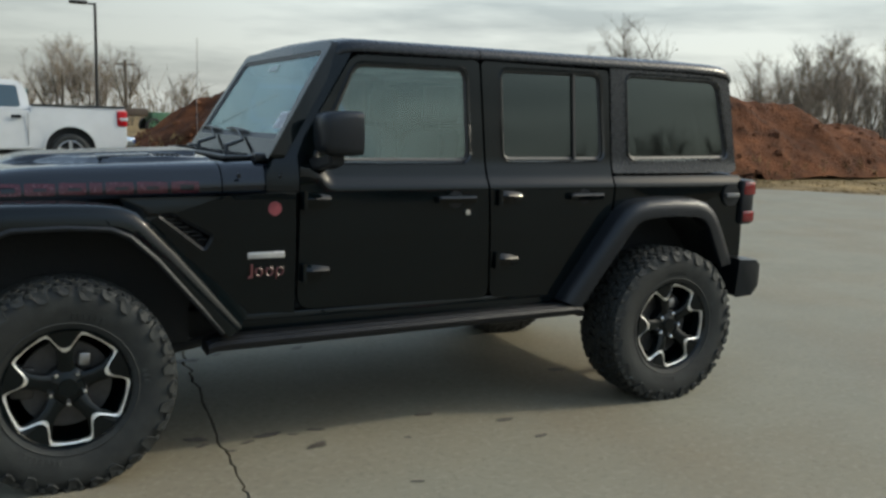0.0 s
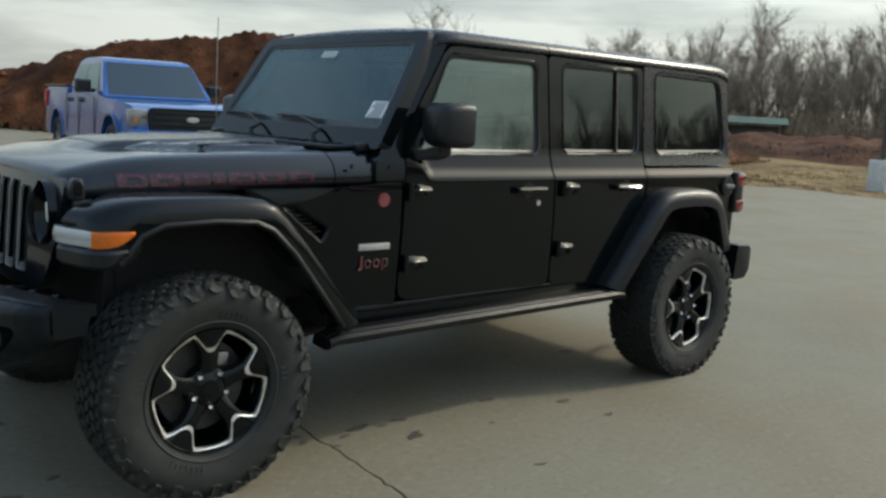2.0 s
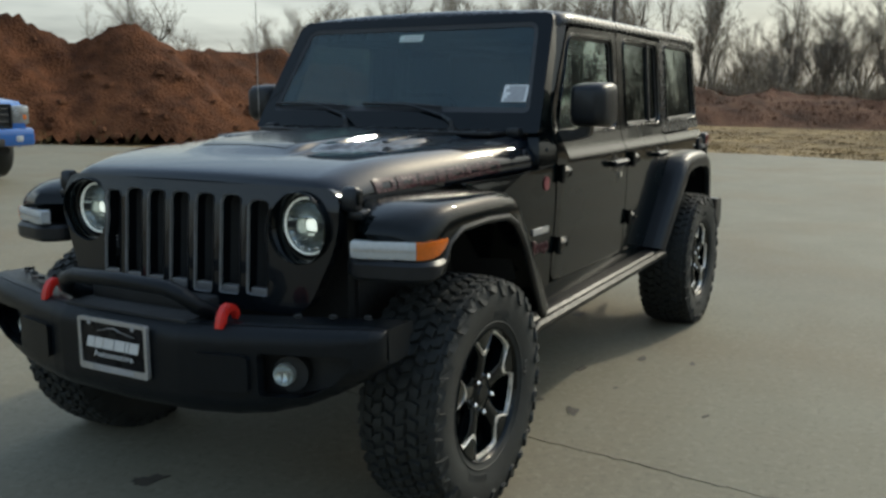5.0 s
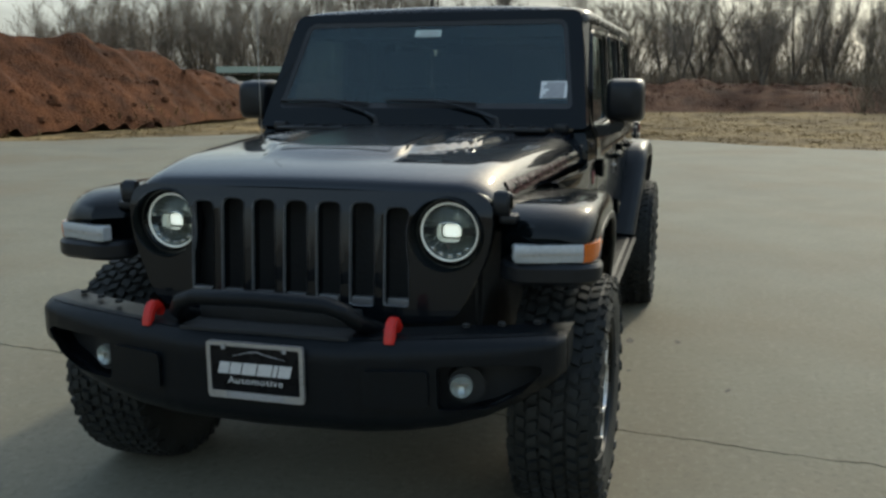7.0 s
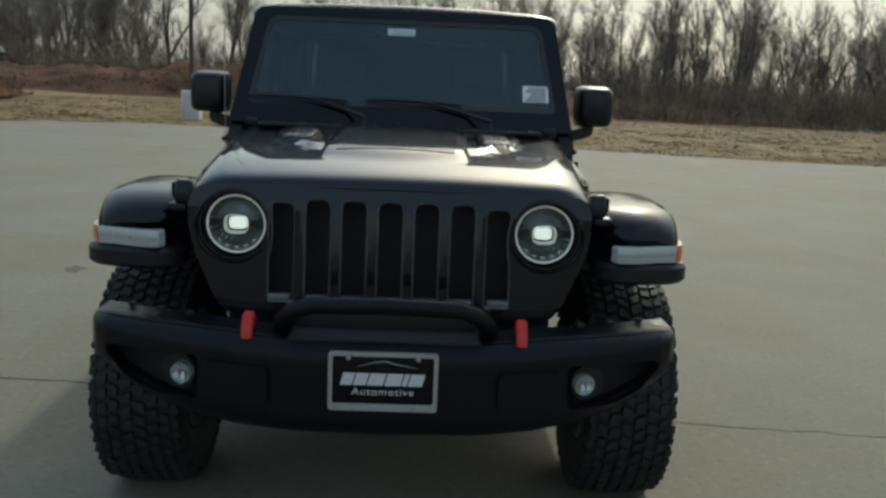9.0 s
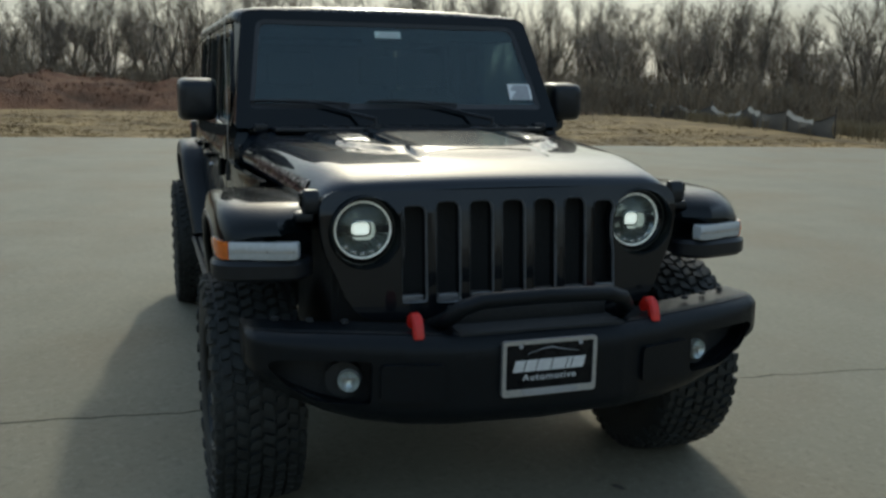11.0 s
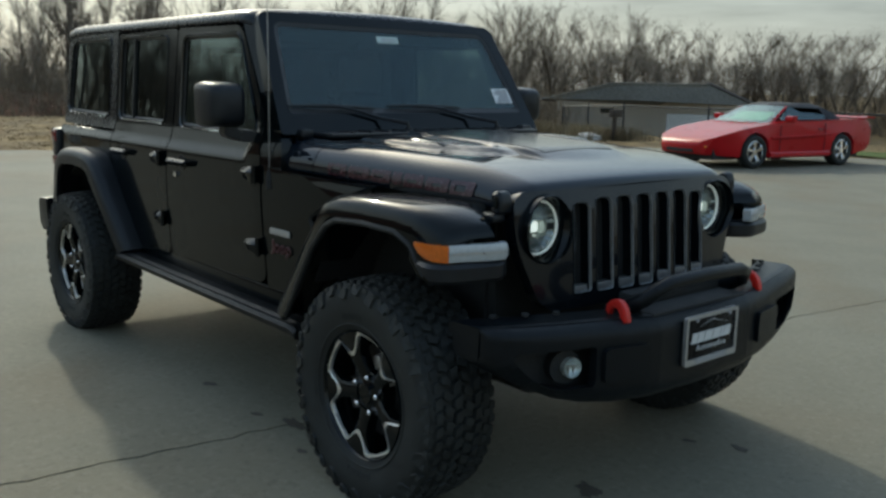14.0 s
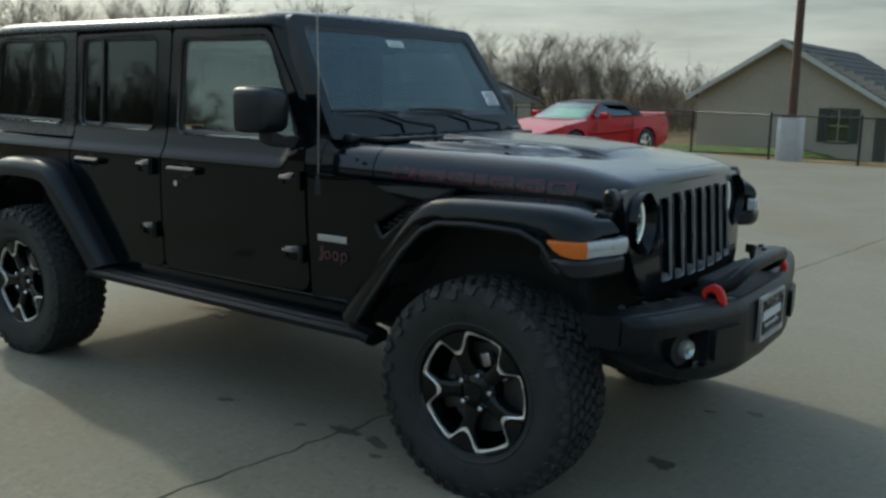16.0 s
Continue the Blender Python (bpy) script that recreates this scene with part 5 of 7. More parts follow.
    row = lambda px, py, lo, hi, d=0.0: [(px + 0.03, s * (py - 0.012), lo), (px + 0.004 - d, s * py, lo), (px - d, s * py, lo + 0.008), (px - d, s * py, hi - 0.008), (px + 0.004 - d, s * py, hi), (px + 0.03, s * (py - 0.012), hi)]
    ends = [0.722, 0.728, 0.76, 0.80, 0.84, 0.88, 0.920, 0.926]
    bm = loft(bmesh.new(), [row(face(y), y, 0.948 + (0.006 if k == 0 else 0), 1.003 - (0.006 if k == 0 else 0)) for k, y in enumerate(ends)])
    part("running_lamp", bm, WHITELENS, wing, "white running lamp")
    bm = loft(bmesh.new(), [row(face(y), y, 0.971, 0.980, 0.003) for y in ends[1:-1]])
    part("lamp_bar", bm, SILVER, wing)
    corner = [(face(0.927), 0.927, 0.948), (-0.430, 0.946, 0.948), (-0.405, 0.957, 0.950), (-0.375, 0.963, 0.956), (-0.345, 0.966, 0.972), (-0.325, 0.966, 0.990)]
    bm = loft(bmesh.new(), [[(px + 0.03, s * (py - 0.03), lo), (px, s * py, lo), (px - 0.002, s * (py + 0.003), (lo + 1.003) / 2), (px, s * py, 1.003), (px + 0.03, s * (py - 0.03), 1.003)] for px, py, lo in corner])
    part("marker_lamp", bm, AMBER, wing, "amber side marker lamp")
    # rear flare
    path = [(2.365, 0.560), (2.375, 0.585), (2.52, 0.79), (2.645, 0.965), (2.70, 1.025), (2.76, 1.058), (2.84, 1.074), (3.0, 1.080), (3.16, 1.074), (3.235, 1.055), (3.29, 1.015), (3.335, 0.955), (3.41, 0.83), (3.462, 0.735), (3.465, 0.715)]
    rings = []
    path = [(x - 0.025, z) for x, z in path]
    for i, (x, z) in enumerate(path):
        a, b = path[max(i - 1, 0)], path[min(i + 1, len(path) - 1)]
        t = Vector((b[0] - a[0], b[1] - a[1])).normalized()
        n = Vector((-t.y, t.x))
        wide = lerp([(2.36, 0.895), (2.6, 0.935), (3.3, 0.942), (3.46, 0.915)], x)
        sec = [(0.765, 0.012), (wide - 0.06, 0.008), (wide - 0.026, 0.002), (wide - 0.007, -0.016), (wide, -0.048), (wide - 0.002, -0.088), (wide - 0.03, -0.090), (wide - 0.05, -0.060), (0.765, -0.05)]
        rings.append([(x + n.x * h, s * yy, z + n.y * h) for yy, h in sec])
    flare = part("rear_wing", loft(bmesh.new(), rings), TRIM, suv, sharp=40)
    # dark wheel housings
    for cx, hi, turn in ((0.03, 1.05, 88), (3.01, 1.0, 124)):
        bm = bmesh.new()
        arc = [(cx + 0.48 * math.cos(a), 0.42 + (hi - 0.42) * math.sin(a)) for a in (radians(28 + turn * k / 12) for k in range(13))]
        loft(bm, [[(x, s * 0.56, z), (x, s * 0.84, z), (x, s * 0.84, z + 0.012), (x, s * 0.56, z + 0.012)] for x, z in arc])
        box(bm, cx - (0.38 if cx > 1 else 0.26), cx + 0.48, s * 0.545, s * 0.56, 0.45, 1.06)
        part("wheel_housing", bm, DARK, suv)

# roof, windscreen, back
def roof_ring(x, dz=0.0, dy=0.0):
    half = [(0.722 - dy, 1.748 + dz), (0.745 - dy, 1.760 + dz), (0.747 - dy, 1.776 + dz), (0.736 - dy, 1.798 + dz), (0.706 - dy, 1.814 + dz), (0.61, 1.826 + dz), (0.35, 1.837 + dz), (0, 1.842 + dz)]
    up = [(x, -y, z) for y, z in half] + [(x, y, z) for y, z in half[-2::-1]]
    return up + [(x, 0.62, 1.735 + dz), (x, -0.62, 1.735 + dz)]


bm = loft(bmesh.new(), [roof_ring(1.128, -0.045, 0.044), roof_ring(1.140, -0.026, 0.032), roof_ring(1.165, -0.012, 0.018), roof_ring(1.21, -0.003, 0.007), roof_ring(1.28), roof_ring(1.862)])
part("front_roof_panel", bm, SATIN, suv, sharp=40)
bm = loft(bmesh.new(), [roof_ring(1.868), roof_ring(3.2), roof_ring(3.38, -0.004), roof_ring(3.46, -0.012, 0.004), roof_ring(3.50, -0.026, 0.01), roof_ring(3.518, -0.045, 0.02)])
part("hard_top_roof", bm, SATIN, suv, sharp=40)


def on_screen(y, z, d):
    return (0.822 + (z - 1.30) * 0.615 + d, y, z)


out_loop = rounded([(-0.776, 1.278), (0.776, 1.278), (0.704, 1.806), (-0.704, 1.806)], [0.02, 0.02, 0.05, 0.05])
in_loop = rounded([(-0.706, 1.362), (0.706, 1.362), (0.640, 1.764), (-0.640, 1.764)], [0.03, 0.03, 0.05, 0.05])
frame_ob = part("windscreen_frame", plate([out_loop, in_loop], on_screen, 0.07), PAINT, suv)
part("screen_seal", band(in_loop, grown(in_loop, -0.022), on_screen, 0.002, 0.010), SEAL, frame_ob)
for s in (-1, 1):
    # pillar between the screen and the door, down to the cowl
    rows = []
    for k in range(9):
        z = 1.13 + 0.65 * k / 8
        xa = max(0.80, on_screen(0, z, 0.03)[0])
        xb = max(0.936, lerp([(1.315, 0.940), (1.745, 1.206), (1.78, 1.22)], z))
        y = side_y(1.0, z) - 0.006
        rows.append([(xa, s * (y - 0.02), z), (xb, s * y, z), (xb, s * (y - 0.07), z), (xa, s * (y - 0.07), z)])
    part("windscreen_pillar", loft(bmesh.new(), rows), PAINT, suv)
screen = part("windscreen", plate([grown(in_loop, -0.006)], on_screen, 0.005), WINDSCREEN, frame_ob)
screen.location.x = 0.012
screen.visible_shadow = False


def sticker(name, y0, y1, z0, z1, material, label, parent, bars):
    st = part(name, plate([[(y0, z0), (y1, z0), (y1, z1), (y0, z1)]], on_screen, 0.001), material, parent, label)
    st.location.x = 0.009
    for k in range(bars):
        z = z0 + (z1 - z0) * (k + 0.7) / (bars + 0.6)
        h = (z1 - z0) * 0.10
        bm = loft(bmesh.new(), [[on_screen(a, zz, -0.0012) for a in (y0 + 0.012, y1 - 0.012 - 0.012 * (k % 3))] for zz in (z - h, z + h)], closed=False)
        part("print_bar", bm, INK, st)


sticker("price_sheet", -0.672, -0.553, 1.408, 1.482, PAPER, "white printed price sheet", frame_ob, 5)
sticker("screen_sticker", -0.046, 0.082, 1.690, 1.722, PAPERGREEN, "pale green screen sticker", frame_ob, 2)
for y0, y1, yb in ((0.25, 0.70, 0.16), (-0.27, 0.17, -0.40)):
    mid = (y0 + y1) / 2
    up = lambda y, z, d: on_screen(y, z, -d)
    bm = bmesh.new()
    tube(bm, [(0.725, yb, 1.285), (0.728, yb + 0.005, 1.322), up(yb + (mid - yb) * 0.30, 1.345, 0.020), up(yb + (mid - yb) * 0.75, 1.384, 0.022), up(mid, 1.396, 0.016)], [0.012, 0.010, 0.008, 0.006, 0.005], 8)
    arm = part("wiper_arm", bm, TRIM, suv)
    bm = bmesh.new()
    tube(bm, [up(y0, 1.384, 0.004), up(y0 + 0.1, 1.390, 0.009), up(mid, 1.394, 0.012), up(y1 - 0.1, 1.397, 0.009), up(y1, 1.396, 0.004)], [0.006, 0.009, 0.011, 0.009, 0.006], 6)
    part("wiper_blade", bm, SEAL, arm)
    part("wiper_pivot", disc(bmesh.new(), (0.725, yb, 1.270), (0, 0, 1), 0.024, 0.030, 14, 0.017), TRIM, arm)

tail = part("tailgate", boxed(3.575, 3.625, -0.70, 0.70, 0.60, 1.205, bevel=0.02), PAINT, suv)
bm = bmesh.new()
loft(bm, [[(3.572, -0.73, 1.21), (3.572, 0.73, 1.21), (3.54, 0.73, 1.21), (3.54, -0.73, 1.21)], [(3.512, -0.66, 1.755), (3.512, 0.66, 1.755), (3.48, 0.66, 1.755), (3.48, -0.66, 1.755)]])
part("back_window", bm, SEAL, suv)
bm = bmesh.new()
loft(bm, [[(x + dx, y, z) for x, z in ((3.50, 0.735), (3.62, 0.730), (3.65, 0.70), (3.645, 0.58), (3.60, 0.53), (3.48, 0.525))] for y, dx in ((-0.945, -0.04), (-0.93, -0.015), (-0.85, 0), (0.85, 0), (0.93, -0.015), (0.945, -0.04))])
part("rear_bumper", bm, ROUGHTRIM, suv)

# front bumper
BX = [(0.0, -0.800), (0.27, -0.796), (0.33, -0.789), (0.45, -0.768), (0.57, -0.744), (0.68, -0.720), (0.78, -0.692), (0.84, -0.668), (0.875, -0.643), (0.898, -0.605)]
BT = [(0.0, 0.742), (0.30, 0.748), (0.6, 0.762), (0.85, 0.770), (0.898, 0.760)]
BB = [(0.0, 0.455), (0.40, 0.464), (0.55, 0.482), (0.68, 0.520), (0.80, 0.575), (0.86, 0.615), (0.898, 0.645)]


def on_bumper(y, z, d):
    a = abs(y)
    zt, zb = lerp(BT, a), lerp(BB, a)
    k = max(0.0, abs(z - (zt + zb) / 2) / ((zt - zb) / 2) - 0.62) / 0.38
    return (lerp(BX, a) + 0.040 * k * k + d, y, z)


steps = [-0.898, -0.875, -0.84, -0.78, -0.68, -0.57, -0.45, -0.33, -0.27, 0.0, 0.27, 0.33, 0.45, 0.57, 0.68, 0.78, 0.84, 0.875, 0.898]
skin = [(y, lerp(BB, abs(y))) for y in steps] + [(y, lerp(BT, abs(y))) for y in steps[::-1]]
pockets = [rounded([(s * y, z) for y, z in ((0.548, 0.548), (0.70, 0.556), (0.79, 0.606), (0.845, 0.672), (0.82, 0.688), (0.545, 0.682))], [0.02, 0.04, 0.03, 0.02, 0.02, 0.02]) for s in (-1, 1)]
ZB = [0.47, 0.49, 0.51, 0.53, 0.56, 0.60, 0.64, 0.67, 0.695, 0.71, 0.725, 0.74, 0.752]
bumper = part("front_bumper", plate([skin] + pockets, on_bumper, 0.03, us=steps[1:-1], vs=ZB), ROUGHTRIM, suv, sharp=45)
bm = loft(bmesh.new(), [[(lerp(BX, abs(y)) + dx, y, lerp(BT, abs(y)) + dz) for dx, dz in ((0.034, -0.001), (0.18, -0.004), (0.18, -0.045), (0.05, -0.045))] for y in steps])
part("bumper_top", bm, ROUGHTRIM, bumper)
bm = loft(bmesh.new(), [[(lerp(BX, abs(y)) + dx, y, lerp(BB, abs(y)) + dz) for dx, dz in ((0.04, 0.0), (0.15, 0.006), (0.15, 0.03), (0.05, 0.03))] for y in steps])
part("bumper_valance", bm, ROUGHTRIM, bumper)
for s in (-1, 1):
    bm = loft(bmesh.new(), [[(lerp(BX, y) + 0.10, s * y, lerp(BB, y) + 0.03), (lerp(BX, y) + 0.10, s * y, 0.74), (lerp(BX, y) + 0.11, s * y, 0.74), (lerp(BX, y) + 0.11, s * y, lerp(BB, y) + 0.03)] for y in (0.46, 0.60, 0.70, 0.80, 0.88)])
    part("pocket_back", bm, DARK, bumper)
    for dy in (0.60, 0.70, 0.80):
        x = lerp([(0.54, -0.70), (0.86, -0.56)], dy)
        part("bumper_bolt", disc(bmesh.new(), (x + 0.06, s * dy, 0.768), (0, 0, 1), 0.012, 0.010, 10), DARK, bumper)
    bm = loft(bmesh.new(), [[(lerp(BX, y) + dx, s * yy, z) for dx, z in ((0.034, lerp(BT, y) - 0.002), (0.17, lerp(BT, y) - 0.004), (0.145, lerp(BB, y) + 0.01), (0.04, lerp(BB, y) + 0.004))] for y, yy in ((0.84, 0.84), (0.898, 0.890), (0.898, 0.900))])
    part("bumper_end", bm, ROUGHTRIM, bumper)
    # fog lamp in its pocket, raised pad beside it
    pad = rounded([(s * 0.335, 0.552), (s * 0.525, 0.558), (s * 0.525, 0.672), (s * 0.335, 0.668)], 0.02)
    bm = plate([pad], lambda y, z, d: (on_bumper(y, z, 0)[0] - 0.016 + d, y, z), 0.03, us=(s * 0.40, s * 0.45))
    part("bumper_pad", bm, ROUGHTRIM, bumper)
    part("fog_bracket", disc(bmesh.new(), (-0.636, s * 0.606, 0.610), (-1, s * 0.3, 0), 0.056, 0.045, 24), DARK, bumper)
    fog = part("fog_lamp", revolve(bmesh.new(), [(0.050, -0.004), (0.046, -0.014), (0.041, -0.004), (0.02, 0.012), (0.0, 0.014), (0.0, 0.03), (0.050, 0.03)], 28, "x"), FOGBOWL, bumper)
    fog.matrix_basis = pose(-0.694, s * 0.606, 0.610, 0, 0, -s * 16) @ Matrix.Scale(0.70, 4)
    bm = bmesh.new()
    box(bm, -0.003, 0.010, -0.034, 0.034, 0.004, 0.008, bevel=0.001)
    for k in (-1, 1):
        box(bm, -0.003, 0.010, k * 0.014 - 0.0015, k * 0.014 + 0.0015, -0.030, 0.004)
    part("fog_rib", bm, STEEL, fog)
    g = part("fog_glass", revolve(bmesh.new(), [(0.0, -0.018), (0.03, -0.014), (0.042, -0.006)], 24, "x", closed=False), LENS, fog)
    g.visible_shadow = False
    # tow hook
    bm = bmesh.new()
    pts = [(-0.672, 0.762), (-0.680, 0.782), (-0.696, 0.796), (-0.715, 0.797), (-0.731, 0.784), (-0.741, 0.760), (-0.745, 0.735)]
    loft(bm, [[(x + 0.014 * nx, s * 0.403 + dy, z + 0.014 * nz) for dy, k in ((-0.016, 1), (0.016, 1), (0.016, -1), (-0.016, -1)) for nx, nz in ((-k * math.sin(i * 0.36 - 0.6), k * math.cos(i * 0.36 - 0.6)),)] for i, (x, z) in enumerate(pts)])
    bmesh.ops.bevel(bm, geom=bm.edges[:], offset=0.005, segments=2, affect="EDGES")
    part("tow_hook", bm, REDHOOK, bumper, "bright red tow hook")
bm = bmesh.new()
tube(bm, [(-0.60, -0.315, 0.735), (-0.68, -0.312, 0.765), (-0.735, -0.300, 0.795), (-0.762, -0.270, 0.830), (-0.772, -0.215, 0.850), (-0.776, 0.0, 0.856), (-0.772, 0.215, 0.850), (-0.762, 0.270, 0.830), (-0.735, 0.300, 0.795), (-0.68, 0.312, 0.765), (-0.60, 0.315, 0.735)], 0.026, 12)
part("bumper_hoop", bm, ROUGHTRIM, bumper)
bm = bmesh.new()
box(bm, -0.66, -0.60, -0.27, 0.27, 0.745, 0.80, bevel=0.01)
box(bm, -0.765, -0.60, -0.28, 0.28, 0.738, 0.752, bevel=0.004)
part("winch_deck", bm, DARK, bumper)

# dealer plate
holder = part("plate", boxed(-0.812, -0.806, -0.150, 0.150, 0.556, 0.722, bevel=0.002), PLATEBLACK, suv, "black front plate with white wording in a silver frame")
lp = rounded([(-0.158, 0.552), (0.158, 0.552), (0.158, 0.728), (-0.158, 0.728)], 0.012)
li = rounded([(-0.146, 0.574), (0.146, 0.574), (0.146, 0.716), (-0.146, 0.716)], 0.008)
part("plate_frame", plate([lp, li], lambda y, z, d: (-0.817 + d, y, z), 0.014), SILVER, holder)
# the dealer's name stays a row of plain slanted blocks, the word below it is lettered
for k, (y0, wd) in enumerate(((0.124, 0.034), (0.086, 0.036), (0.046, 0.046), (-0.004, 0.046), (-0.054, 0.014), (-0.072, 0.040))):
    lean = 0.010
    loop = [(y0, 0.629), (y0 - wd, 0.629), (y0 - wd - lean, 0.665), (y0 - lean, 0.665)]
    part("plate_block", plate([loop], lambda y, z, d: (-0.8145 + d, y, z), 0.003), PLATEWHITE, holder)
word = bpy.data.curves.new("plate_word", "FONT")
word.body, word.size, word.extrude, word.align_x, word.space_character = "Automotive", 0.030, 0.0008, "CENTER", 1.12
word.materials.append(PLATEWHITE)
lettering = new("plate_word", word)
lettering.parent = holder
lettering.matrix_basis = Matrix(((0, 0, -1, -0.8140), (-1, 0, 0, 0.0), (0, 1, 0, 0.600), (0, 0, 0, 1))) @ Matrix.Diagonal((1.12, 1.0, 1.0, 1))
part("plate_swoosh", tube(bmesh.new(), [(-0.8125, 0.075, 0.684), (-0.8125, 0.02, 0.699), (-0.8125, -0.01, 0.702), (-0.8125, -0.03, 0.695), (-0.8125, -0.10, 0.682)], [0.0006, 0.0016, 0.0022, 0.0016, 0.0006], 6), INK, holder)
part("frame_bar", boxed(-0.8185, -0.8165, -0.095, 0.095, 0.556, 0.571), INK, holder)
for y in (-0.10, 0.10):
    part("frame_screw", disc(bmesh.new(), (-0.817, y, 0.712), (-1, 0, 0), 0.007, 0.004, 10), INK, holder)

# mirrors
for s in (-1, 1):
    bm = bmesh.new()
    loft(bm, [[(x, s * y, z) for y, z in rounded([(a, b), (c, b), (c, d), (a, d)], r, 4)] for x, a, b, c, d, r in ((0.985, 0.860, 1.340, 0.962, 1.455, 0.03), (0.995, 0.842, 1.318, 0.985, 1.474, 0.04), (1.025, 0.830, 1.303, 0.997, 1.486, 0.04), (1.12, 0.826, 1.298, 1.000, 1.492, 0.035), (1.165, 0.832, 1.303, 0.996, 1.488, 0.035))])
    mir = part("door_mirror", bm, TRIM, suv, sharp=50)
    part("mirror_glass", boxed(1.163, 1.169, s * 0.848, s * 0.982, 1.318, 1.474, bevel=0.002), CHROME, mir)
    bm = bmesh.new()
    loft(bm, [[(0.985, s * 0.78, 1.232), (1.085, s * 0.78, 1.232), (1.085, s * 0.78, 1.285), (0.985, s * 0.78, 1.285)], [(1.01, s * 0.85, 1.238), (1.10, s * 0.85, 1.238), (1.10, s * 0.85, 1.288), (1.01, s * 0.85, 1.288)], [(1.04, s * 0.915, 1.262), (1.11, s * 0.915, 1.262), (1.11, s * 0.915, 1.318), (1.04, s * 0.915, 1.318)]])
    bmesh.ops.bevel(bm, geom=bm.edges[:], offset=0.008, segments=2, affect="EDGES")
    part("mirror_arm", bm, TRIM, mir)
bm = bmesh.new()
tube(bm, [(0.868, 0.800, 1.045), (0.868, 0.802, 1.10), (0.868, 0.803, 1.13)], [0.018, 0.014, 0.006], 10)
mast = part("aerial_base", bm, TRIM, suv)
bm = bmesh.new()
tube(bm, [(0.868, 0.803, 1.12), (0.862, 0.803, 1.5), (0.868, 0.803, 1.90)], 0.0024, 6)
part("aerial_whip", bm, STEEL, mast)

# underside and cabin
bm = bmesh.new()
box(bm, -0.27, 0.66, -0.545, 0.545, 0.62, 1.10)
box(bm, 0.60, 3.55, -0.74, 0.74, 0.52, 0.62)
for s in (-1, 1):
    box(bm, -0.62, 3.5, s * 0.36, s * 0.46, 0.44, 0.57, bevel=0.01)
box(bm, 0.9, 1.9, -0.3, 0.3, 0.36, 0.50, bevel=0.03)
box(bm, 2.1, 2.7, -0.55, 0.1, 0.40, 0.52, bevel=0.04)
part("chassis", bm, DARK, suv)
for cx, dy in ((0.0, 0.18), (3.01, 0.0)):
    bm = bmesh.new()
    tube(bm, [(cx, -0.72, 0.40), (cx, 0.72, 0.40)], 0.045, 12)
    disc(bm, (cx - 0.14, dy, 0.40), (1, 0, 0), 0.12, 0.28, 16)
    for s in (-1, 1):
        tube(bm, [(cx + 0.06, s * 0.50, 0.36), (cx + 0.09, s * 0.50, 0.75)], 0.03, 8)
        tube(bm, [(cx + 0.1, s * 0.58, 0.38), (cx + 0.75, s * 0.50, 0.46)], 0.025, 8)
    part("axle", bm, DARK, suv)
bm = bmesh.new()
box(bm, 0.92, 1.15, -0.70, 0.70, 1.00, 1.29, bevel=0.04)
box(bm, 0.60, 3.5, -0.73, 0.73, 0.615, 0.64)
part("dashboard", bm, CABIN, suv)
bm = revolve(bmesh.new(), [(0.185, -0.014), (0.199, 0.0), (0.185, 0.014), (0.171, 0.0)], 28, "x")
box(bm, -0.005, 0.01, -0.18, 0.18, -0.02, 0.02)
wheel = part("steering_wheel", bm, CABIN, suv)
wheel.matrix_basis = pose(1.30, -0.37, 1.16, 0, -22, 0)
for x, ys in ((1.72, (-0.37, 0.37)), (2.62, (-0.36, 0.36))):
    for y in ys:
        bm = boxed(x - 0.45, x + 0.08, y - 0.25, y + 0.25, 0.78, 0.94, bevel=0.04)
        seat = part("seat", bm, CABIN, suv)
        bm = bmesh.new()
        loft(bm, [[(x + dx, y + yy, z) for dx, yy in ((-0.08, -wd), (-0.08, wd), (0.05, wd * 0.9), (0.05, -wd * 0.9))] for x, z, wd in ((x, 0.9, 0.24), (x + 0.06, 1.2, 0.25), (x + 0.12, 1.42, 0.20))])
        bmesh.ops.bevel(bm, geom=bm.edges[:], offset=0.025, segments=2, affect="EDGES")
        part("seat_back", bm, CABIN, seat)
        part("headrest", boxed(x + 0.09, x + 0.18, y - 0.13, y + 0.13, 1.45, 1.64, bevel=0.03), CABIN, seat)
bm = bmesh.new()
for s in (-1, 1):
    tube(bm, [(1.18, s * 0.60, 1.72), (2.0, s * 0.60, 1.74), (3.3, s * 0.58, 1.72), (3.42, s * 0.60, 1.25)], 0.035, 8)
    tube(bm, [(1.95, s * 0.60, 1.74), (1.97, s * 0.66, 1.2), (1.97, s * 0.68, 0.7)], 0.035, 8)
tube(bm, [(1.95, -0.60, 1.74), (1.95, 0.60, 1.74)], 0.035, 8)
part("roll_cage", bm, CABIN, suv)
bm = bmesh.new()
tube(bm, [(1.16, 0.0, 1.72), (1.20, 0.0, 1.70)], 0.012, 6)
box(bm, 1.185, 1.215, -0.12, 0.12, 1.655, 1.715, bevel=0.012)
part("inner_mirror", bm, CABIN, suv)

# wheels


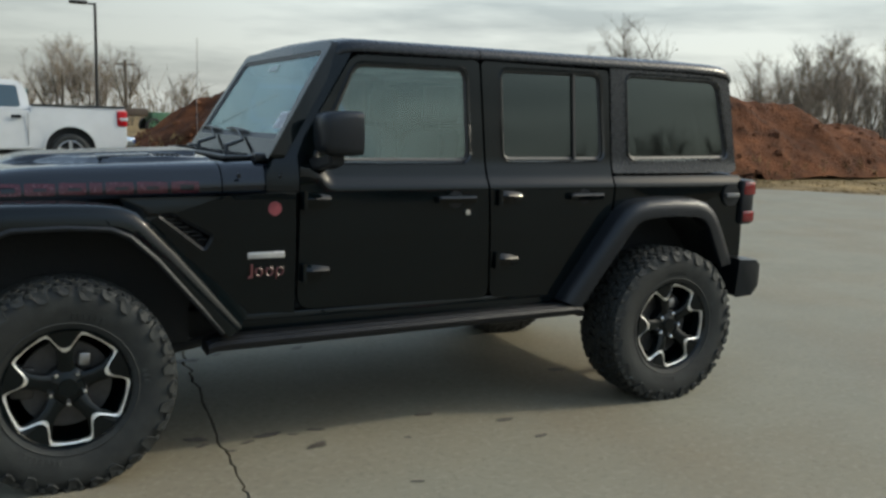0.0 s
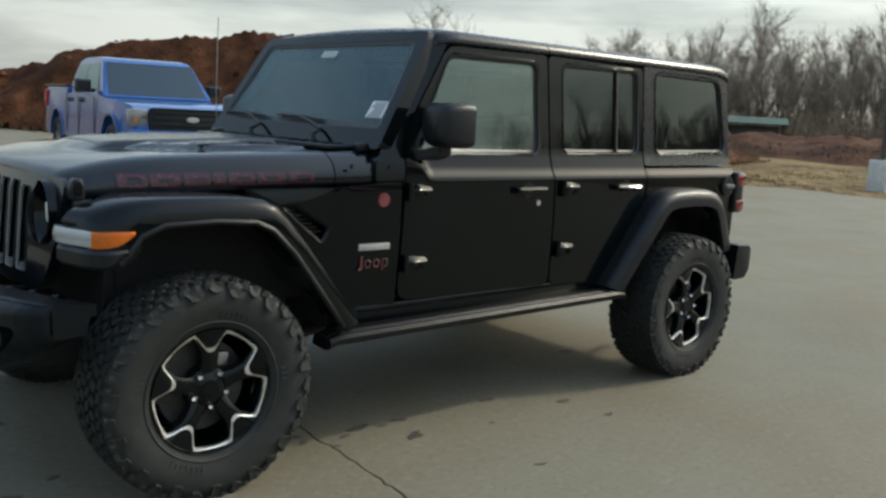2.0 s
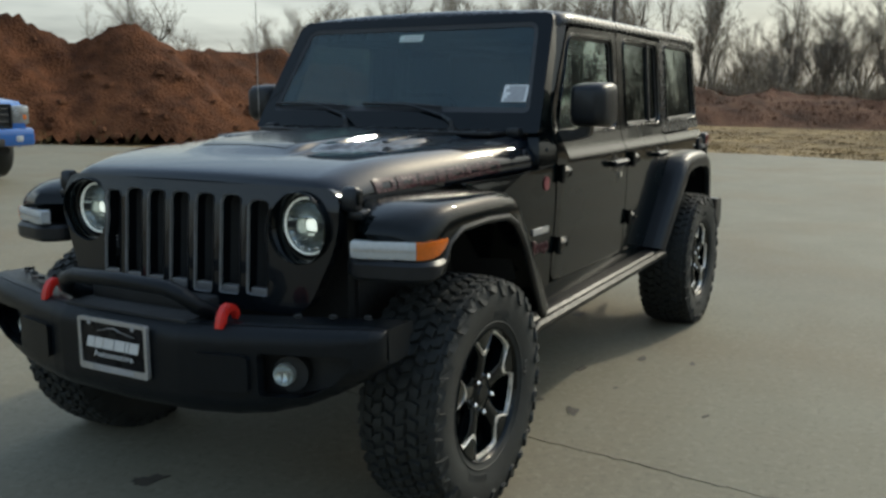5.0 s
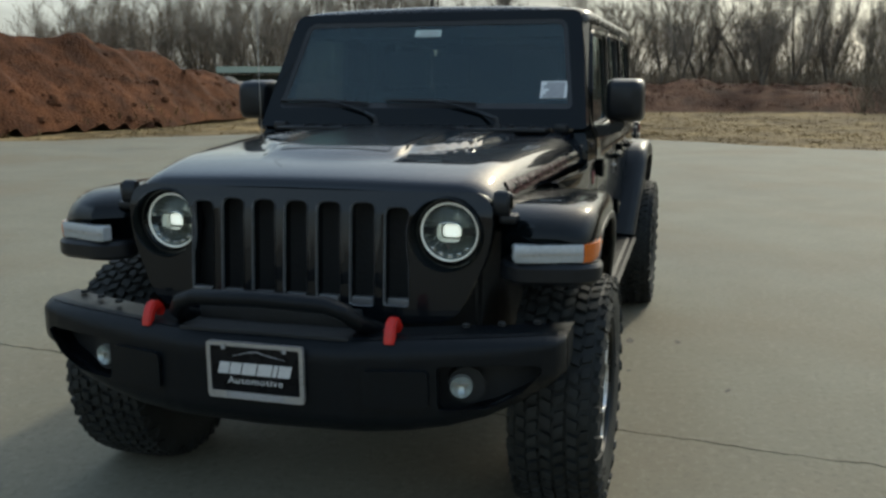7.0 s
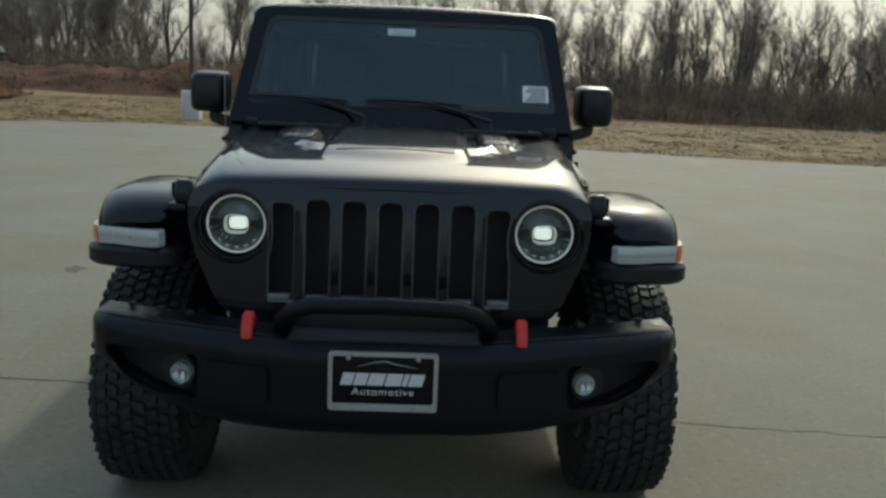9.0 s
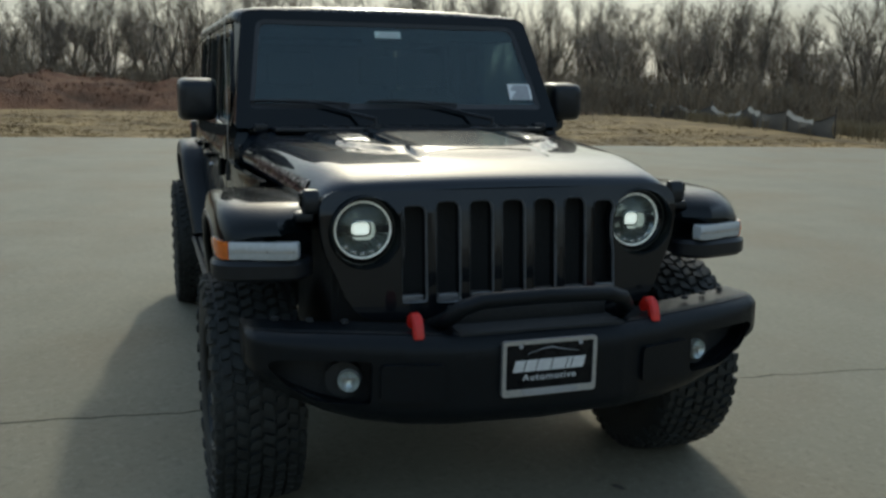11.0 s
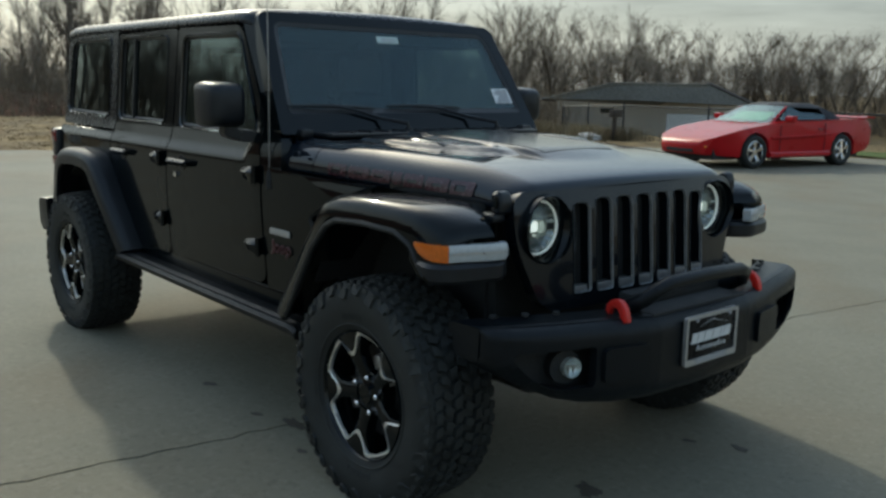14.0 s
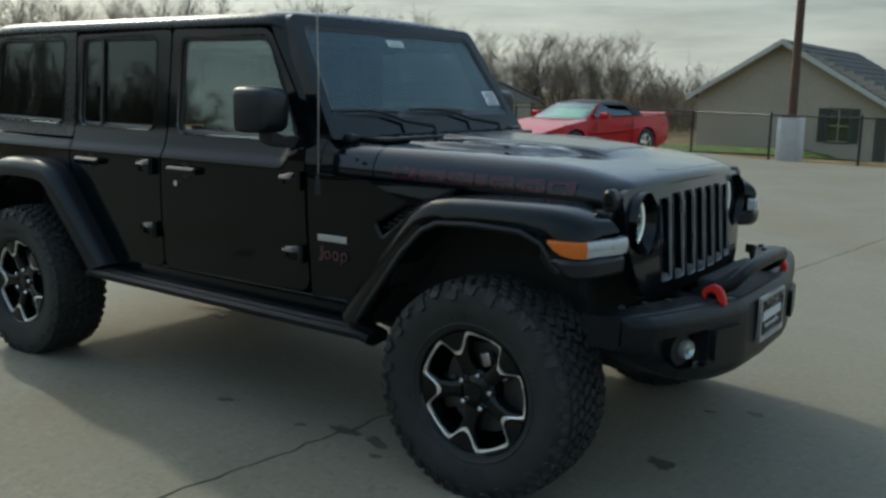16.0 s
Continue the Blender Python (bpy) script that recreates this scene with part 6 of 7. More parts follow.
def knobs(radius, half, n, rows, seed, depth=0.014):
    """Tread blocks: staggered rows of bevelled lugs round the tyre."""
    rnd = random.Random(seed)
    bm = bmesh.new()
    for yc, wd, ln, shift, skew in rows:
        for k in range(n):
            a = math.tau * (k + shift) / n
            l2, w2 = ln * math.pi / n * 0.98, wd / 2
            l2, w2, a = l2 * rnd.uniform(0.82, 1.12), w2 * rnd.uniform(0.88, 1.08), a + rnd.uniform(-0.08, 0.08) * math.tau / n
            tops = []
            crown = 0.016 * (abs(yc) / half) ** 3
            pts = [(-l2, -w2), (-l2 * 0.3, -w2 * 1.12), (l2, -w2 * 0.85), (l2, w2), (l2 * 0.2, w2 * 1.1), (-l2, w2 * 0.9)]
            for sc, r in ((1.0, radius - depth - 0.004 - crown), (0.86, radius - crown)):
                tops.append([((r) * math.cos(a + (p * sc) + skew * q / 0.1), yc + q * sc, r * math.sin(a + (p * sc) + skew * q / 0.1)) for p, q in pts])
            v = [[bm.verts.new(p) for p in t] for t in tops]
            for i in range(6):
                j = (i + 1) % 6
                bm.faces.new((v[0][i], v[0][j], v[1][j], v[1][i]))
            bm.faces.new(v[1])
    return bm


def petal(th):
    """Edge of the bright line on the wheel face: five wide lobes and five narrow dips."""
    d = abs((th / math.tau * 5 + 0.5) % 1 - 0.5) / 5 * 360
    return lerp([(0, 0.147), (3, 0.148), (6, 0.153), (9, 0.165), (12, 0.184), (14.5, 0.203), (16.5, 0.2135), (18, 0.2160), (20, 0.2150), (26, 0.2115), (36, 0.2105)], d)


def petal_width(th):
    """Half the width of the bright line: broad in the dips and at the horns."""
    d = abs((th / math.tau * 5 + 0.5) % 1 - 0.5) / 5 * 360
    return lerp([(0, 0.0075), (4, 0.0072), (9, 0.0044), (14, 0.0050), (17.5, 0.0078), (21, 0.0052), (28, 0.0030), (36, 0.0030)], d)


def make_wheel():
    hub = part("wheel", revolve(bmesh.new(), [(0.0, -0.105), (0.032, -0.105), (0.034, -0.100), (0.060, -0.092), (0.078, -0.084), (0.080, -0.02), (0.0, -0.02)], 30), PAINT, suv)
    prof = [(0.215, -0.098), (0.222, -0.116), (0.234, -0.124), (0.252, -0.130), (0.300, -0.142), (0.345, -0.143), (0.374, -0.136), (0.386, -0.122), (0.388, -0.06), (0.389, 0.0), (0.388, 0.06), (0.386, 0.122), (0.374, 0.136), (0.345, 0.143), (0.300, 0.142), (0.234, 0.124), (0.215, 0.10)]
    tyre = part("tyre", revolve(bmesh.new(), prof, 72, closed=False), RUBBER, hub, sharp=60)
    rows = [(-0.021, 0.036, 0.74, 0.0, 0.09), (0.021, 0.036, 0.74, 0.5, -0.09), (-0.062, 0.034, 0.70, 0.45, -0.08), (0.062, 0.034, 0.70, 0.95, 0.08), (-0.099, 0.030, 0.70, 0.15, 0.06), (0.099, 0.030, 0.70, 0.65, -0.06), (-0.131, 0.024, 0.62, 0.6, 0.0), (0.131, 0.024, 0.62, 0.1, 0.0)]
    tagged(part("tread", knobs(0.404, 0.14, 52, rows, 3), RUBBER, tyre, flat=True), kind="stuff")
    bm = bmesh.new()
    for k in range(30):
        for side in (-1, 1):
            # side biters: a long and a short lug in turn, each with a hooked foot
            a = math.tau * (k + (0.1 if side < 0 else 0.6)) / 30
            da, lo = (0.080, 0.338) if k % 2 else (0.066, 0.356)
            shape = [(a - da, 0.392, 0.128), (a + da, 0.392, 0.128), (a + da * 0.95, 0.372, 0.1385), (a + da * 0.55, lo + 0.008, 0.1445), (a + da * 0.1, lo, 0.1450), (a - da * 0.65, lo + 0.004, 0.1448), (a - da * 0.75, 0.372, 0.1390)]
            v = [(r * math.cos(aa), side * (o + 0.0065), r * math.sin(aa)) for aa, r, o in shape]
            w = [(r * 0.985 * math.cos(a + (aa - a) * 1.12), side * (o - 0.008), r * 0.985 * math.sin(a + (aa - a) * 1.12)) for aa, r, o in shape]
            loft(bm, [v, w])
    tagged(part("shoulder_tread", bm, RUBBER, tyre, flat=True), kind="stuff")
    bm = revolve(bmesh.new(), [(0.246, -0.130), (0.250, -0.1335), (0.255, -0.132)], 60, closed=False)
    part("sidewall_ribs", bm, RUBBER, tyre)
    bm = bmesh.new()
    for a0, cnt in ((1.2, 6), (4.2, 7), (0.1, 3), (2.9, 3)):
        for k in range(cnt):
            a = a0 + k * 0.075
            r0, r1 = 0.268, 0.290
            loft(bm, [[(r * math.cos(aa), -0.1368 - (r - 0.268) * 0.18, r * math.sin(aa)) for r, aa in ((r0, a), (r1, a), (r1, a + 0.035), (r0, a + 0.035))], [(r * math.cos(aa), -0.132, r * math.sin(aa)) for r, aa in ((r0, a), (r1, a), (r1, a + 0.05), (r0, a + 0.05))]])
    tagged(part("sidewall_marking", bm, RUBBER, tyre, "raised plain bars on the sidewall"), kind="stuff")
    # rim: barrel, face with petal opening, bright edge, spokes
    rim = part("rim", revolve(bmesh.new(), [(0.229, -0.118), (0.2255, -0.127), (0.2205, -0.121), (0.212, -0.09), (0.195, 0.08), (0.214, 0.118), (0.205, 0.118), (0.10, 0.06), (0.10, 0.10), (0.226, 0.10)], 60), PAINT, hub)
    n = 180
    rows_ = []
    for k in range(n):
        th = math.tau * k / n + math.radians(98)
        c, s_ = math.cos(th), math.sin(th)
        rp = petal(math.tau * k / n)
        rows_.append([(r * c, o, r * s_) for r, o in ((0.2215, -0.117), (rp + 0.0012, -0.110), (rp - 0.004, -0.109), (rp - 0.006, -0.075), (0.218, -0.080))])
    bm = bmesh.new()
    loft(bm, rows_ + rows_[:1], closed=True, caps=False)
    bmesh.ops.remove_doubles(bm, verts=bm.verts, dist=1e-6)
    part("rim_face", bm, PAINT, rim)
    bm = bmesh.new()
    edge = []
    for k in range(n + 1):
        th = math.tau * k / n + math.radians(98)
        rp = petal(math.tau * k / n)
        w = petal_width(math.tau * k / n)
        edge.append([(r * math.cos(th), o, r * math.sin(th)) for r, o in ((rp + w, -0.1105), (rp + w - 0.0006, -0.1138), (rp - w, -0.1116), (rp - w - 0.002, -0.102))])
    loft(bm, edge, closed=True, caps=False)
    bmesh.ops.remove_doubles(bm, verts=bm.verts, dist=1e-6)
    part("bright_edge", bm, MACHINED, rim, "machined bright edge")
    for k in range(5):
        th = math.tau * k / 5 + math.radians(98)
        c, s_ = math.cos(th), math.sin(th)
        bm = bmesh.new()
        loft(bm, [[(r * c - q * s_, o, r * s_ + q * c) for q, o in ((-w, back), (-w, fr), (-w * 0.55, fr - 0.008), (w * 0.55, fr - 0.008), (w, fr), (w, back))] for r, w, fr, back in ((0.060, 0.034, -0.088, -0.05), (0.10, 0.026, -0.096, -0.055), (0.145, 0.030, -0.102, -0.06), (0.20, 0.062, -0.100, -0.07))])
        part("spoke", bm, PAINT, rim)
    for k in range(5):
        th = math.tau * (k + 0.5) / 5 + math.radians(98)
        bm = bmesh.new()
        disc(bm, (0.0635 * math.cos(th), -0.086, 0.0635 * math.sin(th)), (0, -1, 0), 0.0105, 0.020, 6, 0.0095)
        disc(bm, (0.0635 * math.cos(th), -0.106, 0.0635 * math.sin(th)), (0, -1, 0), 0.0085, 0.006, 8, 0.004)
        part("lug_nut", bm, CHROME, hub)
    bm = bmesh.new()
    disc(bm, (0, -0.03, 0), (0, 1, 0), 0.165, 0.02, 40)
    box(bm, -0.19, -0.11, -0.045, 0.03, -0.06, 0.06, bevel=0.01)
    part("brake_disc", bm, DISC, hub)
    bm = bmesh.new()
    for a in (22, 62):
        q = radians(a)
        box(bm, 0.115 * math.cos(q) - 0.022, 0.115 * math.cos(q) + 0.022, -0.070, -0.035, 0.115 * math.sin(q) - 0.026, 0.115 * math.sin(q) + 0.026, bevel=0.010)
    part("brake_caliper", bm, STEEL, hub)
    return hub


hub = make_wheel()
hub.matrix_basis = pose(-0.03, -0.836, 0.405, 0, 6, 0) @ Matrix.Scale(1.035, 4)
for x, s, a in ((2.975, -1, -7), (-0.03, 1, -17), (2.98, 1, -14)):
    copy_thing(hub, pose(x, s * 0.836, 0.405, 0, 0, 0) @ pose(0, 0, 0, 0, 0, 180 if s > 0 else 0) @ pose(0, 0, 0, 0, a, 0))

# ---- parked vehicles ----
WHITEPAINT = grain("white_car_paint", (0.52, 0.53, 0.53), 0.22, 0, 0.05, 3.0, 0.05, coat=0.5)
BLUEPAINT = grain("blue_car_paint", (0.020, 0.098, 0.33), 0.2, 0.1, 0.10, 3.0, 0.08, coat=0.6)
REDPAINT = grain("red_car_paint", (0.40, 0.008, 0.013), 0.30, 0, 0.08, 3.0, 0.06, spec=0.15, coat=0.28)
HEADLENS = grain("clear_headlamp", (0.22, 0.225, 0.225), 0.12, 0.3, 0.3, 25.0, 0.2, coat=0.8)
SOFTTOP = grain("black_canvas", (0.016, 0.017, 0.022), 0.8, 0, 0.2, 20.0, 0.1, 0.4, 200.0)
CARGLASS = glass("car_glass", (0.20, 0.23, 0.24))
CARCLEAR = glass("car_clear_glass", (0.72, 0.78, 0.75), mirror=0.05)
GREENCLOTH = grain("green_sunshade", (0.10, 0.42, 0.17), 0.7, 0, 0.2, 8.0, 0.1)


def road_wheel(parent, at, r, width, out, rim_material):
    """A wheel with tyre, rim and spokes; out: the side its face looks to."""
    w = part("wheel", revolve(bmesh.new(), [(0.0, -width * 0.42), (r * 0.16, -width * 0.42), (r * 0.18, -width * 0.2), (0.0, -width * 0.1)], 18), rim_material, parent)
    w.matrix_basis = pose(*at, 0, 0, 0 if out < 0 else 180)
    part("tyre", revolve(bmesh.new(), [(r * 0.66, -width * 0.40), (r * 0.74, -width * 0.5), (r * 0.93, -width * 0.48), (r, -width * 0.36), (r, width * 0.36), (r * 0.93, width * 0.48), (r * 0.66, width * 0.4)], 36), RUBBER, w, sharp=60)
    rim = part("rim", revolve(bmesh.new(), [(r * 0.67, -width * 0.41), (r * 0.63, -width * 0.43), (r * 0.58, -width * 0.2), (r * 0.58, width * 0.2), (r * 0.67, width * 0.3)], 32), rim_material, w)
    for k in range(5):
        a = math.tau * k / 5 + 0.3
        c, s_ = math.cos(a), math.sin(a)
        bm = loft(bmesh.new(), [[(q * c - p * s_, o, q * s_ + p * c) for p, o in ((-wd, -width * 0.28), (-wd * 0.6, fr), (wd * 0.6, fr), (wd, -width * 0.28))] for q, wd, fr in ((r * 0.1, r * 0.09, -width * 0.41), (r * 0.62, r * 0.12, -width * 0.40))])
        part("spoke", bm, rim_material, rim)
    part("wheel_back", disc(bmesh.new(), (0, -width * 0.12, 0), (0, 1, 0), r * 0.6, 0.03, 24), DARK, w)
    return w


def car_side(x0, x1, top, bottom, arches, n=8):
    """Side outline of a body: top line, then the bottom with wheel arches."""
    low = []
    x = x1
    for cx, r, cz in sorted(arches, reverse=True):
        low.append((cx + r, bottom(cx + r)))
        for k in range(1, n):
            a = math.pi * k / n
            low.append((cx + r * math.cos(a), max(bottom(cx), cz + r * math.sin(a))))
        low.append((cx - r, bottom(cx - r)))
    return top + low


def shell(outline, half, tuck, belt, material, parent, name="body"):
    """A body from its side outline: both flanks with tumblehome, and the skin between them."""
    bm = bmesh.new()
    sides = []
    for s in (-1, 1):
        v = [bm.verts.new((x, s * (half(x) - max(0, z - belt) * tuck - max(0, 0.45 - z) * 0.12), z)) for x, z in outline]
        sides.append(v)
        es = [bm.edges.new((v[i], v[(i + 1) % len(v)])) for i in range(len(v))]
        bmesh.ops.triangle_fill(bm, use_beauty=True, use_dissolve=False, edges=es)
    a, b = sides
    for i in range(len(a)):
        j = (i + 1) % len(a)
        bm.faces.new((a[i], a[j], b[j], b[i]))
    bmesh.ops.recalc_face_normals(bm, faces=bm.faces)
    bmesh.ops.bevel(bm, geom=[e for e in bm.edges if len(e.link_faces) == 2 and e.calc_face_angle(0) > 0.9], offset=0.03, segments=2, affect="EDGES", clamp_overlap=True)
    return part(name, bm, material, parent, sharp=40)


def flank_plate(name, loop, half, tuck, belt, material, parent, s, off=0.004, thick=0.01):
    pl = lambda x, z, d: (x, s * (half(x) - max(0, z - belt) * tuck + off - d), z)
    return part(name, plate([loop], pl, thick), material, parent)


def pickup(at, turn, paint, label):
    """A crew-cab pickup truck, nose towards -x, front axle at x = 0."""
    t = thing("pickup_truck", at, turn, label, "pickup truck")
    half = lambda x: lerp([(-0.95, 0.88), (-0.70, 0.965), (0.0, 0.995), (4.0, 0.995), (4.8, 0.975)], x)
    flat = lambda x: 0.46
    top = [(-0.92, 0.50), (-0.95, 0.80), (-0.90, 1.06), (-0.75, 1.13), (0.0, 1.19), (0.78, 1.225), (2.95, 1.27), (2.97, 1.385), (4.78, 1.385), (4.82, 1.30), (4.82, 0.60), (4.76, 0.48)]
    body = shell(car_side(-0.92, 4.8, top, flat, [(0.0, 0.50, 0.46), (3.70, 0.50, 0.46)]), half, 0.10, 0.95, paint, t)
    cab = [(0.62, 1.215), (1.20, 1.78), (1.32, 1.865), (1.70, 1.905), (2.55, 1.90), (2.80, 1.86), (2.92, 1.60), (2.96, 1.26)]
    roof = shell(cab, lambda x: 0.93, 0.30, 1.26, paint, t, "cab")
    wh = lambda x: 0.93
    for s in (-1, 1):
        g = flank_plate("front_window", rounded([(1.02, 1.34), (1.98, 1.34), (1.98, 1.79), (1.40, 1.79)], 0.05), wh, 0.30, 1.26, CARGLASS, roof, s)
        g = flank_plate("rear_window", rounded([(2.06, 1.34), (2.78, 1.34), (2.72, 1.78), (2.06, 1.79)], 0.05), wh, 0.30, 1.26, CARGLASS, roof, s)
        for x in (1.90, 2.76):
            part("door_handle", boxed(x - 0.16, x + 0.03, s * 0.985, s * 1.015, 1.11, 1.18, bevel=0.015), TRIM, body)
        for x in (0.95, 2.02, 2.90):
            part("door_seam", boxed(x, x + 0.008, s * 0.985, s * 0.9985, 0.55, 1.21), SEAL, body)
        for cx in (0.0, 3.70):
            bm = bmesh.new()
            arc = [(cx + r * math.cos(a), 0.46 + r * math.sin(a)) for r in (0.53, 0.49) for a in ((math.pi * k / 14 for k in range(15)) if r > 0.5 else (math.pi * (14 - k) / 14 for k in range(15)))]
            pl = lambda x, z, d: (x, s * (1.012 - d), z)
            part("arch_lip", plate([arc], pl, 0.05), paint, body)
            road_wheel(t, (cx, s * 0.86, 0.40), 0.40, 0.27, s, SILVER if paint is WHITEPAINT else GREYTRIM)
        bm = loft(bmesh.new(), [[(x, s * y, z) for y, z in rounded([(a, b), (c, b), (c, d), (a, d)], 0.03, 3)] for x, a, b, c, d in ((1.05, 1.02, 1.30, 1.22, 1.47), (1.10, 1.0, 1.28, 1.25, 1.50), (1.17, 1.0, 1.28, 1.25, 1.50))])
        mir = part("door_mirror", bm, TRIM if paint is BLUEPAINT else paint, t)
        part("mirror_arm", boxed(1.08, 1.16, s * 0.93, s * 1.02, 1.29, 1.35, bevel=0.01), TRIM, mir)
        hl = part("headlamp", boxed(-0.950, -0.66, s * 0.66, s * 0.945, 0.80, 1.075, bevel=0.04), HEADLENS, t)
        part("reflector", disc(bmesh.new(), (-0.940, s * 0.745, 0.965), (-1, 0, 0), 0.055, 0.010, 18, 0.045), WHITELENS, hl)
        part("indicator", boxed(-0.951, -0.90, s * 0.83, s * 0.90, 0.87, 0.95, bevel=0.012), AMBER, hl)
        lens = part("tail_lamp", boxed(4.62, 4.835, s * 0.86, s * 0.992, 0.97, 1.31, bevel=0.05), REDPAINT, t)
        part("reverse_lens", boxed(4.67, 4.842, s * 0.88, s * 0.996, 1.09, 1.17, bevel=0.02), WHITELENS, lens)
        part("bed_rail", boxed(2.98, 4.80, s * 0.86, s * 0.975, 1.375, 1.405, bevel=0.01), TRIM, t)
        part("fog_lamp", boxed(-1.045, -0.99, s * 0.66, s * 0.78, 0.56, 0.66, bevel=0.02), WHITELENS, t)
    bm = loft(bmesh.new(), [[(0.68, -0.84, 1.255), (0.68, 0.84, 1.255), (0.70, 0.84, 1.23), (0.70, -0.84, 1.23)], [(1.20, -0.72, 1.80), (1.20, 0.72, 1.80), (1.23, 0.72, 1.78), (1.23, -0.72, 1.78)]])
    for v in bm.verts:
        v.co.x -= 0.012
        v.co.z += 0.012
    part("windscreen", bm, CARGLASS, roof)
    part("rear_screen", boxed(2.925, 2.945, -0.62, 0.62, 1.42, 1.74, bevel=0.005), CARGLASS, roof)
    gr = part("grille", boxed(-0.975, -0.90, -0.64, 0.64, 0.77, 1.085, bevel=0.03), DARK, t)
    lp = rounded([(-0.66, 0.755), (0.66, 0.755), (0.66, 1.10), (-0.66, 1.10)], 0.05)
    part("grille_surround", plate([lp, grown(lp, -0.03)], lambda y, z, d: (-0.99 + d, y, z), 0.06), TRIM if paint is BLUEPAINT else CHROME, gr)
    for z in (0.845, 0.935, 1.02):
        part("grille_bar", boxed(-0.99, -0.965, -0.60, 0.60, z - 0.018, z + 0.018, bevel=0.006), TRIM if paint is BLUEPAINT else CHROME, gr)
    bm = revolve(bmesh.new(), [(0.0, -0.004), (0.10, 0.0), (0.10, 0.012), (0.0, 0.014)], 24, "x")
    for v in bm.verts:
        v.co.z *= 0.42
    em = part("oval_emblem", bm, SILVER, gr)
    em.location = (-1.0, 0, 0.935)
    part("front_bumper", boxed(-1.04, -0.80, -0.96, 0.96, 0.50, 0.76, bevel=0.05), paint if paint is BLUEPAINT else CHROME, t)
    part("lower_intake", boxed(-1.05, -0.95, -0.5, 0.5, 0.50, 0.62, bevel=0.02), DARK, t)
    part("rear_bumper", boxed(4.80, 5.0, -0.92, 0.92, 0.56, 0.74, bevel=0.04), CHROME, t)
    part("underbody", boxed(-0.7, 4.6, -0.74, 0.74, 0.36, 0.60), DARK, t)
    for cx in (0.0, 3.70):
        part("wheel_housing", boxed(cx - 0.52, cx + 0.52, -0.86, 0.86, 0.44, 0.99), DARK, t)
    part("bed_floor", boxed(2.99, 4.78, -0.80, 0.80, 1.388, 1.392), DARK, t)
    return t


white = pickup((-2.04, 15.8, rise(0, 15.8) + 0.02), 0, WHITEPAINT, "white crew-cab pickup truck parked on the lot")
white.scale = (0.96, 0.96, 0.94)
pickup((4.92, 10.35, rise(4.9, 10.4) + 0.03), 84, BLUEPAINT, "bright blue crew-cab pickup truck with black grille")

# red convertible, nose towards -x in its own frame
car = thing("convertible", (7.805, -13.56, rise(7, -14)), math.degrees(math.atan2(-0.982, -0.191)), "low red sports convertible with its black soft top up", "car")
half = lambda x: lerp([(-1.12, 0.50), (-0.95, 0.72), (-0.6, 0.86), (0.0, 0.92), (2.6, 0.935), (3.3, 0.90), (3.62, 0.80)], x)
top = [(-1.06, 0.27), (-1.13, 0.34), (-1.155, 0.42), (-1.13, 0.49), (-1.06, 0.55), (-0.95, 0.600), (-0.78, 0.655), (-0.55, 0.715), (-0.30, 0.772), (0.45, 0.87), (0.95, 0.915), (2.55, 0.945), (3.25, 0.955), (3.58, 0.93), (3.66, 0.72), (3.60, 0.42), (3.40, 0.30)]
red = shell(car_side(-1.1, 3.6, top, lambda x: 0.22, [(0.0, 0.37, 0.33), (2.567, 0.37, 0.33)]), half, 0.25, 0.62, REDPAINT, car)
rings = []
for x, z, w in ((1.12, 1.205, 0.56), (1.28, 1.250, 0.58), (1.60, 1.285, 0.59), (1.98, 1.275, 0.60), (2.30, 1.205, 0.62), (2.56, 1.095, 0.66), (2.78, 0.965, 0.70)):
    low = min(z - 0.02, lerp([(1.12, 1.18), (1.95, 1.185), (2.12, 1.10), (2.20, 0.93), (3, 0.93)], x))
    rings.append([(x, -w - 0.10 * (z - low > 0.1), low), (x, -w, z - 0.05), (x, -w * 0.8, z - 0.008), (x, 0, z), (x, w * 0.8, z - 0.008), (x, w, z - 0.05), (x, w + 0.10 * (z - low > 0.1), low)])
canvas = part("soft_top", loft(bmesh.new(), rings), SOFTTOP, car, "black canvas soft top")
bm = loft(bmesh.new(), [[(0.48, -0.74, 0.875), (0.36, 0, 0.885), (0.48, 0.74, 0.875), (0.52, 0.74, 0.870), (0.40, 0, 0.870), (0.52, -0.74, 0.870)], [(1.13, -0.56, 1.200), (1.08, 0, 1.220), (1.13, 0.56, 1.200), (1.16, 0.56, 1.190), (1.11, 0, 1.205), (1.16, -0.56, 1.190)]])
part("windscreen", bm, CARCLEAR, car).visible_shadow = False
bm = loft(bmesh.new(), [[(0.66, -0.48, 0.915), (0.66, 0.48, 0.915), (0.68, 0.48, 0.905), (0.68, -0.48, 0.905)], [(1.00, -0.44, 1.085), (1.00, 0.44, 1.085), (1.02, 0.44, 1.075), (1.02, -0.44, 1.075)]])
part("sunshade", bm, GREENCLOTH, car, "green sunshade behind the windscreen")
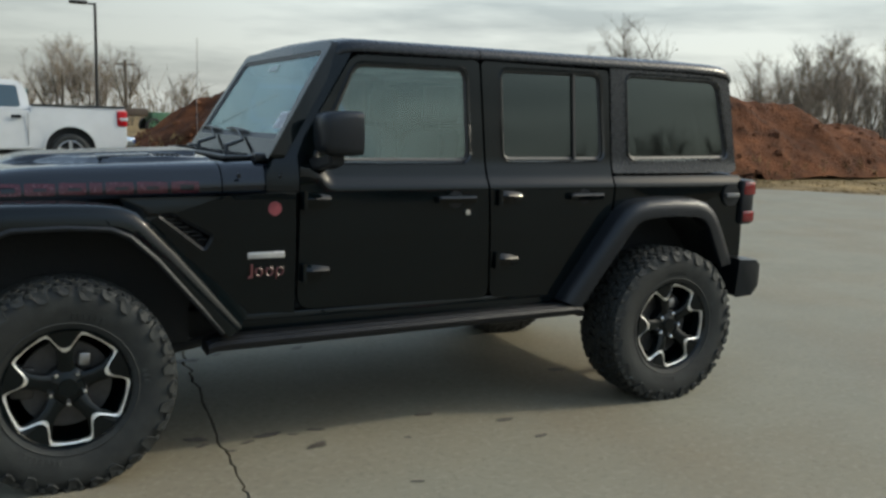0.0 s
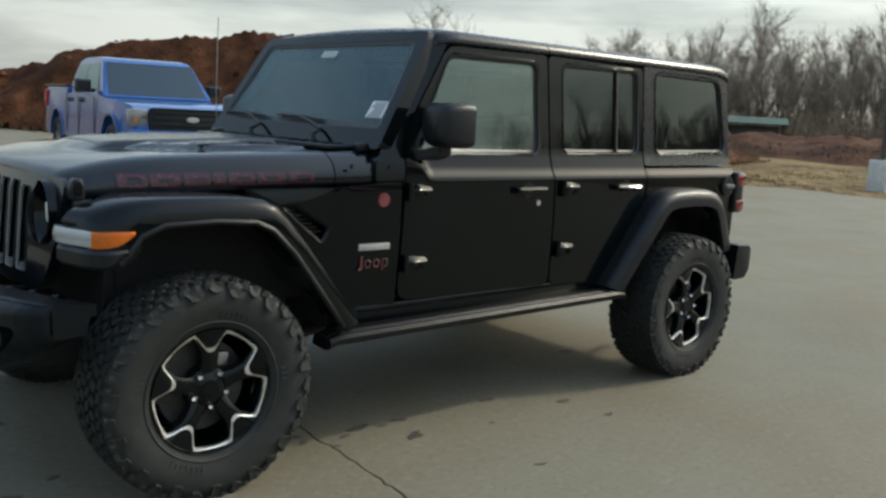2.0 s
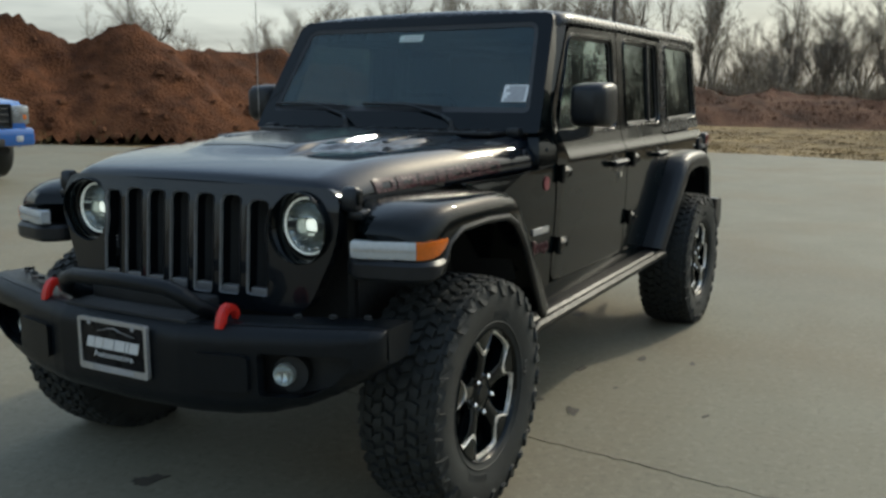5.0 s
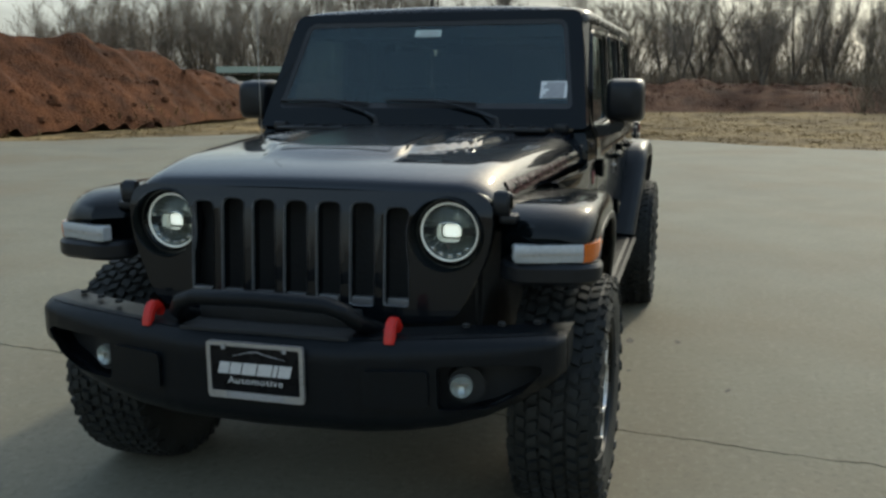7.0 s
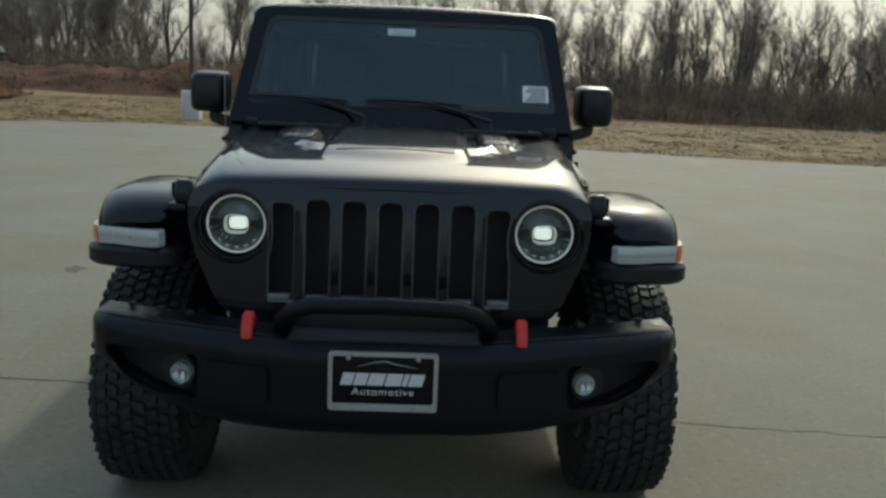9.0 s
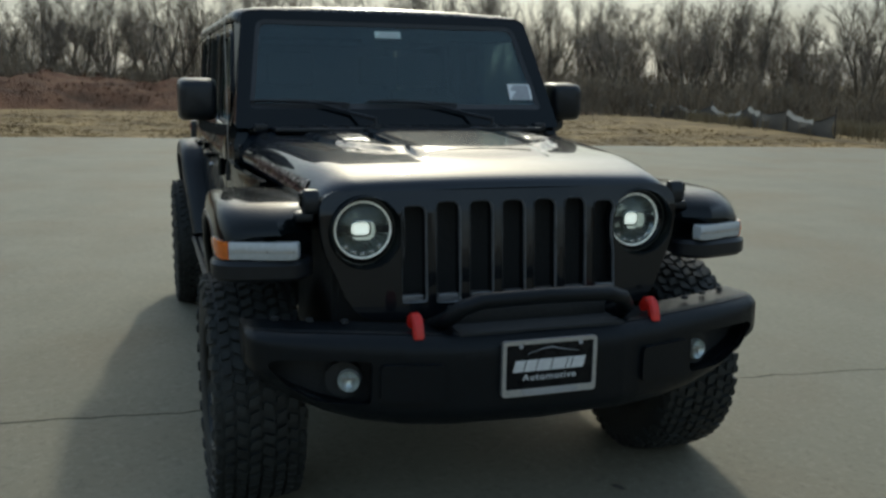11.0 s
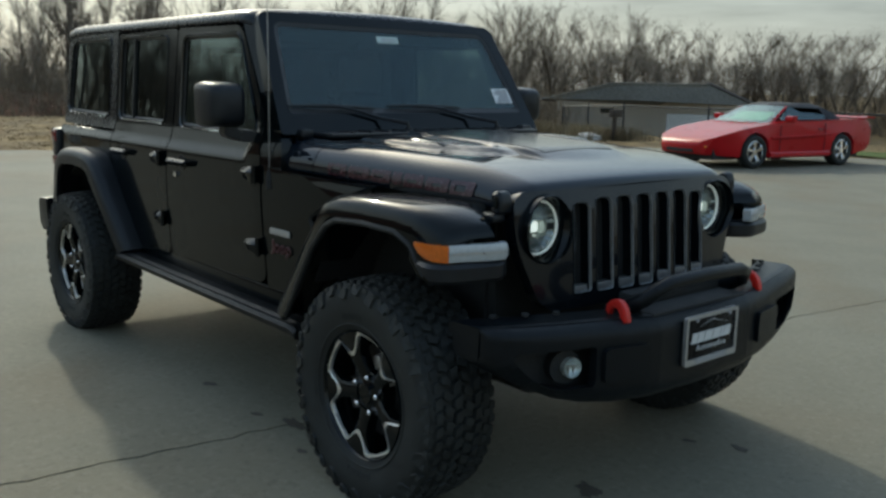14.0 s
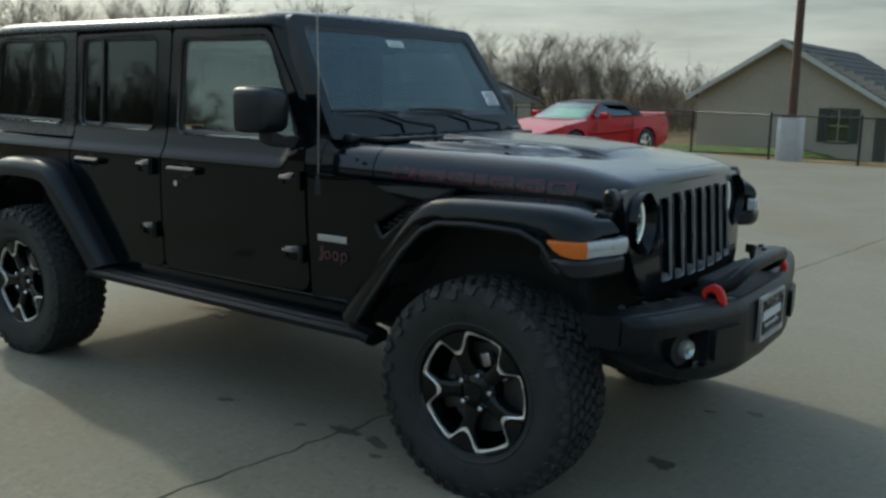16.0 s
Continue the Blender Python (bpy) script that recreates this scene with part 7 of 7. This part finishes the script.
for s in (-1, 1):
    hw = lambda x: 0.80
    flank_plate("side_window", rounded([(0.74, 0.935), (2.16, 0.955), (2.08, 1.165), (1.18, 1.185)], [0.02, 0.03, 0.04, 0.03]), hw, 0.85, 0.93, CARGLASS, car, s)
    bm = loft(bmesh.new(), [[(0.52, s * 0.76, 0.885), (0.58, s * 0.78, 0.885), (0.58, s * 0.74, 0.885)], [(1.14, s * 0.565, 1.208), (1.19, s * 0.58, 1.208), (1.17, s * 0.54, 1.208)]])
    part("screen_pillar", bm, REDPAINT, car)
    bm = loft(bmesh.new(), [[(x, s * y, z) for y, z in rounded([(a, b), (c, b), (c, d), (a, d)], 0.02, 3)] for x, a, b, c, d in ((0.80, 0.88, 0.92, 1.02, 1.01), (0.86, 0.86, 0.90, 1.06, 1.03), (0.95, 0.86, 0.91, 1.05, 1.02))])
    part("door_mirror", bm, REDPAINT, car)
    for x, zt in ((0.66, 0.84), (1.98, 0.88)):
        part("door_seam", boxed(x, x + 0.003, s * 0.90, s * lerp([(0.6, 0.9245), (2.0, 0.932)], x), 0.34, zt), DULLRED, car)
    # flared sill and the crease along the flank
    bm = loft(bmesh.new(), [[(x, s * (half(x) - 0.06), 0.20), (x, s * (half(x) + 0.022), 0.225), (x, s * (half(x) + 0.018), 0.285), (x, s * (half(x) - 0.02), 0.325)] for x in (0.40, 0.8, 1.4, 2.0, 2.16)])
    part("sill_skirt", bm, REDPAINT, car)
    bm = loft(bmesh.new(), [[(x, s * (half(x) - 0.03), z - 0.05), (x, s * (half(x) + 0.010), z - 0.012), (x, s * (half(x) + 0.008), z + 0.004), (x, s * (half(x) - 0.03), z + 0.02)] for x, z in ((0.42, 0.60), (1.0, 0.62), (1.6, 0.64), (2.2, 0.67))])
    part("flank_crease", bm, REDPAINT, car)
    part("door_handle", boxed(1.78, 1.92, s * 0.90, s * 0.932, 0.745, 0.775, bevel=0.008), DULLRED, car)
    part("wing_post", boxed(3.30, 3.52, s * 0.66, s * 0.72, 0.92, 1.00, bevel=0.01), REDPAINT, car)
    part("nose_lamp", boxed(-1.06, -0.90, s * 0.42, s * 0.62, 0.40, 0.45, bevel=0.015), AMBER, car)
    part("bonnet_scoop", boxed(-0.66, -0.56, s * 0.19, s * 0.27, 0.62, 0.694, bevel=0.02), DARK, car)
    part("tail_lamp", boxed(3.56, 3.665, s * 0.35, s * 0.78, 0.66, 0.82, bevel=0.02), REDLENS, car)
    for cx in (0.0, 2.567):
        road_wheel(car, (cx, s * 0.80, 0.325), 0.325, 0.24, s, CHROME)
bm = loft(bmesh.new(), [[(3.26 + 0.02 * abs(y), y, 0.985), (3.40, y, 1.015), (3.62, y, 1.005), (3.62, y, 0.98), (3.40, y, 0.975)] for y in (-0.86, -0.6, 0, 0.6, 0.86)])
part("rear_wing", bm, REDPAINT, car)
part("underbody", boxed(-0.9, 3.4, -0.66, 0.66, 0.17, 0.40), DARK, car)
for cx in (0.0, 2.567):
    part("wheel_housing", boxed(cx - 0.38, cx + 0.38, -0.76, 0.76, 0.35, 0.72), DARK, car)
part("intake", boxed(-1.145, -1.0, -0.36, 0.36, 0.30, 0.38, bevel=0.015), DARK, car)

# ---- buildings, poles, fence ----
SIDING = grain("tan_siding", (0.33, 0.280, 0.218), 0.8, 0, 0.08, 6.0, 0.08, 0.3, 60.0)
FASCIA = grain("brown_fascia", (0.060, 0.048, 0.038), 0.6, 0, 0.15, 6.0, 0.1)
PALETRIM = grain("pale_fascia", (0.42, 0.40, 0.37), 0.6, 0, 0.1, 6.0, 0.1)
SHINGLE = grain("grey_shingle", (0.034, 0.037, 0.036), 0.9, 0, 0.3, 9.0, 0.15, 0.6, 25.0)
SHEDROOF = grain("weathered_grey_shingle", (0.165, 0.160, 0.142), 0.9, 0, 0.2, 9.0, 0.15, 0.6, 25.0, spec=0.2)
GREENTIN = grain("green_metal_roof", (0.022, 0.058, 0.040), 0.7, 0.0, 0.15, 3.0, 0.15)
SHUTTER = grain("dark_green_shutter", (0.030, 0.042, 0.030), 0.6, 0, 0.15, 10.0, 0.1)
WHITEDOOR = grain("white_door", (0.55, 0.55, 0.53), 0.5, 0, 0.06, 6.0, 0.08)
RUST = grain("rusty_brown_steel", (0.085, 0.048, 0.030), 0.7, 0.3, 0.3, 9.0, 0.2, 0.3, 60.0)
PALECON = grain("pale_concrete", (0.55, 0.545, 0.52), 0.85, 0, 0.12, 8.0, 0.12, 0.5, 70.0)
GRAVEL = grain("grey_brown_gravel", (0.23, 0.205, 0.175), 0.95, 0, 0.25, 6.0, 0.2, 0.6, 30.0, spec=0.1)
FENCEBLACK = grain("black_fence_paint", (0.012, 0.012, 0.012), 0.5, 0, 0.15, 9.0, 0.1)
SILT = grain("black_silt_cloth", (0.052, 0.050, 0.047), 0.75, 0, 0.3, 8.0, 0.2, 0.4, 60.0)
WHITECLOTH = grain("dirty_white_cloth", (0.42, 0.41, 0.38), 0.85, 0, 0.2, 6.0, 0.2)
GREENPAINT = grain("faded_green_paint", (0.055, 0.14, 0.075), 0.5, 0, 0.2, 4.0, 0.2)
WEATHERED = grain("weathered_timber", (0.055, 0.042, 0.032), 0.9, 0, 0.3, 9.0, 0.2)


def siding_wall(name, u0, u1, z0, top, place, holes, parent):
    """A flat wall sheet cut round its openings."""
    outline = [(u0, z0), (u1, z0)] + top
    return part(name, plate([outline] + holes, place, 0.15), SIDING, parent)


def roof_plane(name, corners, parent, material, thick=0.10, courses=9):
    """A roof slope with stepped courses of shingles; corners: eave a, eave b, ridge b, ridge a."""
    a, b, c, d = [Vector(p) for p in corners]
    n = (b - a).cross(d - a).normalized()
    if n.z < 0:
        n = -n
    lo, hi = n * 0.030, n * 0.004
    left, right = [a - n * thick], [b - n * thick]
    for k in range(courses):
        f0, f1 = k / courses, (k + 1) / courses
        left += [a.lerp(d, f0) + lo, a.lerp(d, f1) + hi]
        right += [b.lerp(c, f0) + lo, b.lerp(c, f1) + hi]
    left.append(d - n * thick)
    right.append(c - n * thick)
    return part(name, loft(bmesh.new(), [left, right]), material, parent)


# the tan house whose gable looks over the lot
HY, HZ = -36.5, -1.75
house = thing("house", (9.1, HY, HZ), label="tan sided house with a dark shingle roof and shuttered window", category="house")
wall_face = lambda u, z, d: (u, -d, z - HZ)
win = [(-2.81, 0.85), (-1.98, 0.85), (-1.98, -0.47), (-2.81, -0.47)]
siding_wall("front_wall", -4.35, 3.60, HZ, [(3.60, 1.52), (0.0, 3.60), (-4.35, 1.08)], wall_face, [[(p[0], p[1]) for p in win]], house)
bm = bmesh.new()
for k in range(28):
    z = HZ + 0.19 * k
    half_w = 3.59 if z < 1.5 else max(0, (3.58 - z) / (3.60 - 1.52) * 3.6)
    lo, hi = -min(4.33, half_w * 1.21), half_w
    pieces = [(lo, hi)]
    if -0.60 < z < 0.90:
        pieces = [(lo, -2.86), (-1.93, hi)]
    for p, q in pieces:
        if q > p:
            loft(bm, [[(p, 0.012, z - HZ), (q, 0.012, z - HZ), (q, 0.0, z - HZ + 0.17), (p, 0.0, z - HZ + 0.17)], [(p, -0.01, z - HZ), (q, -0.01, z - HZ), (q, -0.01, z - HZ + 0.17), (p, -0.01, z - HZ + 0.17)]])
tagged(part("lap_siding", bm, SIDING, house), kind="stuff")
part("side_wall", boxed(3.45, 3.60, -14.0, -0.15, 0, 3.27), SIDING, house)
part("far_side_wall", boxed(-4.35, -4.20, -14.0, -0.15, 0, 2.83), SIDING, house)
for s, ex, ez in ((1, 4.0, 1.30), (-1, -5.0, 0.70)):
    roof_plane("roof_slope", [(ex, 0.45, ez - HZ), (ex, -14.4, ez - HZ), (0, -14.4, 3.72 - HZ), (0, 0.45, 3.72 - HZ)], house, SHINGLE, 0.08, 12)
    bm = loft(bmesh.new(), [[(ex, 0.45, ez - HZ - 0.20), (ex, 0.50, ez - HZ - 0.20), (ex, 0.50, ez - HZ + 0.02), (ex, 0.45, ez - HZ + 0.02)], [(0, 0.45, 3.50 - HZ), (0, 0.50, 3.50 - HZ), (0, 0.50, 3.73 - HZ), (0, 0.45, 3.73 - HZ)]])
    part("rake_board", bm, PALETRIM, house)
window = part("window", plate([grown(win[::-1], 0.07), win[::-1]], lambda u, z, d: (u, 0.035 - d, z - HZ), 0.08), FASCIA, house)
part("pane", boxed(-2.80, -1.99, -0.06, -0.05, -0.46 - HZ, 0.84 - HZ), CARGLASS, window)
bm = bmesh.new()
box(bm, -2.41, -2.38, -0.05, -0.01, -0.46 - HZ, 0.84 - HZ)
box(bm, -2.80, -1.99, -0.05, -0.01, 0.17 - HZ, 0.21 - HZ)
part("glazing_bar", bm, SIDING, window)
for u in (-3.20, -1.90):
    sh = part("shutter", boxed(u, u + 0.31, 0.015, 0.05, -0.50 - HZ, 0.90 - HZ), SHUTTER, house)
    bm = bmesh.new()
    for k in range(16):
        box(bm, u + 0.05, u + 0.26, 0.05, 0.065, -0.44 - HZ + 0.08 * k, -0.39 - HZ + 0.08 * k)
    part("louvre", bm, SHUTTER, sh)
door = part("door", boxed(-4.28, -3.80, 0.014, 0.05, 0.0, 2.25), FASCIA, house)

# the low shed behind the fence
SX, SY = 24.0, -33.6
fx = Vector((SX, SY, 0))
along = Vector((27.55 - SX, -30.7 - SY, 0)).normalized()
back = Vector((20.95 - SX, -35.6 - SY, 0)).normalized()
shed = thing("shed", (0, 0, -1.05), label="low tan shed with a grey hipped roof and white doors", category="shed")
LA, LB = 4.9, 3.75


def on_shed(a, b, z):
    p = fx + along * a + back * b
    return (p.x, p.y, z + 1.05)


for nm, f, ln, holes in (("long_wall", lambda u, z, d: on_shed(u, d, z), LA, [[(2.20, 0.30), (2.95, 0.30), (2.95, 0.56), (2.20, 0.56)]]), ("gable_wall", lambda u, z, d: on_shed(d, u, z), LB, [[(0.42, -0.95), (2.75, -0.95), (2.75, 0.36), (0.42, 0.36)]])):
    top = [(ln, 0.90), (0, 0.90)] if nm == "long_wall" else [(ln, 0.85), (ln / 2, 1.72), (0, 0.90)]
    part(nm, plate([[(0, -1.05), (ln, -1.05)] + top] + holes, f, 0.15), SIDING, shed)
part("small_window", plate([[(2.22, 0.32), (2.93, 0.32), (2.93, 0.54), (2.22, 0.54)]], lambda u, z, d: on_shed(u, 0.05 + d, z), 0.02), CARGLASS, shed)
for u0, u1 in ((0.44, 1.56), (1.60, 2.73)):
    leaf = part("door_leaf", plate([[(u0, -0.93), (u1, -0.93), (u1, 0.34), (u0, 0.34)]], lambda u, z, d: on_shed(0.03 + d, u, z), 0.05), WHITEDOOR, shed)
    part("door_brace", plate([[(u0 + 0.08, -0.85), (u1 - 0.08, -0.85), (u1 - 0.08, 0.26), (u0 + 0.08, 0.26)], [(u0 + 0.2, -0.72), (u1 - 0.2, -0.72), (u1 - 0.2, 0.14), (u0 + 0.2, 0.14)]], lambda u, z, d: on_shed(0.005 + d, u, z), 0.03), GREYTRIM, leaf)
pe = [on_shed(-0.35, -0.4, 0.80), on_shed(LA + 0.4, -0.4, 0.95), on_shed(LA - 0.8, LB / 2, 1.80), on_shed(-0.35, LB / 2, 1.80)]
roof_plane("roof_slope", pe, shed, SHEDROOF, 0.10, 8)
pe = [on_shed(-0.35, LB + 0.4, 0.80), on_shed(LA + 0.4, LB + 0.4, 0.95), on_shed(LA - 0.8, LB / 2, 1.80), on_shed(-0.35, LB / 2, 1.80)]
roof_plane("roof_slope", pe, shed, SHEDROOF, 0.10, 8)
pe = [on_shed(LA + 0.4, -0.4, 0.95), on_shed(LA + 0.4, LB + 0.4, 0.95), on_shed(LA - 0.8, LB / 2 + 0.01, 1.80), on_shed(LA - 0.8, LB / 2, 1.80)]
roof_plane("roof_slope", pe, shed, SHEDROOF, 0.10, 8)
for p, q in ((on_shed(-0.36, -0.4, 0.78), on_shed(-0.36, LB / 2, 1.78)), (on_shed(-0.36, LB / 2, 1.78), on_shed(-0.36, LB + 0.4, 0.78)), (on_shed(-0.35, -0.41, 0.78), on_shed(LA + 0.4, -0.41, 0.93))):
    part("fascia_board", tube(bmesh.new(), [p, q], 0.09, 4), FASCIA, shed)


def lamp_post(at, name, material, height, r, block, label, arm=None):
    t = thing(name, at, label=label, category="lamp post")
    if block:
        w, h = block
        part("concrete_base", boxed(-w / 2, w / 2, -w / 2, w / 2, -0.1, h, bevel=0.03), PALECON, t, "pale concrete block")
        part("base_plate", boxed(-r * 1.7, r * 1.7, -r * 1.7, r * 1.7, h, h + 0.05, bevel=0.01), material, t)
    part("post", tube(bmesh.new(), [(0, 0, block[1] if block else 0), (0, 0, height)], [r, r * 0.7], 12), material, t)
    if arm:
        a = Vector(arm)
        part("arm", tube(bmesh.new(), [(0, 0, height - 0.06), tuple(a * 0.5 + Vector((0, 0, height - 0.03)))], r * 0.45, 8), material, t)
        head = boxed(-0.34, 0.34, -0.16, 0.16, height - 0.08, height + 0.06, bevel=0.04)
        for v in head.verts:
            v.co.x += a.x * 0.85
            v.co.y += a.y * 0.85
        part("lamp_head", head, material, t)
    return t


lamp_post((22.1, 6.2, rise(21, 6.2) - 0.05), "lamp_post", FASCIA, 7.5, 0.065, (0.48, 0.80), "brown steel lamp post on a pale concrete block", (0.9, 0, 0))
lamp_post((3.80, -17.95, rise(3, -17.9) - 0.05), "lamp_post", RUST, 7.5, 0.105, (0.50, 1.0), "rust-brown lamp post on a pale concrete block", (0.9, 0, 0))
lamp_post((4.5, 35.1, rise(4, 35)), "lamp_post", FENCEBLACK, 5.22, 0.080, None, "tall dark lamp post behind the trucks", (-0.75, 0, 0))
pole = thing("utility_pole", (11.6, 75, 0.6), label="far timber utility pole with a crossarm", category="pole")
part("post", tube(bmesh.new(), [(0, 0, -0.5), (0, 0, 5.4)], [0.16, 0.11], 8), WEATHERED, pole)
part("crossarm", boxed(-0.85, 0.85, -0.06, 0.06, 4.95, 5.08), WEATHERED, pole)

# chain-link fence along the edge of the lot
fence = thing("chain_link_fence", (0, 0, 0), label="black chain-link fence with steel posts along the lot", category="fence")
line = [(-6.0, -17.35), (-3.4, -17.35), (-0.6, -17.35), (2.2, -17.35), (4.2, -17.75), (6.5, -19.0), (9.2, -19.3), (12.1, -19.6), (15.4, -20.0), (18.2, -21.6), (21.0, -23.4)]
for x, y in line:
    z = rise(x, y) - 0.05
    post = part("post", tube(bmesh.new(), [(x, y, z), (x, y, z + 1.10)], 0.029, 8), FENCEBLACK, fence)
    part("post_cap", disc(bmesh.new(), (x, y, z + 1.10), (0, 0, 1), 0.042, 0.03, 8, 0.01), FENCEBLACK, post)
for (ax, ay), (bx, by) in zip(line, line[1:]):
    za, zb = rise(ax, ay) - 0.05, rise(bx, by) - 0.05
    part("top_rail", tube(bmesh.new(), [(ax, ay, za + 1.05), (bx, by, zb + 1.05)], 0.021, 6), FENCEBLACK, fence)
    vs, fs = [], []
    L = math.hypot(bx - ax, by - ay)
    n = int(L / 0.085)
    for k in range(-13, n + 1):
        for dr in (1, -1):
            u0, u1 = k * 0.085, k * 0.085 + 1.0
            z0, z1 = (0.03, 1.03) if dr > 0 else (1.03, 0.03)
            if u1 <= 0 or u0 >= L:
                continue
            if u0 < 0:
                z0, u0 = z0 + (z1 - z0) * (-u0) / (u1 - u0), 0
            if u1 > L:
                z1, u1 = z0 + (z1 - z0) * (L - u0) / (u1 - u0), L
            i = len(vs)
            for u, z in ((u0, z0), (u1, z1)):
                f = u / L
                px, py, pz = ax + (bx - ax) * f, ay + (by - ay) * f, za + (zb - za) * f + z
                vs += [(px, py, pz - 0.0022), (px, py, pz + 0.0022), (px + 0.002, py + 0.004, pz)]
            fs += [(i, i + 1, i + 4, i + 3), (i + 1, i + 2, i + 5, i + 4), (i + 2, i, i + 3, i + 5)]
    me = bpy.data.meshes.new("wire_mesh")
    me.from_pydata(vs, [], fs)
    me.materials.append(FENCEBLACK)
    w = new("wire_mesh", me)
    w.parent = fence

# sagging silt fence at the edge of the rough grass
silt = thing("silt_fence", (0, 0, 0), label="sagging black silt fence with pale torn cloth on stakes", category="fence")
pts = [(38.0, -23.6), (33.0, -22.2), (28.5, -20.9), (24.8, -19.9), (21.2, -18.7), (17.9, -17.7)]
for i, ((ax, ay), (bx, by)) in enumerate(zip(pts, pts[1:])):
    rows = []
    for k in range(13):
        f = k / 12
        x, y = ax + (bx - ax) * f, ay + (by - ay) * f
        sag = 0.30 * math.sin(math.pi * f) * (0.6 + 0.5 * ((i * 37) % 3) / 2)
        z = rise(x, y) - 0.05
        bulge = 0.12 * math.sin(math.pi * f * 3 + i)
        rows.append([(x + bulge * 0.2, y, z), (x + bulge, y + 0.05, z + 0.28 - sag * 0.2), (x, y, z + 0.68 - sag), (x + 0.03, y + 0.02, z + 0.68 - sag)])
    part("cloth_panel", loft(bmesh.new(), rows, closed=False), SILT, silt)
    rows = [[tuple(Vector(r[2]) + Vector((0.02, 0.03, -0.08 - 0.10 * abs(math.sin(k * 1.7 + i))))), tuple(Vector(r[2]) + Vector((0.0, 0.02, 0.03 + 0.03 * math.sin(k * 2.1))))] for k, r in enumerate(rows)]
    part("torn_edge", loft(bmesh.new(), rows[:5 + 3 * (i % 3)], closed=False), WHITECLOTH, silt)
for x, y in pts:
    z = rise(x, y)
    part("stake", tube(bmesh.new(), [(x, y, z - 0.2), (x + 0.03, y, z + 0.84)], 0.022, 5), WEATHERED, silt)
sign = thing("sign_post", (14.9, -18.95, rise(14.9, -18.95) - 0.05), label="short dark timber post with a box on top", category="post")
part("post", boxed(-0.05, 0.05, -0.05, 0.05, -0.1, 0.88, bevel=0.01), WEATHERED, sign)
part("box", boxed(-0.10, 0.10, -0.24, 0.16, 0.70, 0.92, bevel=0.02), WEATHERED, sign)
bag = thing("white_sack", (15.6, -18.6, rise(15.6, -18.6) - 0.05), label="crumpled white sack lying on the grass", category="sack")
bm = bmesh.new()
bmesh.ops.create_icosphere(bm, subdivisions=3, radius=1.0)
for v in bm.verts:
    k = 1 + 0.35 * noise.noise(v.co * 2.0) + 0.15 * noise.noise(v.co * 6.0)
    v.co = Vector((v.co.x * 0.42 * k, v.co.y * 0.30 * k, max(-0.05, v.co.z * 0.15 * k + 0.06)))
part("sack", bm, WHITECLOTH, bag)

# green machine and shelter far beyond the soil heap
mach = thing("farm_trailer", (9.6, 47, rise(9, 46) - 0.25), 8, "faded green farm trailer far behind the trucks", "trailer")
part("body", boxed(-1.1, 1.1, -0.6, 0.6, 0.65, 1.15, bevel=0.06), GREENPAINT, mach)
part("hood", boxed(-3.0, -1.2, -0.5, 0.5, 0.9, 1.35, bevel=0.1), WEATHERED, mach)
for x in (-1.0, 1.0):
    for s in (-1, 1):
        road_wheel(mach, (x, s * 0.62, 0.42), 0.42, 0.22, s, GREENPAINT)
part("rear_frame", boxed(1.15, 2.3, -0.4, 0.4, 0.7, 1.0, bevel=0.05), WHITECLOTH, mach)
shelter = thing("shelter", (47.7, 25.2, rise(47, 25) + 0.35), -59, "low shelter with a green metal roof by the woods", "shelter")
part("roof", loft(bmesh.new(), [[(x, -1.6, 1.55), (x, 0, 2.15), (x, 1.6, 1.55), (x, 1.6, 1.48), (x, 0, 2.08), (x, -1.6, 1.48)] for x in (-2.2, 2.2)]), GREENTIN, shelter)
for x in (-2.0, 0.0, 2.0):
    for y in (-1.4, 1.4):
        part("post", boxed(x - 0.06, x + 0.06, y - 0.06, y + 0.06, -0.2, 1.52), WEATHERED, shelter)
part("store", boxed(-1.8, 1.8, -0.6, 0.6, -0.2, 1.3, bevel=0.05), SHUTTER, shelter)
shelter.scale = (1.0, 1.0, 0.62)
rub = thing("gravel_pile", (39.0, 22.3, rise(39, 22.3) - 0.1), label="small pile of pale grey gravel", category="gravel pile")
bm = bmesh.new()
bmesh.ops.create_icosphere(bm, subdivisions=4, radius=1.0)
for v in bm.verts:
    k = 1 + 0.2 * noise.noise(v.co * 2.0) + 0.08 * noise.noise(v.co * 9.0)
    v.co = Vector((v.co.x * 1.2 * k, v.co.y * 1.5 * k, max(-0.1, v.co.z * 1.15 * k)))
part("gravel", bm, GRAVEL, rub)
